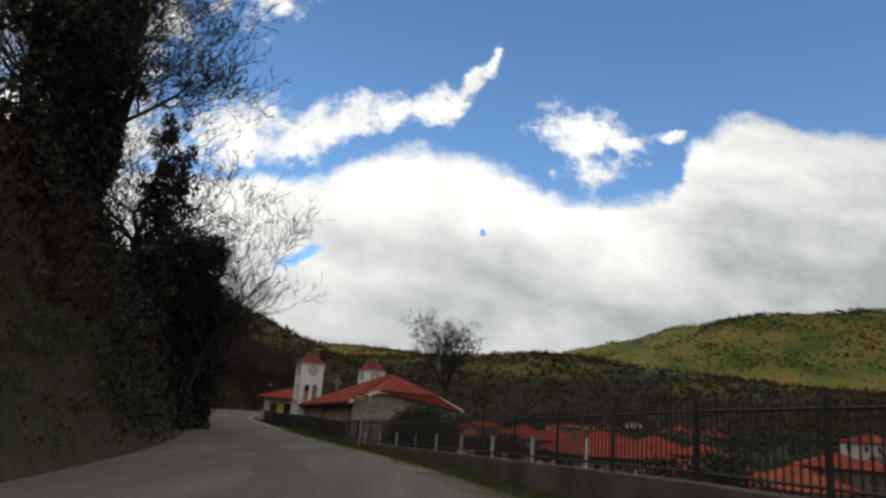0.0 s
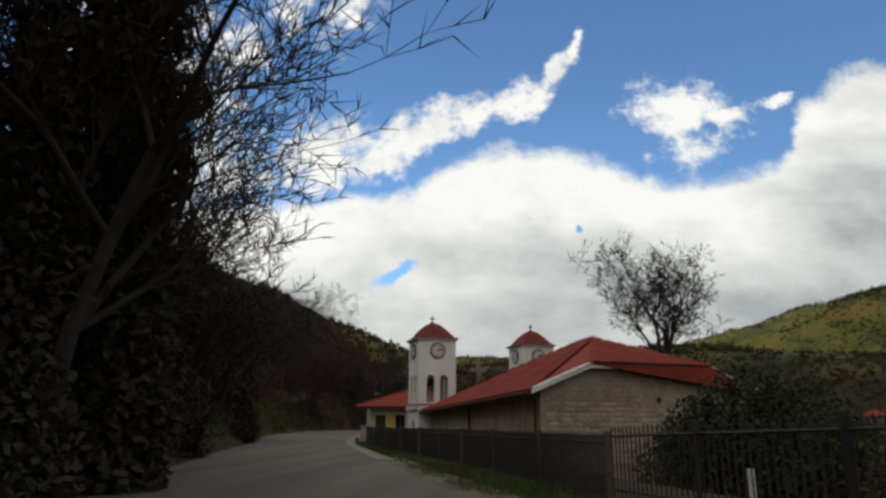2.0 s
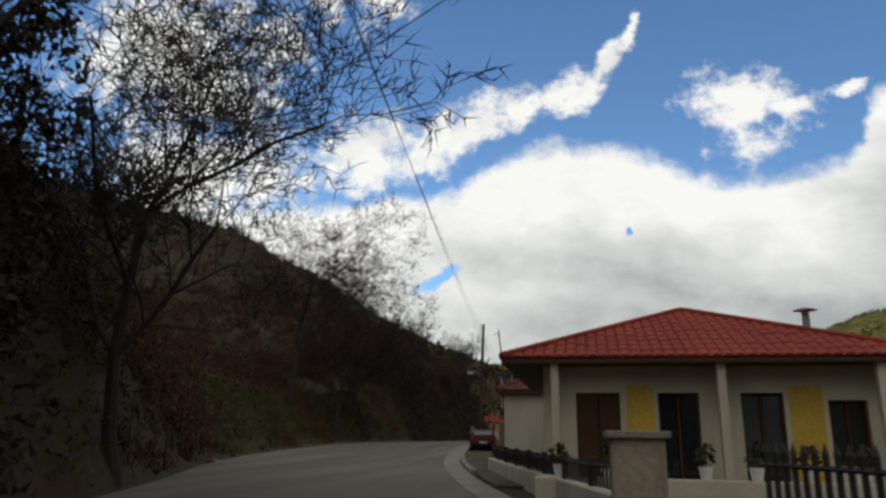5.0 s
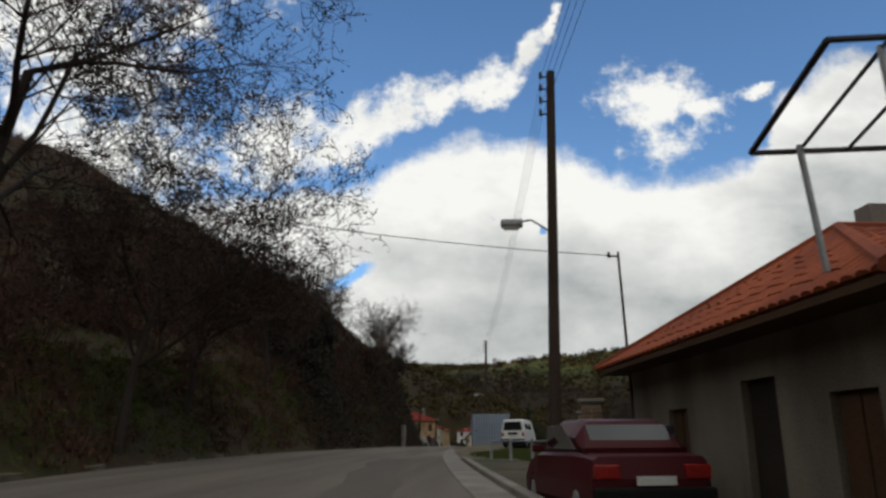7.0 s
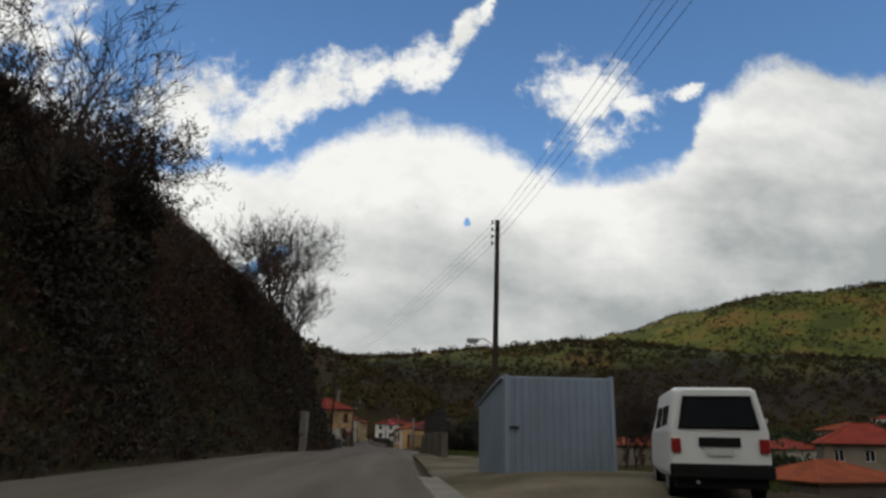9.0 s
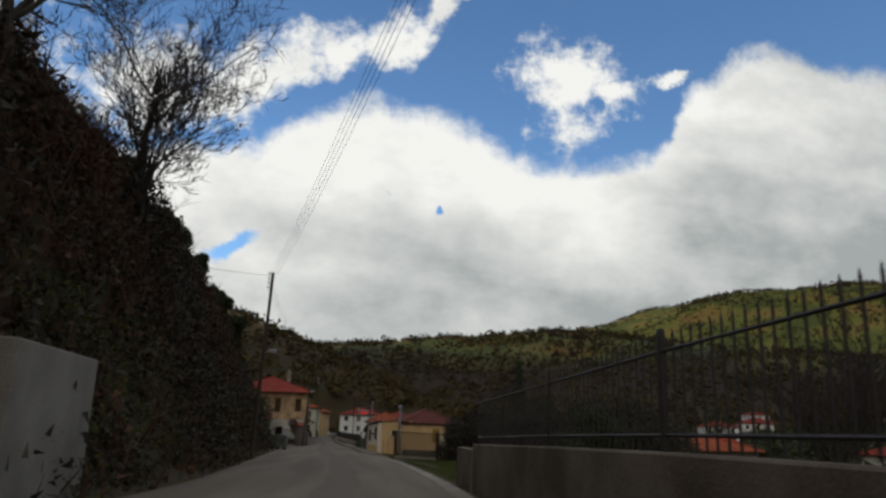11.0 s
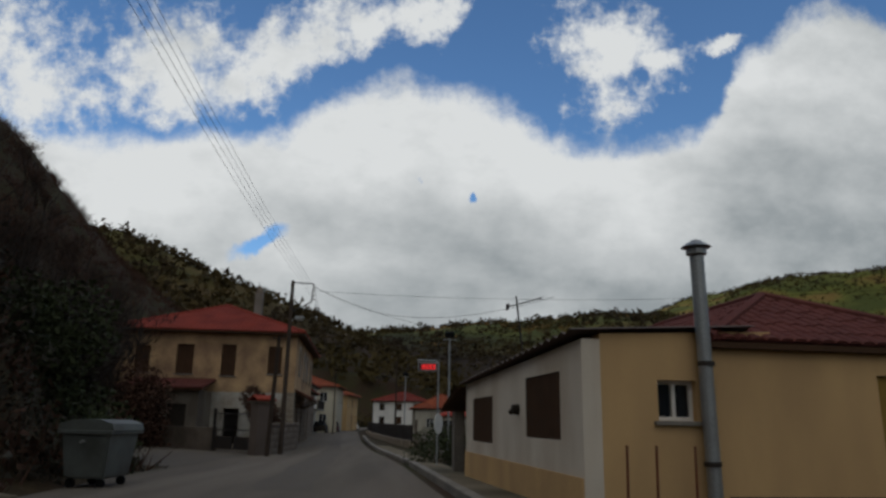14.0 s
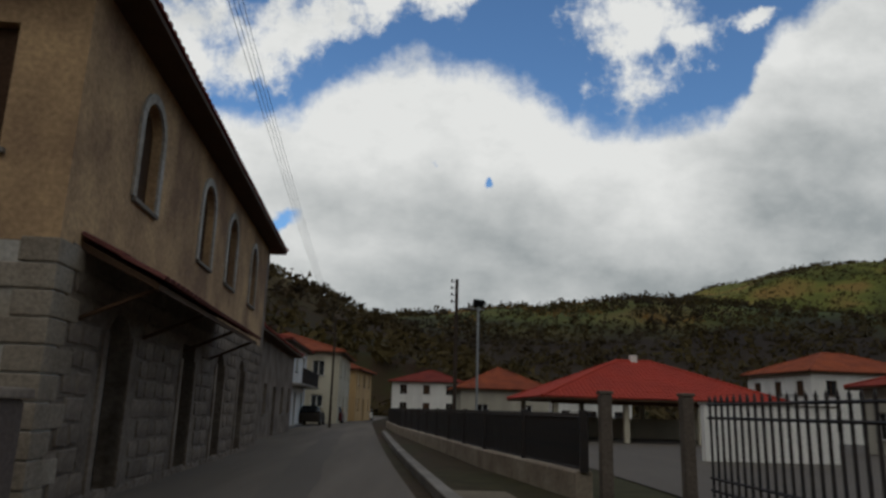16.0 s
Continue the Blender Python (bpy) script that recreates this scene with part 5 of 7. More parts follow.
# corrugated lean-to roof on the street side, tiled hip behind
verts, faces, n = [], [], 96
for i in range(n + 1):
    y = -0.12 + (YL + 0.4) * i / n
    lift = 0.035 * math.sin(i * math.pi / 2.0)
    z = 2.44 - 0.036 * y + lift
    verts += [(-0.2, y, z + 0.06), (2.9, y, z + 0.22)]
faces = [(2 * i, 2 * i + 1, 2 * i + 3, 2 * i + 2) for i in range(n)]
rf = mesh_part("lean_to_roof", (verts, faces), M_brown_wall, yb, "dark corrugated sheet roof")
hip_roof(yb, 4.9, 9.2, 2.4, 1.25, 0.35, x0=2.4, y0=0.2, mat=M_dark_tile)
board_fence = thing("board_fence", pose(-25.9, 257.9, -0.5, 0, 0, 8), "pale weathered vertical board fence beside the house", "fence")
for k in range(26):
    part("board", boxed(0.2 * k, 0.2 * k + 0.15, -0.012, 0.012, 0.0, (1.9 if k < 9 else 1.0) + 0.03 * (k % 3)), M_stained, board_fence)
for zz, x1 in ((0.4, 5.2), (1.5, 1.8)):
    part("rail", boxed(-0.05, x1, 0.013, 0.05, zz, zz + 0.08), M_shutter, board_fence)
# low porch at the far end
part("porch_pillar", boxed(-0.02, 0.3, 11.45, 11.85, -0.9, 1.4, bevel=0.01), M_concrete, yb, "white rendered porch pillar")
part("porch_back", boxed(2.6, 2.8, YL + 0.02, 12.3, -0.9, 1.65), M_brown_wall, yb)
slope_part("porch_tiles", yb, M_shutter, (-0.3, 12.4, 1.48), (4.0, 12.4, 1.48), (4.0, YL + 0.05, 2.06), (-0.3, YL + 0.05, 2.06), label="dark tiled porch roof")
part("porch_deck", turned(boxed(-0.25, 3.9, 0, 2.78, -0.06, 0), pose(0, YL + 0.05, 2.03, -11.7, 0, 0)), M_shutter, yb)
flue = thing("stove_flue", yb.matrix_basis @ pose(1.98, -0.18, 0), "tall grey metal stove pipe with a conical cap", "flue")
part("pipe", rod(bmesh.new(), (0, 0, -0.5), (-0.06, 0, 3.75), 0.11, n=12), M_steel, flue)
b = rod(bmesh.new(), (-0.06, 0, 3.78), (-0.06, 0, 3.86), 0.16, 0.16, 12)
rod(b, (-0.06, 0, 3.9), (-0.06, 0, 4.02), 0.24, 0.06, 12)
part("cap", b, M_steel, flue)
for zz in (0.5, 2.0):
    part("clamp", rod(bmesh.new(), (-0.02, 0, zz), (-0.02, 0, zz + 0.07), 0.13, n=12), M_iron, flue)
ant = thing("tv_antenna", pose(-30.62, 271.0, 0.85, 0, 0, 8), "television antenna on a leaning mast", "antenna")
part("mast", rod(bmesh.new(), (0.1, 0, 1.5), (-0.12, 0, 3.5), 0.025), M_iron, ant)
part("boom", rod(bmesh.new(), (-0.35, 0, 3.2), (0.6, 0, 3.5), 0.016), M_iron, ant)
for k in range(7):
    x = -0.3 + k * 0.145
    part("element", rod(bmesh.new(), (x, -0.2, 3.216 + k * 0.046), (x, 0.2, 3.216 + k * 0.046), 0.007, n=5), M_iron, ant)
pan = part("reflector", boxed(-0.37, -0.34, -0.12, 0.12, 3.12, 3.28), M_iron, ant)
vent = thing("wall_lamp", yb.matrix_basis @ pose(0, 3.81, 0.73), "round dark lamp on the white street wall", "lamp")
part("body", rod(rod(bmesh.new(), (-0.002, 0, 0.62), (-0.14, 0, 0.62), 0.11, 0.09, 12), (-0.1, 0, 0.62), (-0.2, -0.1, 0.56), 0.05), M_door, vent)
for k, x in enumerate((0.45, 0.9, 1.5)):
    st = thing("garden_stake", yb.matrix_basis @ pose(x, -0.5, -0.4), "thin rusty stake in the grass", "stake", "stakes")
    part("rod", rod(bmesh.new(), (0, 0, -0.2), (0.02, 0, 1.2), 0.022, n=6), M_brown, st)

# old stone house on the corner
oh = thing("stone_house", pose(-50.3, 295.69, 0, 0, 0, 3), "old two-storey stone house with peeling ochre plaster", "house")
OW, OD, Z0, Z1 = 10.4, 16.2, -1.0, 6.05
front_h = [(1.0, 1.9, 3.6, 5.2), (3.4, 4.4, 3.55, 5.3), (6.0, 6.85, 3.5, 5.35), (8.75, 9.55, 3.65, 5.3)]
right_h = [(1.9, 2.9, -0.5, 2.0, True), (6.0, 7.0, -0.5, 1.9, False), (9.2, 10.1, -0.5, 2.0, True), (12.2, 13.1, -0.5, 2.0, True), (2.2, 3.2, 3.75, 5.45, True), (6.3, 7.4, 3.65, 5.4, True), (9.1, 10.2, 3.65, 5.4, True), (12.6, 13.5, 3.65, 5.4, True)]
fo = {"front": pose(0, 0, 0), "right": pose(OW, 0, 0, 0, 0, 90)}
part("wall", turned(wall(bmesh.new(), OW, 2.55, Z1, 0.5, front_h), fo["front"]), M_peeling, oh, "peeling ochre plaster over stone")
part("wall", turned(wall(bmesh.new(), OW, Z0, 2.545, 0.5, [(6.4, 7.3, -0.4, 1.6)]), fo["front"]), M_lime, oh, "flaking whitewashed stone")
part("wall", turned(wall(bmesh.new(), OD - 1.0, Z0, 2.6, 0.5, [(a - 0.5, b_ - 0.5, *c) for a, b_, *c in right_h[:4]]), fo["right"] @ pose(0.5, 0, 0)), M_stonegrey, oh)
part("wall", turned(wall(bmesh.new(), OD - 1.0, 2.605, Z1, 0.5, [(a - 0.5, b_ - 0.5, *c) for a, b_, *c in right_h[4:]]), fo["right"] @ pose(0.5, 0, 0)), M_peeling, oh)
part("wall", turned(wall(bmesh.new(), OW, Z0, Z1, 0.5), pose(OW, OD, 0, 0, 0, 180)), M_stonegrey, oh)
part("wall", turned(wall(bmesh.new(), OD - 1.0, Z0, Z1, 0.5), pose(0, OD - 0.5, 0, 0, 0, -90)), M_stonegrey, oh)
for a, b_, c, d in front_h:
    window(oh, fo["front"] @ pose((a + b_) / 2, 0, c), b_ - a, d - c, M_shutter, "shutter", depth=0.25, slats=False)
for a, b_, c, d, _ in right_h[4:]:
    win = window(oh, fo["right"] @ pose((a + b_) / 2, 0, c), b_ - a, d - c, M_shutter, "shutter", depth=0.25, slats=False)
    arch_bm, r, mid = bmesh.new(), (b_ - a) / 2, (a + b_) / 2
    for k in range(10):
        p, q = math.pi * k / 10, math.pi * (k + 1) / 10
        prism(arch_bm, [(mid + e * math.cos(w), d - r + e * math.sin(w)) for e, w in ((r, p), (r + 0.16, p), (r + 0.16, q), (r, q))], -0.045, -0.002)
    for x0 in (a - 0.16, b_):
        box(arch_bm, x0, x0 + 0.16, -0.045, -0.002, c, d - r)
    part("surround", turned(arch_bm, fo["right"]), M_lime, win, "pale stone window surround")
for a, b_, c, d, arched in right_h[:4]:
    dr = part("door", turned(boxed(a, b_, 0.3, 0.36, c, d), fo["right"]), M_door, oh, "dark weathered plank door")
    for x in (a - 0.18, b_):
        part("jamb", turned(boxed(x, x + 0.18, -0.04, 0.2, c, d - 0.3, bevel=0.015), fo["right"]), M_stonegrey, dr)
hip_roof(oh, OW, OD, 6.1, 2.3, 0.5, ridge=6.0)
part("chimney", boxed(7.2, 7.7, 3.2, 3.7, 6.6, 9.1, bevel=0.02), M_concrete, oh)
cap = bmesh.new()
bmesh.ops.create_cone(cap, cap_ends=True, segments=4, radius1=0.36, radius2=0.06, depth=0.5, matrix=pose(7.45, 3.45, 9.353, 0, 0, 45))
part("chimney_cap", cap, M_stonegrey, oh)
# tiled canopy over the doors
b = prism(bmesh.new(), [(0.0, 2.7), (1.0, 2.2), (1.0, 2.12), (0.0, 2.6)], 0.6, 8.6)
part("canopy", turned(b, pose(OW + 0.003, 0, 0)), M_shutter, oh, "dark timber canopy over the shop doors")
slope_part("canopy_tiles", oh, M_dark_tile, (OW + 1.05, 0.55, 2.22), (OW + 1.05, 8.65, 2.22), (OW + 0.01, 8.65, 2.75), (OW + 0.01, 0.55, 2.75))
for y in (0.8, 3.4, 6.0, 8.3):
    part("canopy_bracket", turned(rod(bmesh.new(), (OW + 0.02, y, 1.75), (OW + 0.92, y, 2.16), 0.03, n=6), pose(0, 0, 0)), M_shutter, oh)
# corner stones, and the blocks of the ground floor
rnd = random.Random(21)
blocks = []
for k in range(10):
    w, h = rnd.uniform(0.3, 0.7), rnd.uniform(0.24, 0.29)
    b = boxed(-w / 2, w / 2, -0.025, 0.06, -h / 2, h / 2, bevel=0.025)
    for vv in b.verts:
        vv.co += Vector((rnd.gauss(0, 0.012), rnd.gauss(0, 0.007), rnd.gauss(0, 0.01)))
    me = bpy.data.meshes.new("stone")
    b.to_mesh(me)
    b.free()
    me.materials.append(M_stonegrey)
    blocks.append((w, me))
for r in range(11):
    z, x = -0.6 + r * 0.31, 0.35 + 0.25 * (r % 2)
    while x < OD - 0.6:
        w, me = rnd.choice(blocks)
        c = x + w / 2
        if not any(a - 0.22 < c + w / 2 and c - w / 2 < b_ + 0.22 and d0 - 0.1 < z < d1 + 0.1 for a, b_, d0, d1, *_ in right_h[:4]):
            piece("stone", me, oh, fo["right"] @ pose(c, 0, z))
        x += w + 0.035
for r in range(11):
    z = -0.7 + r * 0.315
    w = 0.75 if r % 2 else 0.45
    for m, x in ((fo["front"], OW - w / 2 + 0.03), (fo["right"], 0.6 - w / 2 + 0.0 if r % 2 == 0 else 0.22)):
        b = boxed(x - w / 2 if m is fo["front"] else 0.0, x + w / 2 if m is fo["front"] else 1.2 - w, -0.035, 0.03, z - 0.145, z + 0.145, bevel=0.02)
        part("quoin", turned(b, m), M_beige_stone, oh)
# yard wall along the road with a vine over it, and the gate at its corner
yw = thing("yard_wall", pose(-39.6, 286.7, 0, 0, 0, 88.5), "rough stone yard wall below the old house", "wall")
part("core", boxed(0, 8.3, 0, 0.45, -1.2, 0.75, bevel=0.04), M_brown_wall, yw)
part("coping", boxed(-0.05, 8.35, -0.06, 0.51, 0.753, 0.85, bevel=0.02), M_stonegrey, yw)
for r in range(5):
    x = 0.1 + 0.2 * (r % 2)
    while x < 7.8:
        w, me = rnd.choice(blocks)
        piece("stone", me, yw, pose(x + w / 2, 0, -0.75 + r * 0.31))
        x += w + 0.04
gp = thing("gate_pier", pose(-39.95, 286.3, 0, 0, 0, 44), "brown rendered gate pier with a small tiled cap", "pier")
part("shaft", boxed(-0.36, 0.36, -0.3, 0.3, -1.0, 1.75, bevel=0.03), M_brown_wall, gp)
part("cap", boxed(-0.46, 0.46, -0.4, 0.4, 1.753, 1.83, bevel=0.02), M_stonegrey, gp)
slope_part("cap_tiles", gp, M_tile, (-0.52, -0.46, 1.84), (0.52, -0.46, 1.84), (0.52, 0.0, 2.05), (-0.52, 0.0, 2.05), label="faded red tiles")
slope_part("cap_tiles", gp, M_tile, (0.52, 0.46, 1.84), (-0.52, 0.46, 1.84), (-0.52, 0.0, 2.05), (0.52, 0.0, 2.05), label="faded red tiles")
gt = thing("yard_gate", pose(-40.25, 286.6, -0.5, 0, 0, 134), "closed dark iron yard gate with two leaves", "gate")
for x0 in (0.0, 1.75):
    leaf = part("gate_leaf", boxed(x0 + 0.05, x0 + 1.65, -0.02, 0.02, 0.12, 0.7, bevel=0.006), M_iron, gt)
    for z in (1.0, 1.75):
        part("rail", rod(bmesh.new(), (x0 + 0.05, 0, z), (x0 + 1.65, 0, z), 0.022, n=6), M_iron, leaf)
    for k in range(11):
        part("bar", rod(bmesh.new(), (x0 + 0.06 + 0.158 * k, 0, 0.69), (x0 + 0.06 + 0.158 * k, 0, 1.85), 0.014, n=5), M_iron, leaf)
for x in (0.0, 3.5):
    part("gate_post", boxed(x - 0.06, x + 0.06, -0.06, 0.06, -0.3, 2.0, bevel=0.01), M_iron, gt)
lw = thing("side_wall", pose(-42.8, 289.25, 0, 0, 0, 146), "low stained yard wall beside the side street", "wall")
part("slab", boxed(0, 9.5, -0.36, -0.02, -1.2, 0.6, bevel=0.04), M_damp, lw)
shrub(-40.5, 289.2, 31, [(0, 0, 1.3, 0.75), (-0.2, 1.5, 1.25, 0.75), (-0.1, 2.9, 1.0, 0.65), (0, 4.3, 0.9, 0.55), (-0.6, 0.7, 1.9, 0.6)], 5200, M_brush, "tangled brown vine over the yard wall", "vine", 0.06, z=0.15)
# low annexe behind the side street
an = thing("annexe", pose(-48.6, 292.0, 0.0, 0, 0, 3), "low dark plastered annexe with a doorway and lean-to roof", "house")
fa = four_walls(an, 4.2, 3.5, -1.0, 2.5, M_old_plaster, 0.25, front=[(2.6, 3.6, -0.5, 1.75), (0.7, 1.5, 0.7, 1.7)])
part("door", boxed(2.6, 3.6, 0.12, 0.18, -0.5, 1.75), M_door, an)
window(an, fa["front"] @ pose(1.1, 0, 0.7), 0.8, 1.0, M_shutter, "glass")
part("roof", turned(boxed(-0.2, 4.4, -0.35, 3.6, -0.08, 0.0), pose(0, 0, 2.6, 9.5, 0, 0)), M_shutter, an)
slope_part("tile_slope", an, M_dark_tile, (-0.2, -0.35, 2.56), (4.4, -0.35, 2.56), (4.4, 3.55, 3.22), (-0.2, 3.55, 3.22))

# row of houses further along the street
def plain_house(name, x, y, z, turn, w, d, h, mat, label, rise=1.6, storeys=1, street_side="right", balcony=False, roof_mat=None, cols=3, group="village houses"):
    t = thing(name, pose(x, y, z, 0, 0, turn), label, "house", group)
    lengths = {"front": w, "right": d, "left": d, "back": w}
    holes = {k: [] for k in lengths}
    for sname, length in lengths.items():
        n = max(2, int(length / 2.8))
        for f in range(storeys):
            for k in range(n):
                c = (k + 0.5) * length / n
                zz = h * f / storeys
                holes[sname].append((c - 0.5, c + 0.5, zz + 0.9, zz + 2.15) if not (f == 0 and k == n // 2 and sname == street_side) else (c - 0.5, c + 0.5, zz - 0.1, zz + 2.1))
    m = four_walls(t, w, d, -1.5, h, mat, 0.3, **holes)
    for sname in ("front", street_side):
        for a, b_, c, d2 in holes[sname]:
            if d2 - c > 2:
                part("door", turned(boxed(a, b_, 0.12, 0.18, c, d2), m[sname]), M_door, t)
            else:
                window(t, m[sname] @ pose((a + b_) / 2, 0, c), b_ - a, d2 - c, M_white if mat is not M_white else M_shutter, "glass" if (int(a * 7) + int(h)) % 3 else "shutter")
    part("floor_slab", boxed(0.31, w - 0.31, 0.31, d - 0.31, -0.2, 0.0), M_concrete, t)
    hip_roof(t, w, d, h + 0.05, rise, 0.45, mat=roof_mat)
    if balcony:
        ln = lengths[street_side]
        part("balcony", turned(boxed(0.6, ln - 0.6, -1.1, -0.003, h / 2 - 0.15, h / 2), m[street_side]), M_concrete, t)
        rb = bmesh.new()
        for k in range(int((ln - 1.2) / 0.16)):
            rod(rb, (0.65 + k * 0.16, -1.05, h / 2), (0.65 + k * 0.16, -1.05, h / 2 + 0.95), 0.012, n=4)
        rod(rb, (0.6, -1.05, h / 2 + 0.95), (ln - 0.6, -1.05, h / 2 + 0.95), 0.025, n=6)
        part("balcony_railing", turned(rb, m[street_side]), M_iron, t)
    return t


plain_house("stone_row_house", -52.5, 313.5, -0.5, 3, 11.0, 15, 4.0, M_stonegrey, "grey stone row house with a red tiled roof", 2.0, cols=4)
plain_house("white_balcony_house", -53.0, 333.0, -0.4, 1, 9.5, 11, 5.2, M_white, "white two-storey house with a long balcony", 1.2, 2, balcony=True)
plain_house("yellow_street_house", -52.0, 348.0, -0.4, 0, 10.5, 11, 5.6, M_cream, "cream two-storey house with an orange tiled roof", 1.9, 2, roof_mat=M_orange_tile)
plain_house("street_house", -50.0, 363.0, -0.4, -6, 9.0, 10, 5.0, M_yellow, "ochre two-storey house with an orange roof", 1.8, 2, roof_mat=M_orange_tile)
plain_house("street_house", -38.0, 392.0, -0.4, -10, 10.0, 9, 5.0, M_white, "white two-storey village house with a red roof", 1.8, 2)
plain_house("street_house", -27.0, 388.0, -0.6, -8, 8.0, 9, 4.6, M_cream, "cream village house with a red tiled roof", 1.7, 2, street_side="left")
plain_house("small_house", -31.0, 352.5, -0.7, 2, 8.0, 8.0, 3.4, M_beige, "small beige house with a pyramid red roof", 2.1, street_side="left", roof_mat=M_orange_tile)
plain_house("street_house", -20.0, 366.0, -1.0, 5, 9.0, 8.0, 3.6, M_white, "white low house with a red tiled roof", 1.7, street_side="left")

# iron fence, gate and pavilion across the street
fence("street_fence", [(-31.0, 283.5, -0.6), (-31.0, 292, -0.6), (-30.9, 299.6, -0.6)], "dark iron grille fence on a low kerb", 0.12, 0.4, 1.55, gap=0.22, rails=(0.08, 0.2, 0.8, 0.94), post_every=8.4, post_r=0.08, limit=200, bar=0.016)
for px in (-32.45, -31.05):
    gp = thing("gate_post", pose(px, 300.1, -0.6), "dark weathered concrete gate post", "post", "gate posts")
    part("shaft", boxed(-0.1, 0.1, -0.1, 0.1, -0.4, 1.7, bevel=0.02), M_damp, gp)
    part("cap", boxed(-0.12, 0.12, -0.12, 0.12, 1.703, 1.76, bevel=0.015), M_damp, gp)
fence("street_fence", [(-32.7, 300.6, -0.62), (-33.7, 307.2, -0.62), (-34.6, 316, -0.62), (-36.1, 330, -0.62), (-37.2, 345, -0.62)], "dark mesh fence on a low stone wall along the street", 0.42, 0.5, 0.95, gap=0.1, rails=(0.05, 0.95), post_every=3.0, post_r=0.07, limit=300, wall_mat=M_stone)
pav = thing("pavilion", pose(-28.2, 325.5, -0.9, 0, 0, 2), "open pavilion with a red hip roof on pillars", "pavilion")
hip_roof(pav, 12.0, 9.0, 2.5, 2.3, 0.7, ridge=2.0, mat=material("bright_red_tile", (0.36, 0.05, 0.03), 0.75, (0.26, 0.045, 0.03), 0.7, 20, 0.3))
for x in (0.2, 4.0, 8.0, 11.8):
    for y in (0.2, 8.8):
        part("pillar", boxed(x - 0.14, x + 0.14, y - 0.14, y + 0.14, -0.3, 2.42, bevel=0.02), M_cream, pav)
part("beam", boxed(0, 12, 0.05, 0.35, 2.2, 2.42), M_shutter, pav)
part("floor", boxed(-0.3, 12.3, -0.3, 9.3, -0.5, -0.1, bevel=0.02), M_concrete, pav)
part("bench_wall", boxed(0.5, 11.5, 8.3, 8.6, -0.1, 1.5), M_cream, pav)
part("finial", boxed(5.8, 6.2, 4.3, 4.7, 4.7, 5.2, bevel=0.03), M_white, pav)
plain_house("balcony_house", -3.0, 345.0, -0.9, 6, 11.0, 9.0, 5.6, M_white, "white two-storey house with a balcony and orange roof", 1.9, 2, street_side="left", balcony=True, roof_mat=M_orange_tile)
plain_house("white_hall", -14.5, 312.0, -0.9, 0, 12.0, 9.0, 3.2, M_beige, "long pale hall behind an iron gate", 1.6, street_side="left")
cw = thing("courtyard_wall", pose(-25.8, 312.0, -0.9), "plain white courtyard wall behind the iron fence", "wall")
part("slab", boxed(0, 4.6, 0, 0.3, -0.3, 2.1, bevel=0.02), M_white, cw)
part("coping", boxed(-0.05, 4.65, -0.05, 0.35, 2.103, 2.18, bevel=0.01), M_concrete, cw)
lot = sheet("courtyard", [-33.0, -28, -22, -15, -8], [284, 292, 300, 310, 320, 335], lambda x, y: (x + 2.2, y, terrain(x + 2.2, y) + 0.03))
lot.materials.append(M_patch)
tagged(new("courtyard", lot), "pale paved courtyard behind the fence", "pavement", kind="structure")

# roofs of the lower village
rnd = random.Random(77)
spots = [(14, 62, 20), (24, 78, -15), (36, 66, 30), (30, 96, 10), (48, 90, -20), (46, 112, 15), (22, 118, 40), (62, 76, 5), (66, 104, 25), (16, 140, -10), (-2, 168, 12), (8, 190, -20), (20, 176, 30), (34, 160, 5), (2, 214, 15), (16, 236, -25), (30, 214, 10), (50, 190, -10), (58, 150, 20), (46, 240, 0), (-2, 262, 18), (12, 290, -12), (34, 276, 22), (60, 300, 8), (90, 260, -15), (84, 210, 15), (112, 330, 10), (95, 150, 25)]
# darker, browner render for part of the lower village walls
M_shade_wall = material("dark_house_render", (0.24, 0.2, 0.155), 0.9, (0.15, 0.12, 0.09), 0.5, 20, 0.2, amount=0.8)
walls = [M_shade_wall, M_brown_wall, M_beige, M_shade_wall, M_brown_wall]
roofs = [M_tile, M_tile, M_orange_tile]
for i, (x, y, a) in enumerate(spots):
    w, d = rnd.uniform(7.5, 10.5), rnd.uniform(7, 9.5)
    two = rnd.random() < 0.45
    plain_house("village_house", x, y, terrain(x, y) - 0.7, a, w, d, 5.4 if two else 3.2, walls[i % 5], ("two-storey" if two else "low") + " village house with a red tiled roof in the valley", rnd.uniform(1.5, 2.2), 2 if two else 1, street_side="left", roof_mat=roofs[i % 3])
for x, y in ((120, 470), (150, 520), (96, 430), (190, 480), (70, 405)):
    plain_house("hillside_house", x, y, terrain(x, y), rnd.uniform(-20, 20), 10, 9, 5.2, M_white, "white house standing on the far hillside", 1.6, 2, street_side="left")

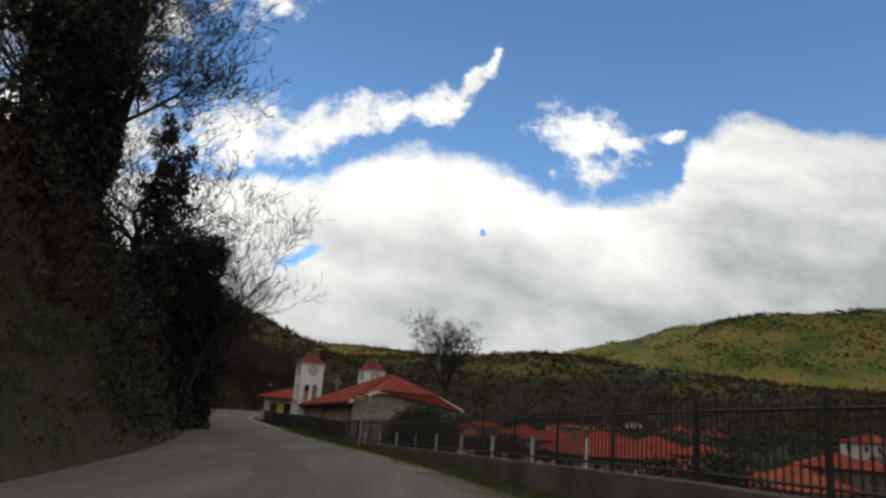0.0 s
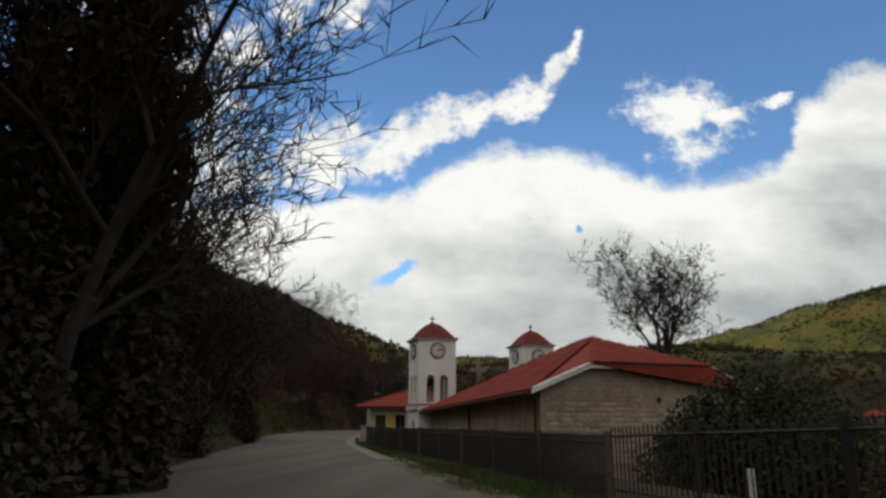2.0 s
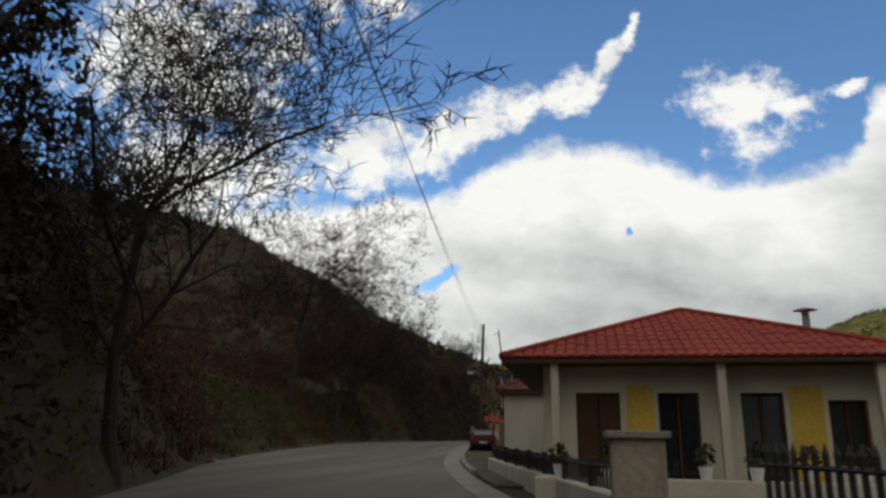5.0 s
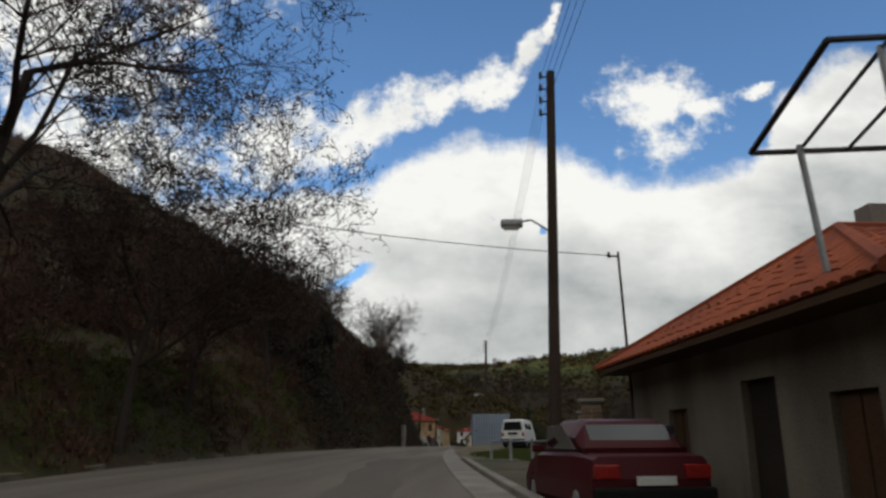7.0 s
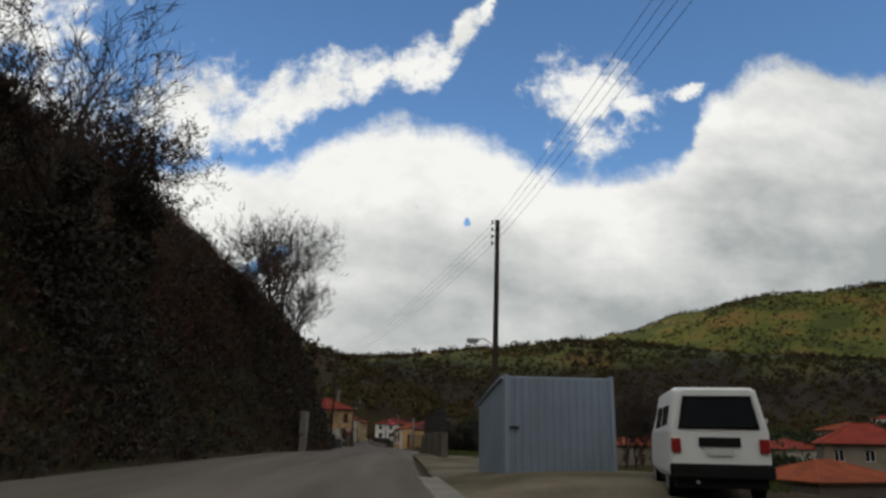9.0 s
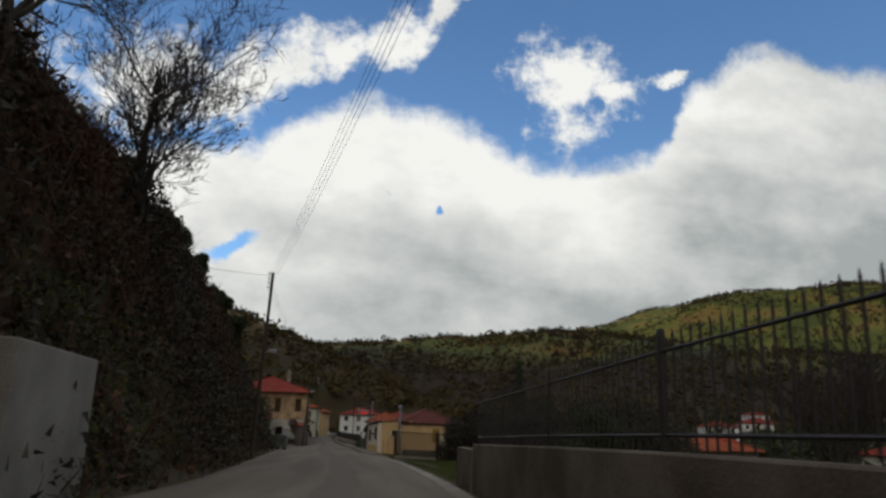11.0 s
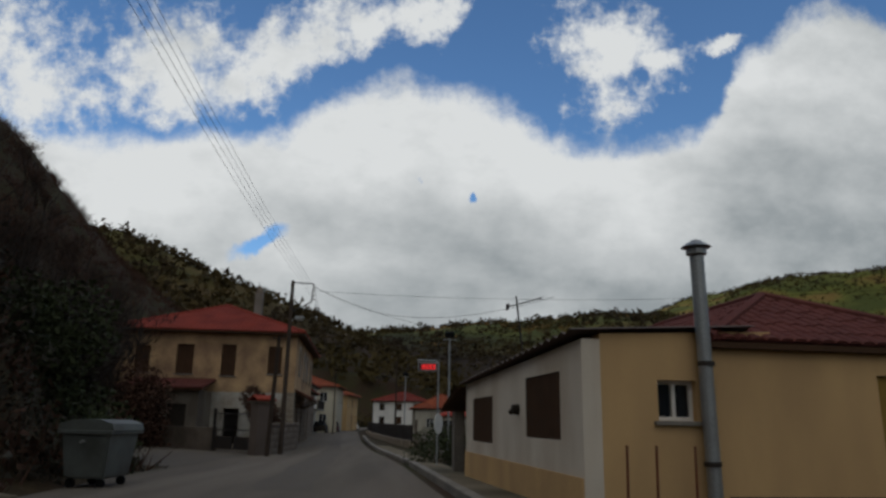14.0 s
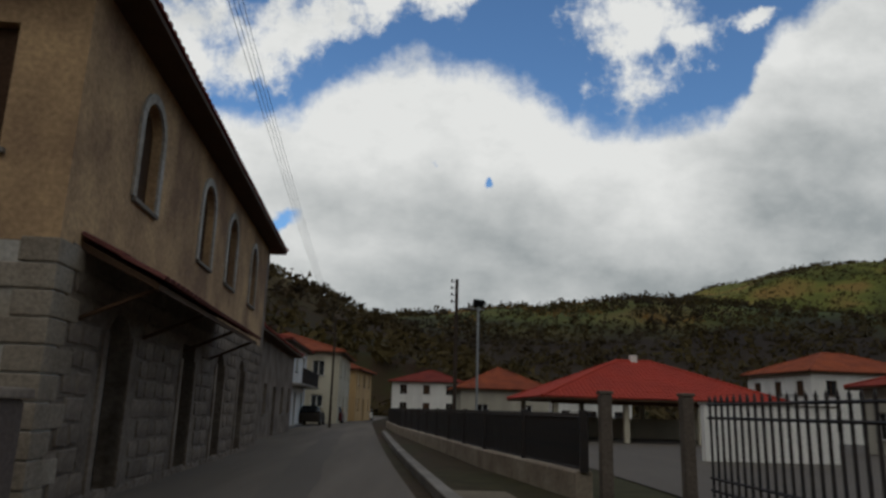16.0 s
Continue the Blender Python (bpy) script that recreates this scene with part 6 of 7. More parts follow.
# graves of the churchyard below the railing
rnd = random.Random(55)
gm = material("grave_marble", (0.5, 0.48, 0.45), 0.7, (0.34, 0.32, 0.29), 1.5, 20, 0.1, spec=0.2)
for i in range(22):
    y = 30 + 2.1 * (i % 11) + rnd.uniform(-0.3, 0.3)
    x = road_x(y) + 14.0 + 3.0 * (i // 11) + rnd.uniform(-0.4, 0.4)
    z = terrain(x, y)
    gr = thing("grave", pose(x, y, z, 0, 0, rnd.uniform(-8, 8)) @ Matrix.Scale(0.7, 4), "white marble grave with a cross and low kerb", "grave", "graves")
    part("slab", boxed(-0.45, 0.45, -0.9, 0.9, -0.3, 0.35, bevel=0.03), gm, gr)
    part("headstone", boxed(-0.35, 0.35, 0.95, 1.07, -0.2, 0.85 + 0.3 * rnd.random(), bevel=0.03), gm, gr)
    b = boxed(-0.05, 0.05, 1.1, 1.18, -0.2, 1.6, bevel=0.01)
    box(b, -0.25, 0.25, 1.105, 1.175, 1.28, 1.38, bevel=0.01)
    part("cross", b, gm, gr)

# ---- poles, lamps and wires ----
def utility_pole(x, y, z0, z1, label, lean=(0, 0), arm=None, r=0.13, insulators=4, side=-1, group="utility poles"):
    t = thing("utility_pole", pose(x, y, z0), label, "pole", group)
    h = z1 - z0
    top = Vector((lean[0], lean[1], h))
    part("shaft", rod(bmesh.new(), (0, 0, -0.6), top, r, r * 0.7, 10), M_wood, t)
    for k in range(insulators):
        p = top * (1 - (0.12 + 0.3 * k) / h)
        b = rod(bmesh.new(), p, p + Vector((side * 0.22, 0, 0.02)), 0.018, n=5)
        rod(b, p + Vector((side * 0.22, 0, -0.02)), p + Vector((side * 0.22, 0, 0.12)), 0.04, 0.03, 8)
        part("insulator", b, M_iron, t)
    if arm:
        hz, reach = arm
        p = top * (hz / h)
        lamp = part("lamp_arm", rod(rod(bmesh.new(), p, p + Vector((-reach * 0.6, 0, 0.28)), 0.022, n=6), p + Vector((-reach * 0.6, 0, 0.28)), p + Vector((-reach, 0, 0.25)), 0.022, n=6), M_steel, t)
        hb = boxed(-0.36, 0.1, -0.12, 0.12, -0.09, 0.07, bevel=0.05)
        part("lamp_head", turned(hb, Matrix.Translation(p + Vector((-reach, 0, 0.22)))), M_steel, lamp, "grey street lamp head")
        part("lamp_glass", turned(boxed(-0.3, 0.02, -0.09, 0.09, -0.13, -0.092, bevel=0.015), Matrix.Translation(p + Vector((-reach, 0, 0.22)))), M_clock, lamp, "pale lamp glass")
    return t, Vector((x, y, z0)) + top


_, pA = utility_pole(-23.2, 70.2, 2.0, 8.6, "leaning wooden utility pole on the bank", (-0.4, 0.4), r=0.09)
_, p1 = utility_pole(-26.95, 132.2, 0.4, 9.3, "tall wooden utility pole with a street lamp", (0.3, 0.1), (5.2, 0.7))
_, p3 = utility_pole(-28.1, 184.3, 0.6, 10.45, "tall wooden utility pole with a street lamp", (0.25, 0.2), (4.7, 0.75))
_, p4 = utility_pole(-39.15, 241.6, 0.1, 11.5, "tall wooden utility pole at the foot of the bank", (0.35, 0), (6.2, -0.7))
_, p5 = utility_pole(-39.15, 287.5, -0.6, 8.15, "wooden utility pole with a bracket and street lamp", (-0.3, 2.3), (6.5, -0.6), insulators=0)
_, p6 = utility_pole(-39.4, 285.2, -0.6, 4.65, "short wooden utility pole beside a yard wall", (0.3, -0.6), r=0.11, insulators=1)
_, p7 = utility_pole(-33.8, 318.5, -0.6, 6.4, "wooden utility pole beside the street fence", (0.0, 0.1), r=0.1)
_, p8 = utility_pole(-24.9, 134.5, 1.6, 5.75, "thin service pole standing at a cottage roof", (-0.12, 0), r=0.04, insulators=1)
_, p9 = utility_pole(-24.9, 291.0, -1.0, 5.8, "thin utility pole in a courtyard", (-0.2, 0), r=0.07, insulators=1)
_, p10 = utility_pole(-40.8, 336.0, -0.6, 6.6, "utility pole by the row of houses", (0, 0), r=0.09)
_, pB = utility_pole(-35.4, 97.0, 4.5, 11.5, "wooden utility pole on the wooded bank", (-0.2, 0), r=0.1)
# square bracket of the corner pole
br = thing("pole_bracket", pose(p5.x, p5.y, p5.z), "square steel bracket with insulators on a pole", "bracket")
for e0, e1 in (((0, 0, -0.08), (1.1, 0, -0.12)), ((1.1, 0, -0.12), (1.02, 0, -1.1)), ((1.02, 0, -1.1), (-0.02, -0.4, -1.75))):
    part("bar", rod(bmesh.new(), e0, e1, 0.03, n=6), M_iron, br)
for k in range(4):
    part("insulator", rod(bmesh.new(), (1.06, 0, -0.3 - 0.22 * k), (1.22, 0, -0.3 - 0.22 * k), 0.045, 0.03, 8), M_clock, br)


def wire(a, b, sag, r=0.007):
    w = thing("wire", pose(*a), "thin dark overhead wire between poles", "wire", "overhead wires")
    part("strand", cable((0, 0, 0), Vector(b) - Vector(a), sag, r), M_black, w)


V = Vector
for k in range(4):
    dz = V((-0.22, 0, -0.15 - 0.3 * k))
    wire(p1 + dz, V((-22.2 + 0.25 * k, 60, 10 - 0.3 * k)), 0.6)
    wire(p1 + dz, p3 + dz, 0.9)
    wire(p3 + dz, p4 + dz, 1.0)
    wire(p4 + dz, p5 + V((1.15, 0, -0.3 - 0.22 * k)), 0.9)
    wire(p5 + V((1.15, 0, -0.3 - 0.22 * k)), p10 + V((0, 0, -0.2 * k)), 0.5)
wire((-13.3, 78.0, 3.3), (-33.5, 99.5, 11.4), 0.5, 0.012)
wire((-13.6, 79.6, 4.6), (-33.5, 99.5, 8.2), 0.3, 0.009)
wire(p8 + V((0, 0, -0.1)), V((-41, 133.5, 8.2)), 0.4, 0.012)
wire(p4 + V((-0.1, 0, -0.2)), V((-53, 238, 13)), 0.5, 0.012)
wire(p5 + V((1.1, 0, -0.2)), V((-29.3, 272.9, 4.7)), 1.1, 0.007)
wire(p5 + V((1.1, 0, -0.3)), p9, 0.9, 0.01)
wire(p9, V((-31.3, 287.8, 5.0)), 0.4, 0.009)
wire(p5 + V((1.0, 0, -0.5)), V((-8, 282, 7.5)), 0.6, 0.008)
wire(p6, p5 + V((0, 0, -2.5)), 0.2, 0.009)

# floodlight and display board on steel posts
fl = thing("floodlight", pose(-31.25, 287.8, -0.6), "black floodlight on a tall grey steel post", "floodlight")
part("post", rod(bmesh.new(), (0, 0, -0.3), (0, 0, 5.75), 0.055, n=10), M_steel, fl)
part("arm", boxed(-0.32, 0.3, -0.02, 0.02, 5.62, 5.66), M_steel, fl)
part("head", turned(boxed(-0.24, 0.24, -0.1, 0.1, -0.14, 0.14, bevel=0.03), pose(0, -0.05, 5.88, 20, 0, 0)), M_black, fl)
M_led = bpy.data.materials.new("red_led")
M_led.use_nodes = True
M_led.node_tree.nodes["Principled BSDF"].inputs["Base Color"].default_value = (0.4, 0.01, 0.01, 1)
M_led.node_tree.nodes["Principled BSDF"].inputs["Emission Color"].default_value = (1, 0.03, 0.03, 1)
M_led.node_tree.nodes["Principled BSDF"].inputs["Emission Strength"].default_value = 0.9
copy_thing(fl, pose(-33.0, 317.0, -0.75, 0, 0, 25))
db = thing("display_board", pose(-31.85, 286.6, -0.6), "red lit display board hanging from a steel post", "display")
b = rod(bmesh.new(), (0, 0, -0.3), (0, 0, 4.35), 0.045, n=10)
rod(b, (0, 0, 4.35), (-0.12, 0, 4.48), 0.045, n=8)
rod(b, (-0.12, 0, 4.48), (-1.02, 0, 4.5), 0.04, n=8)
part("post", b, M_steel, db)
bd = part("housing", boxed(-0.98, -0.1, -0.06, 0.06, 3.98, 4.4, bevel=0.02), M_steel, db)
part("screen", boxed(-0.93, -0.15, -0.068, -0.061, 4.03, 4.35), M_black, bd)
M_dim = material("dim_red_screen", (0.2, 0.01, 0.01), 0.5, None, 2, 30, 0.0)
for k in range(4):
    x = -0.78 + k * 0.17
    for x0, x1, z0, z1 in ((x, x + 0.13, 4.24, 4.30), (x - 0.03, x + 0.1, 4.165, 4.21), (x, x + 0.13, 4.075, 4.135)):
        part("segment", boxed(x0, x1, -0.076, -0.0698, z0, z1), M_led, bd, "glowing red display segment")
part("lit_ground", boxed(-0.86, -0.16, -0.0695, -0.0682, 4.05, 4.33), M_dim, bd, "dim red display field")
ov = thing("round_sign", pose(-32.27, 278.7, -0.75, 0, 0, 62), "round traffic sign on a steel post seen edge-on", "sign")
part("post", rod(bmesh.new(), (0, 0.05, -0.3), (0, 0.05, 2.1), 0.03), M_steel, ov)
part("disc", rod(bmesh.new(), (0, 0, 1.75), (0, 0.03, 1.75), 0.36, n=28), M_clock, ov, "grey back of a round sign")


# ---- vehicles ----
def wheel(parent, x, y, r=0.29, w=0.18):
    t = part("wheel", rod(bmesh.new(), (x - w / 2, y, r), (x + w / 2, y, r), r, n=22), M_black, parent)
    s = 1 if x > 0 else -1
    part("hubcap", rod(bmesh.new(), (x + s * w / 2, y, r), (x + s * (w / 2 + 0.015), y, r), r * 0.6, r * 0.5, 18), M_steel, t)


def hull(sections, mat, name, parent, label=""):
    """A body skinned over cross-sections (y, half-width at foot, half-width at top, z foot, z top)."""
    b = bmesh.new()
    rings = []
    for y, w0, w1, z0, z1 in sections:
        m = (z0 + z1) / 2
        pts = [(-w0 * 0.94, z0), (-w0, z0 + 0.1), (-max(w0, w1), m), (-w1, z1 - 0.05), (-w1 + 0.07, z1), (w1 - 0.07, z1), (w1, z1 - 0.05), (max(w0, w1), m), (w0, z0 + 0.1), (w0 * 0.94, z0)]
        rings.append([b.verts.new((x, y, z)) for x, z in pts])
    n = 10
    for p, q in zip(rings, rings[1:]):
        for i in range(n):
            b.faces.new((p[i], p[(i + 1) % n], q[(i + 1) % n], q[i]))
    b.faces.new(rings[0][::-1])
    b.faces.new(rings[-1])
    bmesh.ops.recalc_face_normals(b, faces=b.faces)
    return part(name, b, mat, parent, label)


M_lampred = material("red_tail_lamp", (0.25, 0.012, 0.01), 0.25, None, 2, 30, 0.0)
M_plate = material("number_plate", (0.55, 0.55, 0.52), 0.5, None, 2, 30, 0.0)

car = thing("red_car", pose(-26.12, 127.7, 0.36, 0, 0, 9), "dark red saloon car parked on the verge", "car")
hull([(0.0, 0.72, 0.72, 0.32, 0.62), (0.08, 0.79, 0.76, 0.24, 0.9), (0.5, 0.81, 0.76, 0.2, 0.93), (1.0, 0.82, 0.78, 0.2, 0.94), (3.0, 0.82, 0.78, 0.2, 0.92), (3.9, 0.8, 0.72, 0.22, 0.8), (4.1, 0.7, 0.64, 0.32, 0.68)], M_red_car, "body", car)
cab = hull([(0.55, 0.72, 0.70, 0.9, 0.94), (1.0, 0.72, 0.58, 0.9, 1.36), (1.3, 0.72, 0.57, 0.9, 1.4), (2.3, 0.72, 0.57, 0.9, 1.4), (3.05, 0.72, 0.68, 0.9, 0.95)], M_red_car, "cabin", car)
part("rear_window", turned(boxed(-0.58, 0.58, -0.006, 0.006, 0.0, 0.5), pose(0, 0.585, 0.95, -44.0, 0, 0)), M_glass, cab, "dark sloping rear window")
for s in (-1, 1):
    part("side_window", prism(bmesh.new(), [(0.0, 0.0), (1.6, 0.0), (1.1, 0.34), (0.25, 0.34)], -0.004, 0.004), M_glass, cab).matrix_basis = pose(s * 0.735, 0.95, 0.98, 0, 0, 90) @ pose(0, 0, 0, s * 18.0, 0, 0)
    part("tail_lamp", boxed(s * 0.6 - 0.17, s * 0.6 + 0.17, -0.02, 0.1, 0.62, 0.8, bevel=0.02), M_lampred, car)
    part("mirror", boxed(s * 0.88 - 0.08, s * 0.88 + 0.08, 2.6, 2.68, 0.92, 1.04, bevel=0.02), M_red_car, car)
    for y in (0.75, 3.3):
        wheel(car, s * 0.72, y)
part("bumper", boxed(-0.8, 0.8, -0.09, 0.06, 0.3, 0.52, bevel=0.04), M_black, car)
part("number_plate", boxed(-0.26, 0.26, -0.1, -0.091, 0.55, 0.66), M_plate, car)
part("windscreen", turned(boxed(-0.58, 0.58, -0.006, 0.006, 0.0, 0.72), pose(0, 3.0, 0.97, 58, 0, 0)), M_glass, cab)

van = thing("white_van", pose(-26.22, 169.2, 0.95, 0, 0, -15), "white delivery van parked on the gravel lay-by", "van")
hull([(0.0, 0.78, 0.6, 0.42, 1.84), (0.05, 0.82, 0.66, 0.36, 1.88), (0.6, 0.83, 0.68, 0.34, 1.92), (2.9, 0.83, 0.68, 0.34, 1.9), (3.6, 0.82, 0.62, 0.34, 1.78), (4.1, 0.8, 0.74, 0.36, 1.0), (4.25, 0.74, 0.7, 0.42, 0.8)], M_white_car, "body", van)
rw = part("rear_window", prism(bmesh.new(), [(-0.67, 1.18), (0.67, 1.18), (0.56, 1.74), (-0.56, 1.74)], -0.03, -0.012), M_glass, van, "dark tinted rear window")
b = bmesh.new()
for (x0, z0), (x1, z1) in (((-0.64, 1.22), (0.64, 1.22)), ((0.64, 1.22), (0.54, 1.72)), ((0.54, 1.72), (-0.54, 1.72)), ((-0.54, 1.72), (-0.64, 1.22))):
    rod(b, (x0, -0.03, z0), (x1, -0.03, z1), 0.018, n=5)
part("seal", b, M_black, rw)
for s in (-1, 1):
    part("tail_lamp", boxed(s * 0.72 - 0.08, s * 0.72 + 0.08, -0.05, 0.06, 0.78, 1.02, bevel=0.02), M_lampred, van)
    for k in range(2):
        me = part("side_window", boxed(-0.004, 0.004, 0.5 + k * 1.1, 1.45 + k * 1.1, 1.2, 1.6), M_glass, van)
        me.matrix_basis = pose(s * 0.775, 0, 0) @ Matrix.Translation((0, 0, 1.4)) @ pose(0, 0, 0, 0, -s * 10.0, 0) @ Matrix.Translation((0, 0, -1.4))
    part("mirror", boxed(s * 0.95 - 0.07, s * 0.95 + 0.07, 3.5, 3.58, 1.15, 1.35, bevel=0.02), M_black, van)
    for y in (0.8, 3.3):
        wheel(van, s * 0.72, y, 0.3)
part("bumper", boxed(-0.84, 0.84, -0.12, 0.08, 0.36, 0.6, bevel=0.04), M_black, van, "dark plastic rear bumper")
part("underbody", boxed(-0.74, 0.74, 0.02, 4.0, 0.2, 0.4), M_black, van)
part("plate_recess", boxed(-0.34, 0.34, -0.03, -0.012, 0.88, 1.04), M_black, van)
part("number_plate", boxed(-0.22, 0.22, -0.04, -0.031, 0.74, 0.86), M_plate, van)
part("exhaust", rod(bmesh.new(), (-0.4, -0.1, 0.3), (-0.4, 0.5, 0.3), 0.03), M_steel, van)
part("bumper_mark", boxed(-0.6, -0.46, -0.13, -0.121, 0.5, 0.56), M_black, van)


def small_car(x, y, turn, mat, label):
    c = thing("parked_car", pose(x, y, road_z(y) + 0.03, 0, 0, turn), label, "car", "parked cars")
    hull([(0.0, 0.74, 0.72, 0.32, 0.75), (0.1, 0.8, 0.76, 0.24, 0.9), (3.0, 0.82, 0.78, 0.2, 0.92), (3.8, 0.72, 0.66, 0.3, 0.7)], mat, "body", c)
    cb = hull([(0.1, 0.74, 0.70, 0.88, 0.94), (0.45, 0.72, 0.58, 0.9, 1.4), (2.0, 0.72, 0.58, 0.9, 1.42), (2.8, 0.72, 0.68, 0.9, 0.95)], M_glass, "cabin", c)
    for s in (-1, 1):
        for yy in (0.7, 3.1):
            wheel(c, s * 0.72, yy, 0.28)
    return c


small_car(-42.9, 341.5, 0, M_door, "dark parked car beside the white house")
small_car(-42.0, 349.5, 2, M_red_car, "red parked car along the street")
small_car(-40.5, 372.0, 4, M_white_car, "white parked car far along the street")

# refuse containers
def container(x, y, turn, mat, label):
    c = thing("refuse_container", pose(x, y, road_z(y) + 0.02, 0, 0, turn), label, "container")
    b = bmesh.new()
    lo, hi = [b.verts.new(p) for p in ((-0.58, -0.42, 0.2), (0.58, -0.42, 0.2), (0.58, 0.42, 0.2), (-0.58, 0.42, 0.2))], [b.verts.new(p) for p in ((-0.68, -0.52, 1.15), (0.68, -0.52, 1.15), (0.68, 0.52, 1.15), (-0.68, 0.52, 1.15))]
    b.faces.new(lo[::-1])
    b.faces.new(hi)
    for i in range(4):
        b.faces.new((lo[i], lo[(i + 1) % 4], hi[(i + 1) % 4], hi[i]))
    bmesh.ops.bevel(b, geom=b.edges[:], offset=0.04, segments=2, affect="EDGES")
    part("bin", b, mat, c)
    part("rim", boxed(-0.74, 0.74, -0.58, 0.58, 1.1, 1.18, bevel=0.02), mat, c)
    lid = bmesh.new()
    prism(lid, [(-0.6, 1.185), (0.6, 1.185), (0.56, 1.32), (0.3, 1.4), (-0.3, 1.4), (-0.56, 1.32)], -0.7, 0.7)
    part("lid", turned(lid, pose(0, 0, 0, 0, 0, 90)), mat, c, "galvanised curved lid")
    for sx in (-1, 1):
        part("trunnion", rod(bmesh.new(), (sx * 0.7, 0, 0.95), (sx * 0.84, 0, 0.95), 0.03), M_steel, c)
        for sy in (-1, 1):
            part("castor", rod(bmesh.new(), (sx * 0.45 - 0.03, sy * 0.32, 0.1), (sx * 0.45 + 0.03, sy * 0.32, 0.1), 0.1, n=12), M_black, c)
    return c


M_bin = material("weathered_bin_zinc", (0.11, 0.12, 0.11), 0.6, (0.06, 0.06, 0.052), 1.5, 60, 0.1, metal=0.1, amount=0.9)
container(-40.2, 269.0, 84, M_bin, "galvanised refuse container beside the road")

# ---- vegetation ----
def blades(points, mat, name, label, category, count, height, lean, width, seed):
    """Tufts of thin upright blades or twigs, one tuft at each point (x, y, z, size)."""
    g = np.random.default_rng(seed)
    pts = np.array(points)
    base = np.repeat(pts, count, axis=0)
    n = len(base)
    size = base[:, 3] * g.uniform(0.5, 1.15, n)
    foot = base[:, :3] + np.c_[g.normal(0, 0.28, (n, 2)) * base[:, 3:4] ** 0.5, np.full(n, -0.05)]
    tip = foot + np.c_[g.normal(0, lean, (n, 2)) * size[:, None], size] * height
    ang = g.uniform(0, 2 * np.pi, n)
    wide = np.c_[np.cos(ang), np.sin(ang), np.zeros(n)] * (width * g.uniform(0.6, 1.4, n) * size ** 0.5)[:, None]
    verts = np.stack([foot - wide, foot + wide, tip], 1).reshape(-1, 3)
    faces = [(3 * i, 3 * i + 1, 3 * i + 2) for i in range(n)]
    return stuff(name, verts.tolist(), faces, mat, label, category)


def litter(points, mat, name, label, category, count, radius, size, seed, squash=0.8):
    """Loose clumps of leaves, one clump at each point (x, y, z, size)."""
    g = np.random.default_rng(seed)
    base = np.repeat(np.array(points), count, axis=0)
    n = len(base)
    d = g.normal(0, 1, (n, 3))
    d /= np.linalg.norm(d, axis=1)[:, None]
    d *= (g.uniform(0.35, 1.1, n) * base[:, 3] * radius)[:, None]
    d[:, 2] = np.abs(d[:, 2]) * squash
    c = base[:, :3] + d
    a, b = g.normal(0, 1, (n, 3)), g.normal(0, 1, (n, 3))
    s = (size * g.uniform(0.5, 1.4, n) * base[:, 3] ** 0.7)[:, None]
    a, b = a / np.linalg.norm(a, axis=1)[:, None] * s, b / np.linalg.norm(b, axis=1)[:, None] * s * 0.8
    a, b = a * 1.25, b * 1.6
    verts = np.stack([c - a, c + b, c + a], 1).reshape(-1, 3)
    faces = [(3 * i, 3 * i + 1, 3 * i + 2) for i in range(n)]
    return stuff(name, verts.tolist(), faces, mat, label, category)


g = random.Random(8)
brown, green, ivy_spots, tall = [], [], [], []
for _ in range(24000):
    y = g.uniform(-40, 292)
    d = g.choice((g.uniform(0.0, 4.2), g.uniform(0.0, 4.2), g.uniform(2, 14), g.uniform(8, 28), g.uniform(20, 75)))
    if y > 266 and d < 24 * ease((y - 266) / 14) + 1:
        continue
    x = road_x(y) + road_left(y) - 0.9 - d
    z = terrain(x, y)
    k = noise.noise((x * 0.09, y * 0.09, 2)) + g.gauss(0, 0.2)
    near_foot = d < 1.6
    if near_foot and k > -0.15:
        green.append((x, y, z, g.uniform(0.35, 0.8)))
    elif k > -0.12 and 98 < y < 190 and d < 8:
        green.append((x, y, z, g.uniform(0.4, 0.9)))
    elif k < -0.12 and (y < 95 or y > 180):
        ivy_spots.append((x, y, z, g.uniform(0.7, 1.6)))
    else:
        brown.append((x, y, z, g.uniform(0.7, 1.9) * (1 if d > 5 else 0.6)))
for _ in range(5000):
    y, x = g.uniform(262, 450), g.uniform(-150, -56)
    if x < -60 - 8 * ease((y - 290) / 60):
        brown.append((x, y, terrain(x, y) - 0.2, g.uniform(1.3, 2.5)))
for _ in range(5200):
    y, d = g.uniform(176, 276), g.uniform(-0.2, 5.5)
    x = road_x(y) + road_left(y) - 0.9 - d
    (ivy_spots if g.random() < 0.6 else brown).append((x, y, terrain(x, y) - 0.1, g.uniform(0.5, 1.2)))
blades(brown, M_brush, "brush", "dense brown leafless brush on the steep bank", "brush", 14, 1.0, 0.4, 0.035, 3)
litter(brown, M_brush, "dead_leaves", "brown withered leaves and brambles on the bank", "brush", 16, 0.9, 0.11, 6)
blades(green, M_grass, "bank_grass", "green grass at the foot of the bank", "grass", 22, 0.55, 0.35, 0.02, 4)
litter(green, M_brush_green, "undergrowth", "low green undergrowth on the bank", "undergrowth", 18, 0.75, 0.09, 9)
litter(ivy_spots, M_ivy, "ivy_thicket", "dark evergreen ivy and bramble thicket on the bank", "thicket", 44, 0.95, 0.085, 5, 1.3)


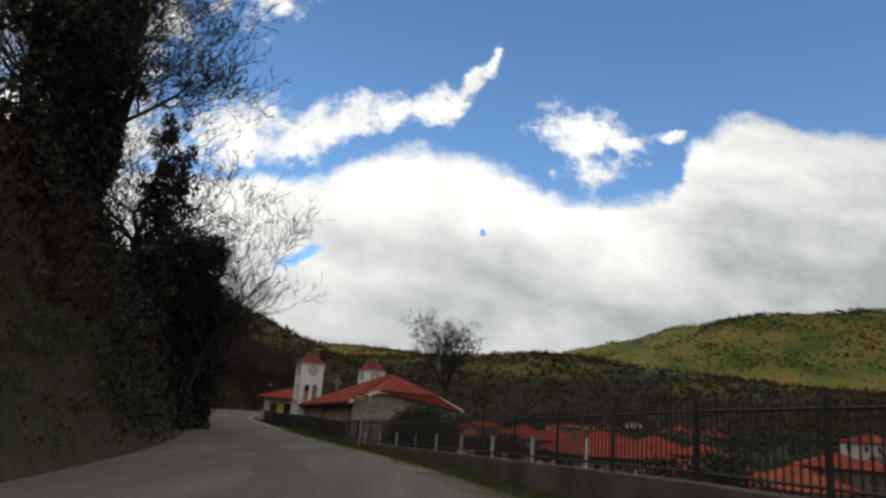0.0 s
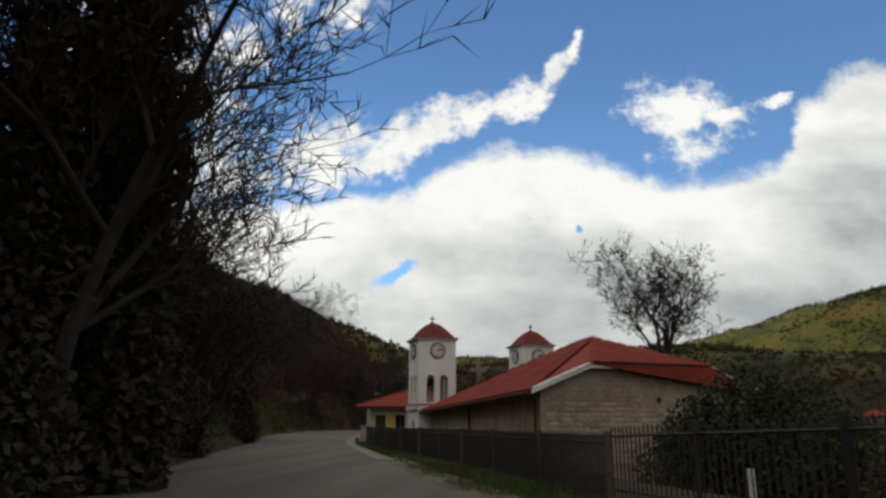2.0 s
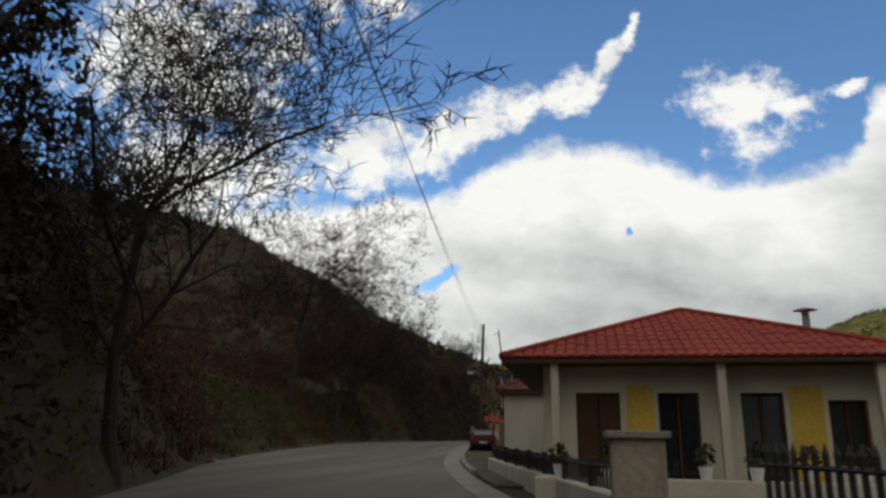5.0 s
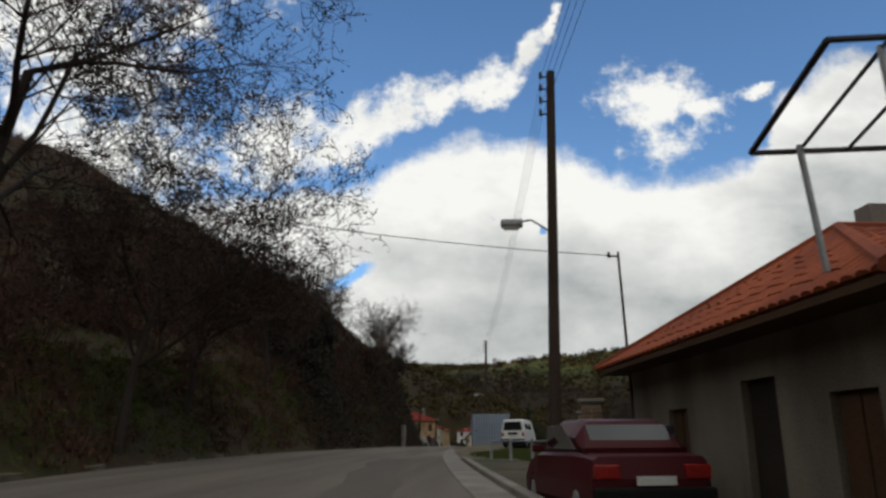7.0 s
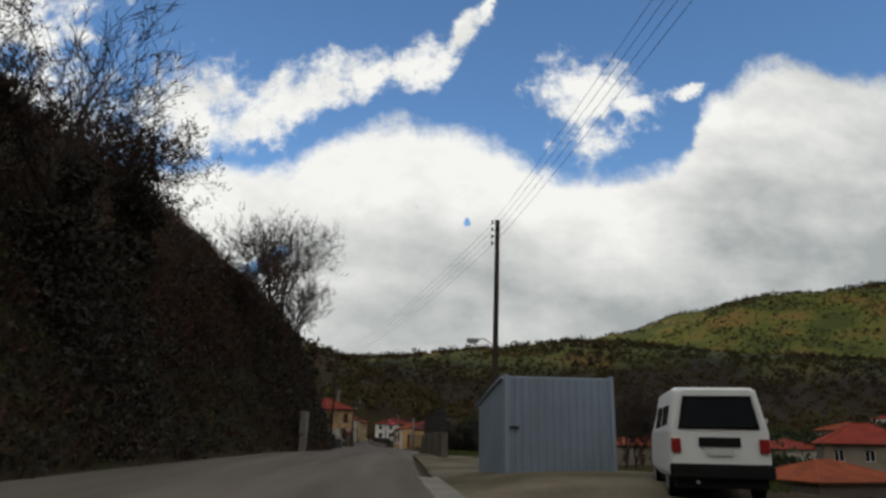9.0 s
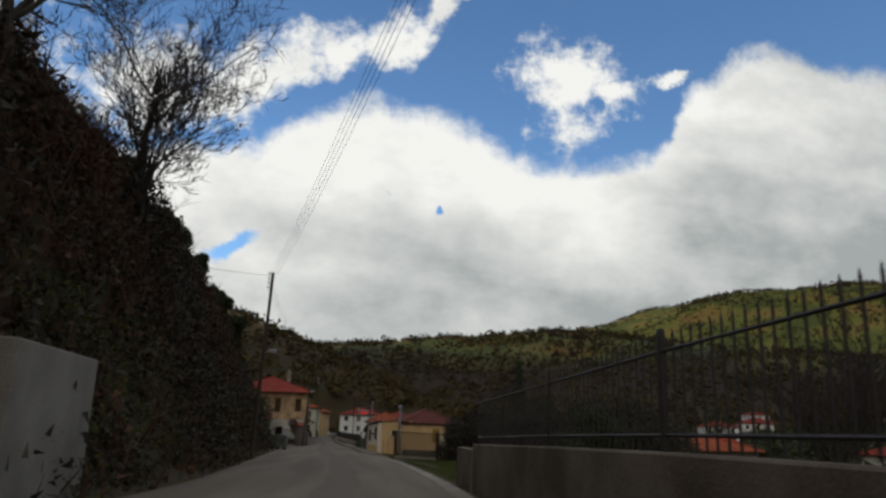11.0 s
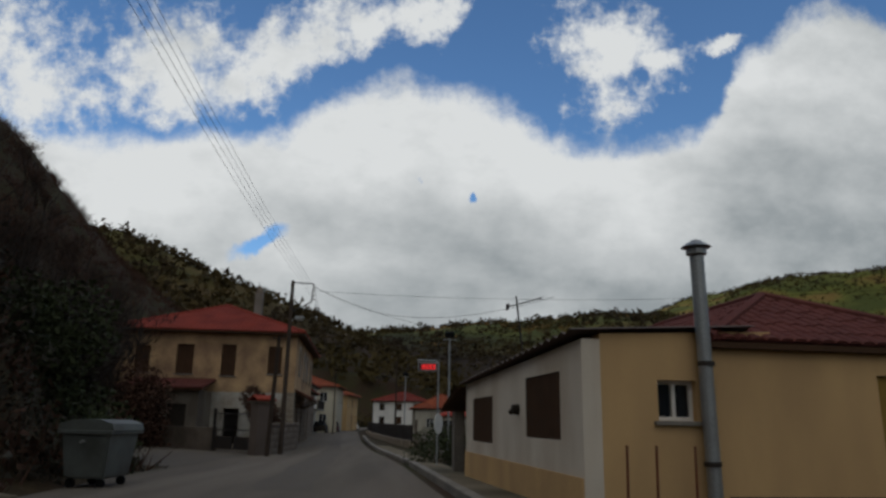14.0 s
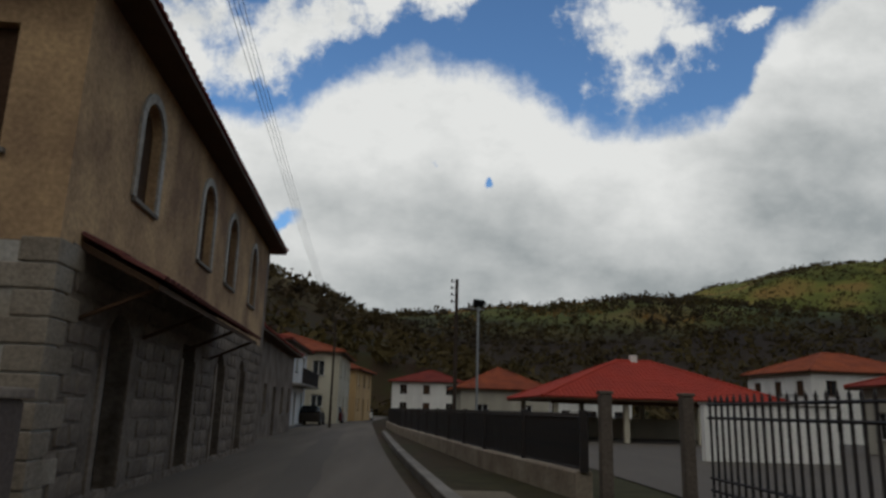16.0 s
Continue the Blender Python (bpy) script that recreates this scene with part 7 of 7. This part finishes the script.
def thicket(spots, seed, name, label):
    """Leafless many-stemmed shrubs, as one tangle."""
    kinds = []
    for k in range(4):
        verts, faces = [], []
        for s in range(3):
            solid, fine, _ = tree_meshes(seed + 10 * k + s, 3.6, 0.8, 0.045, 3, (g.gauss(0, 0.22), g.gauss(0, 0.22)), twig=0.012, up=0.5)
            for v, f in (solid, fine):
                o = len(verts)
                verts += v
                faces += [tuple(o + i for i in q) for q in f]
        kinds.append((np.array(verts), faces))
    verts, faces, o = [], [], 0
    for i, (x, y, z, s) in enumerate(spots):
        v, f = kinds[i % 4]
        a = g.uniform(0, 6.28)
        r = np.array([[math.cos(a), -math.sin(a), 0], [math.sin(a), math.cos(a), 0], [0, 0, 1]]) * s
        verts.append(v @ r.T + (x, y, z))
        faces += [tuple(o + j for j in q) for q in f]
        o += len(v)
    return stuff(name, np.concatenate(verts).tolist(), faces, M_brush, label, "thicket")


spots = []
for _ in range(125):
    y = g.uniform(-30, 300)
    d = g.choice((g.uniform(5, 16), g.uniform(14, 30), g.uniform(25, 70)))
    if y > 266 and d < 24 * ease((y - 266) / 14) + 3:
        continue
    x = road_x(y) + road_left(y) - 0.9 - d
    spots.append((x, y, terrain(x, y) - 0.1, g.uniform(0.7, 1.5)))
for _ in range(46):
    y, d = g.uniform(158, 262), g.uniform(1.8, 6.5)
    x = road_x(y) + road_left(y) - 0.9 - d
    spots.append((x, y, terrain(x, y) - 0.1, g.uniform(0.45, 0.85)))
thicket(spots, 50, "bank_thicket", "leafless reddish-brown thicket covering the bank")

# trees on the bank
IV = "tall bare tree wrapped in dark ivy above the road"
for x, y, seed, h, ivy, lean, r, bulk, fork in (
        (-15.3, 45.4, 53, 15, 12.5, (0.03, 0.0), 0.25, 1.1, 5), (-14.7, 47.8, 4, 15, 13.0, (0.04, 0.02), 0.26, 1.15, 5), (-17.0, 49.5, 7, 13, 11.5, (0.06, 0.06), 0.24, 1.1, 5), (-14.6, 36.5, 3, 17, 12.5, (0.02, 0.02), 0.27, 0.8, 6),
        (-15.8, 40.0, 10, 16, 12.0, (0.05, 0.02), 0.26, 0.9, 5), (-13.2, 25.5, 2, 16, 13.0, (0.03, 0.02), 0.26, 1.1, 6), (-11.6, 19.0, 6, 13, 10.0, (0, 0.05), 0.24, 0.9, 5),
        (-17.4, 30.0, 9, 15, 12.0, (0.05, 0.05), 0.24, 1.2, 5), (-16.9, 53.0, 38, 10, 7.0, (0.14, 0.1), 0.22, 0.55, 5), (-20.0, 56.5, 5, 11, 4.5, (0.1, 0.1), 0.2, 0.7, 5), (-20.5, 62.5, 8, 9, 2.5, (0.0, 0.05), 0.16, 0.8, 5)):
    bare_tree(x, y, seed, h, 1.0, r, lean, ivy, fork, bulk, IV, sink=0.3, up=0.3)
for x, y, seed, h, ivy in ((-25.0, 71.5, 27, 8, 5), (-26.4, 77.0, 28, 9, 6.5), (-28.6, 80.5, 29, 8, 5.5), (-28.1, 86.0, 50, 9, 8.2), (-31.0, 89.5, 51, 7, 5.0), (-30.2, 84.0, 52, 8, 5.0), (-47.0, 274.5, 54, 10, 7.0), (-49.5, 278.5, 55, 10, 7.0), (-45.6, 277.2, 56, 8, 5.5), (-46.6, 281.5, 57, 7, 4.5)):
    bare_tree(x, y, seed, h, 0.9, 0.2, (0.05, 0.05), ivy, 4, 1.4, IV)
bare_tree(-29.7, 90.8, 12, 12.0, 0.5, 0.2, (0.06, 0), 13.2, 2, 0.6, "ivy-covered tree stump leaning over the bank")
bare_tree(-33.0, 85.0, 13, 9, 1.0, 0.18, levels=5)
bare_tree(-31.0, 97.0, 14, 14.5, 1.2, 0.2, levels=6, up=0.12, label="round-crowned bare tree on the bank")
bare_tree(-37.5, 104.0, 15, 7, 1.0, 0.14, levels=5)
WL = "spreading bare tree with a few withered leaves on the bank"
bare_tree(-43.4, 137.0, 16, 20, 1.3, 0.3, leafy=0.3, levels=6, label=WL, twig=0.026, up=0.1)
bare_tree(-41.8, 144.5, 17, 15.5, 1.15, 0.22, leafy=0.35, levels=6, label=WL, up=0.15)
bare_tree(-43.7, 154.8, 18, 11, 1.1, 0.2, leafy=0.3, label=WL, up=0.15)
bare_tree(-44.6, 171.0, 20, 12.0, 1.1, 0.22, leafy=0.4, label=WL, up=0.15)
bare_tree(-43.5, 182.0, 21, 12.0, 0.9, 0.2, ivy=6, label=IV)
bare_tree(-41.5, 203.5, 22, 9.0, 1.2, 0.17, leafy=0.5, label=WL, up=0.12)
bare_tree(-44.5, 190.0, 47, 10.0, 1.1, 0.18, ivy=5, bulk=1.2, leafy=0.5, label=WL, up=0.15)
bare_tree(-46.0, 178.5, 48, 10.0, 1.1, 0.2, ivy=5, bulk=1.2, leafy=0.5, label=WL, up=0.15)
bare_tree(-41.0, 221.0, 23, 9, 0.9, 0.16)
bare_tree(-41.5, 212.0, 24, 10, 1.1, 0.2, levels=5, label=WL)
bare_tree(-43.4, 229.0, 26, 13, 1.0, 0.2, label=WL)
for i, (x, y, s) in enumerate(((-43.9, 236.5, 0.5), (-44.0, 243.5, 0.4), (-43.6, 249.0, 0.4), (-43.6, 254.5, 0.5), (-45.0, 231.0, 0.5), (-44.6, 262.0, 0.4), (-46.4, 268.0, 0.7), (-44.2, 273.0, 1.1), (-46.8, 276.0, 1.2))):
    q = random.Random(60 + i)
    blobs = [(q.gauss(0, 0.7) * s, q.gauss(0, 1.0) * s, 0.7 + k * 0.5 * s, (1.5 - 0.08 * k) * s * q.uniform(0.8, 1.1)) for k in range(8)]
    shrub(x, y, 70 + i, blobs, 12000, M_leaf, "tall dark evergreen shrub overhanging the road", "evergreen_shrub", 0.09)
for i in range(4):
    bare_tree(-62 + 2.2 * i + random.Random(i).uniform(-1, 1), 312 - 3.5 * i, 30 + i, 9, 0.5, 0.1, levels=4, label="slender upright bare tree above the village")

for x, y, h, k in ((-49.6, 290.6, 6.5, 34), (-51.8, 291.4, 8.0, 35), (-53.5, 293.6, 10.0, 36), (-54.6, 297.6, 11.5, 37)):
    bare_tree(x, y, k, h, 0.55, 0.09, levels=5, label="slender bare tree among brush in a yard")

# right-hand side
g = random.Random(77)
for k in range(16):
    bare_tree(g.uniform(-96, -68), g.uniform(322, 372), 60 + k % 5, g.uniform(7, 11), 1.0, 0.16, levels=4, leafy=0.5, label="brown bare tree on the slope above the village")
for k in range(14):
    bare_tree(g.uniform(-82, -62), g.uniform(298, 324), 64 + k % 5, g.uniform(8, 12), 1.0, 0.16, levels=5, leafy=0.4, label="brown bare tree on the slope above the village")
big_tree = bare_tree(2.6, 82.0, 41, 12.0, 1.05, 0.32, up=0.2, label="large bare tree with a round crown beyond the church", levels=6, twig=0.026, sink=-6.8)
part("trunk_base", rod(bmesh.new(), (0, 0, -7.6), (0, 0, 0.0), 0.45, 0.33, 10), M_bark, big_tree)
shrub(0.1, 55.8, 90, [(0, 0, 2.9, 1.8), (1.3, 0.3, 2.5, 1.7), (-1.2, -0.2, 2.3, 1.6), (0.2, -0.4, 1.5, 1.9), (1.7, -0.4, 1.3, 1.7), (-1.4, 0.2, 1.1, 1.6), (0.2, 0, 2.0, 1.1)], 26000, M_leaf, "big dark evergreen bush beside the church", "evergreen_shrub", 0.075, z=-1.75)
for i, (x, y, s) in enumerate(((-20.5, 253.5, 1.1), (-16.5, 250.5, 1.1), (-22.5, 247.5, 0.85), (-13, 246, 1.2), (-18, 258, 1.0), (-25.0, 238.0, 0.7), (-21.0, 234.0, 0.8), (-15.5, 240, 1.0), (-9, 254, 1.3))):
    q = random.Random(160 + i)
    blobs = [(q.gauss(0, 1.3) * s, q.gauss(0, 1.3) * s, 0.5 + k * 0.5 * s, (1.7 - 0.1 * k) * s * q.uniform(0.7, 1.1)) for k in range(7)]
    shrub(x, y, 170 + i, blobs, 16000, M_ivy if i % 2 else M_leaf, "dense dark evergreen shrub in a garden", "evergreen_shrub", 0.07)
shrub(-19.8, 255.0, 181, [(0.1 * (k % 2), 0, 3.9 + k * 0.55, 0.75 - 0.07 * k) for k in range(9)], 3600, M_leaf, "slender dark conifer rising from the shrubs", "conifer", 0.09)
shrub(-32.0, 281.4, 182, [(0, 0, 0.7, 1.2), (1.6, 0.6, 0.8, 1.3), (3.2, 0.8, 0.9, 1.3), (0.8, -0.8, 0.4, 1.0), (4.6, 0.4, 1.0, 1.2)], 12000, M_leaf, "rounded dark green hedge shrub behind the pavement", "hedge", 0.07, z=-1.15)
shrub(-29.6, 275.4, 183, [(0, 0, 0.5, 0.8), (0.7, 1.2, 0.7, 0.8), (0.2, 2.2, 0.6, 0.7)], 1800, M_brush_green, "small shrub beside the white wall", "hedge", 0.07, z=-0.8)
bare_tree(-8.0, 232, 44, 10, 0.8, 0.16, label="bare tree among dark shrubs")
bare_tree(-5.0, 238, 45, 9, 0.8, 0.15, label="bare tree among dark shrubs")
bare_tree(-3.0, 176, 46, 10, 0.9, 0.17, label="bare tree in the lower village")

# grass along the right-hand verges
grass = []
for _ in range(6500):
    y = g.choice((g.uniform(34, 92), g.uniform(8, 60), g.uniform(200, 262), g.uniform(206, 245), g.uniform(172, 200), g.uniform(150, 170), g.uniform(152, 168)))
    wide_v = lerp(y, [(8, 2.4), (50, 2.3), (70, 1.6), (92, 0.9), (130, 3.2), (150, 4.5), (166, 4.5), (172, 2.4), (198, 1.4), (206, 5), (245, 5), (262, 1.6)])
    o = lerp(y, [(8, 1.0), (66, 0.4), (92, 0.7), (130, 2.0), (150, 1.4), (160, 1.5), (166, 3.0), (172, 5.4), (180, 5.4), (198, 2.5), (205, 0.8), (262, 0.6)])
    x = road_x(y) + road_right(y) + o + g.uniform(0, wide_v)
    grass.append((x, y, max(terrain(x, y), road_z(y) - 0.3), g.uniform(0.3, 0.7)))
blades(grass, M_grass, "verge_grass", "short green grass on the verge", "grass", 26, 0.42, 0.4, 0.014, 14)

# trees and scrub of the valley and the far hills
near_w, far_w, meadow_scrub = [], [], []
for _ in range(2600):
    y, x = g.uniform(20, 430), g.uniform(6, 330)
    s = x - road_x(y)
    if s < 30 or any((x - a - 4) ** 2 + (y - b - 4) ** 2 < 64 for a, b, _ in ((14, 62, 0), (24, 78, 0), (36, 66, 0), (30, 96, 0), (48, 90, 0), (-2, 168, 0), (8, 190, 0), (2, 214, 0), (16, 236, 0), (20, 176, 0))):
        continue
    near_w.append((x, y, terrain(x, y) - 0.3, g.uniform(1.6, 3.4)))
litter(near_w, M_leaf, "valley_trees", "dark trees and scrub between the village houses", "trees", 70, 1.0, 0.24, 21, 1.4)
for _ in range(40000):
    a, r = radians(g.uniform(-32, 58)), g.uniform(300, 1950)
    x, y = -30 + r * math.sin(a), 150 + r * math.cos(a)
    z = terrain(x, y)
    k = noise.noise((x * 0.011, y * 0.011, 4)) + 0.5 * noise.noise((x * 0.04, y * 0.04, 9))
    # low slopes wooded more densely, so dark foliage also stands for cloud shadow
    if x < -44 or r < 480 or k > 0.16 or (r < 800 and z < 58 + 26 * k) or (r < 800 and k < -0.25) or (r > 800 and (k > 0.14 or (a > radians(24) and z > 150 and k > -0.3))):
        far_w.append((x, y, z - 0.5, g.uniform(1.6, 3.4) * (1 + r / 2500)))
    elif g.random() < (0.33 if r < 800 else 0.6):
        meadow_scrub.append((x, y, z - 0.3, g.uniform(0.8, 2.0) * (1 + r / 2500)))
litter(far_w, M_wood_far, "hill_woods", "dark woods, thickened to stand for cloud shade, on the far lower slopes", "woods", 11, 1.0, 0.55, 22, 1.5)
# scrub on the crest, its orange colour standing for sun patches on the ridge
lit_scrub = []
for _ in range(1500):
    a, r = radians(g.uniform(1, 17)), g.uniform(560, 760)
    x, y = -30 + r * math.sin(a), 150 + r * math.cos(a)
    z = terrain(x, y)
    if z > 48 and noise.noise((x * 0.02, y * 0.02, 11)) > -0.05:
        lit_scrub.append((x, y, z - 0.2, g.uniform(0.9, 1.9)))
M_lit_scrub = material("sunlit_scrub_tint", (0.36, 0.19, 0.05), 0.95, (0.2, 0.12, 0.04), 0.02, 0.3, 0.0, amount=1.0)
litter(lit_scrub, M_lit_scrub, "oak_scrub", "orange scrub coloured as sunlit patches along the grassy ridge", "scrub", 12, 1.0, 0.45, 24, 1.2)
litter(meadow_scrub, M_wood_far, "hill_scrub", "scattered scrub on the sunlit grassy ridge", "scrub", 10, 1.0, 0.5, 23, 1.2)

# dark hedge behind the garden fence
for i, (x, y, s) in enumerate(((-25.7, 247.4, 0.7), (-24.3, 245.8, 0.85), (-22.4, 244.8, 0.9), (-20.2, 243.6, 0.95), (-18.0, 242.2, 1.0), (-15.6, 240.6, 1.05))):
    q = random.Random(260 + i)
    blobs = [(q.gauss(0, 0.8) * s, q.gauss(0, 0.7) * s, 0.4 + k * 0.4 * s, 1.1 * s * q.uniform(0.75, 1.15)) for k in range(7)]
    shrub(x, y, 270 + i, blobs, 15000, M_ivy, "dense dark hedge behind a garden fence", "hedge", 0.055)

# brown thicket between the side street and the old house
for i, (x, y, h) in enumerate(((-46.9, 290.6, 3.2), (-50.8, 291.8, 4.5), (-53.2, 292.4, 6.5), (-56.0, 293.4, 8.5), (-59.2, 293.4, 10.0))):
    q = random.Random(360 + i)
    blobs = [(q.gauss(0, 0.5), q.gauss(0, 0.35), 0.5 + k * h / 11, q.uniform(0.9, 1.45)) for k in range(11)]
    shrub(x, y, 370 + i, blobs, 5200, M_brush, "tall tangled brown thicket beside the side street", "thicket", 0.09, z=-0.5)
# dark bushes below the railing
for i in range(12):
    q = random.Random(460 + i)
    y = 24 + 5.0 * i
    s = q.uniform(0.7, 1.2)
    blobs = [(q.gauss(0, 1.1) * s, q.gauss(0, 1.1) * s, 0.4 + k * 0.35 * s, 1.2 * s * q.uniform(0.7, 1.1)) for k in range(6)]
    shrub(road_x(y) + 17 + q.uniform(-1.5, 4), y, 470 + i, blobs, 2200, M_leaf if i % 2 else M_brush, "dark bush in the gardens below the road", "bush", 0.13)

for i, (x, y) in enumerate(((-23.6, 257.0), (-23.2, 253.2))):
    q = random.Random(560 + i)
    blobs = [(q.gauss(0, 0.6), q.gauss(0, 0.6), 0.4 + k * 0.36, 0.9 * q.uniform(0.75, 1.15)) for k in range(7)]
    shrub(x, y, 570 + i, blobs, 3000, M_ivy, "dense dark hedge behind a garden fence", "hedge", 0.12)
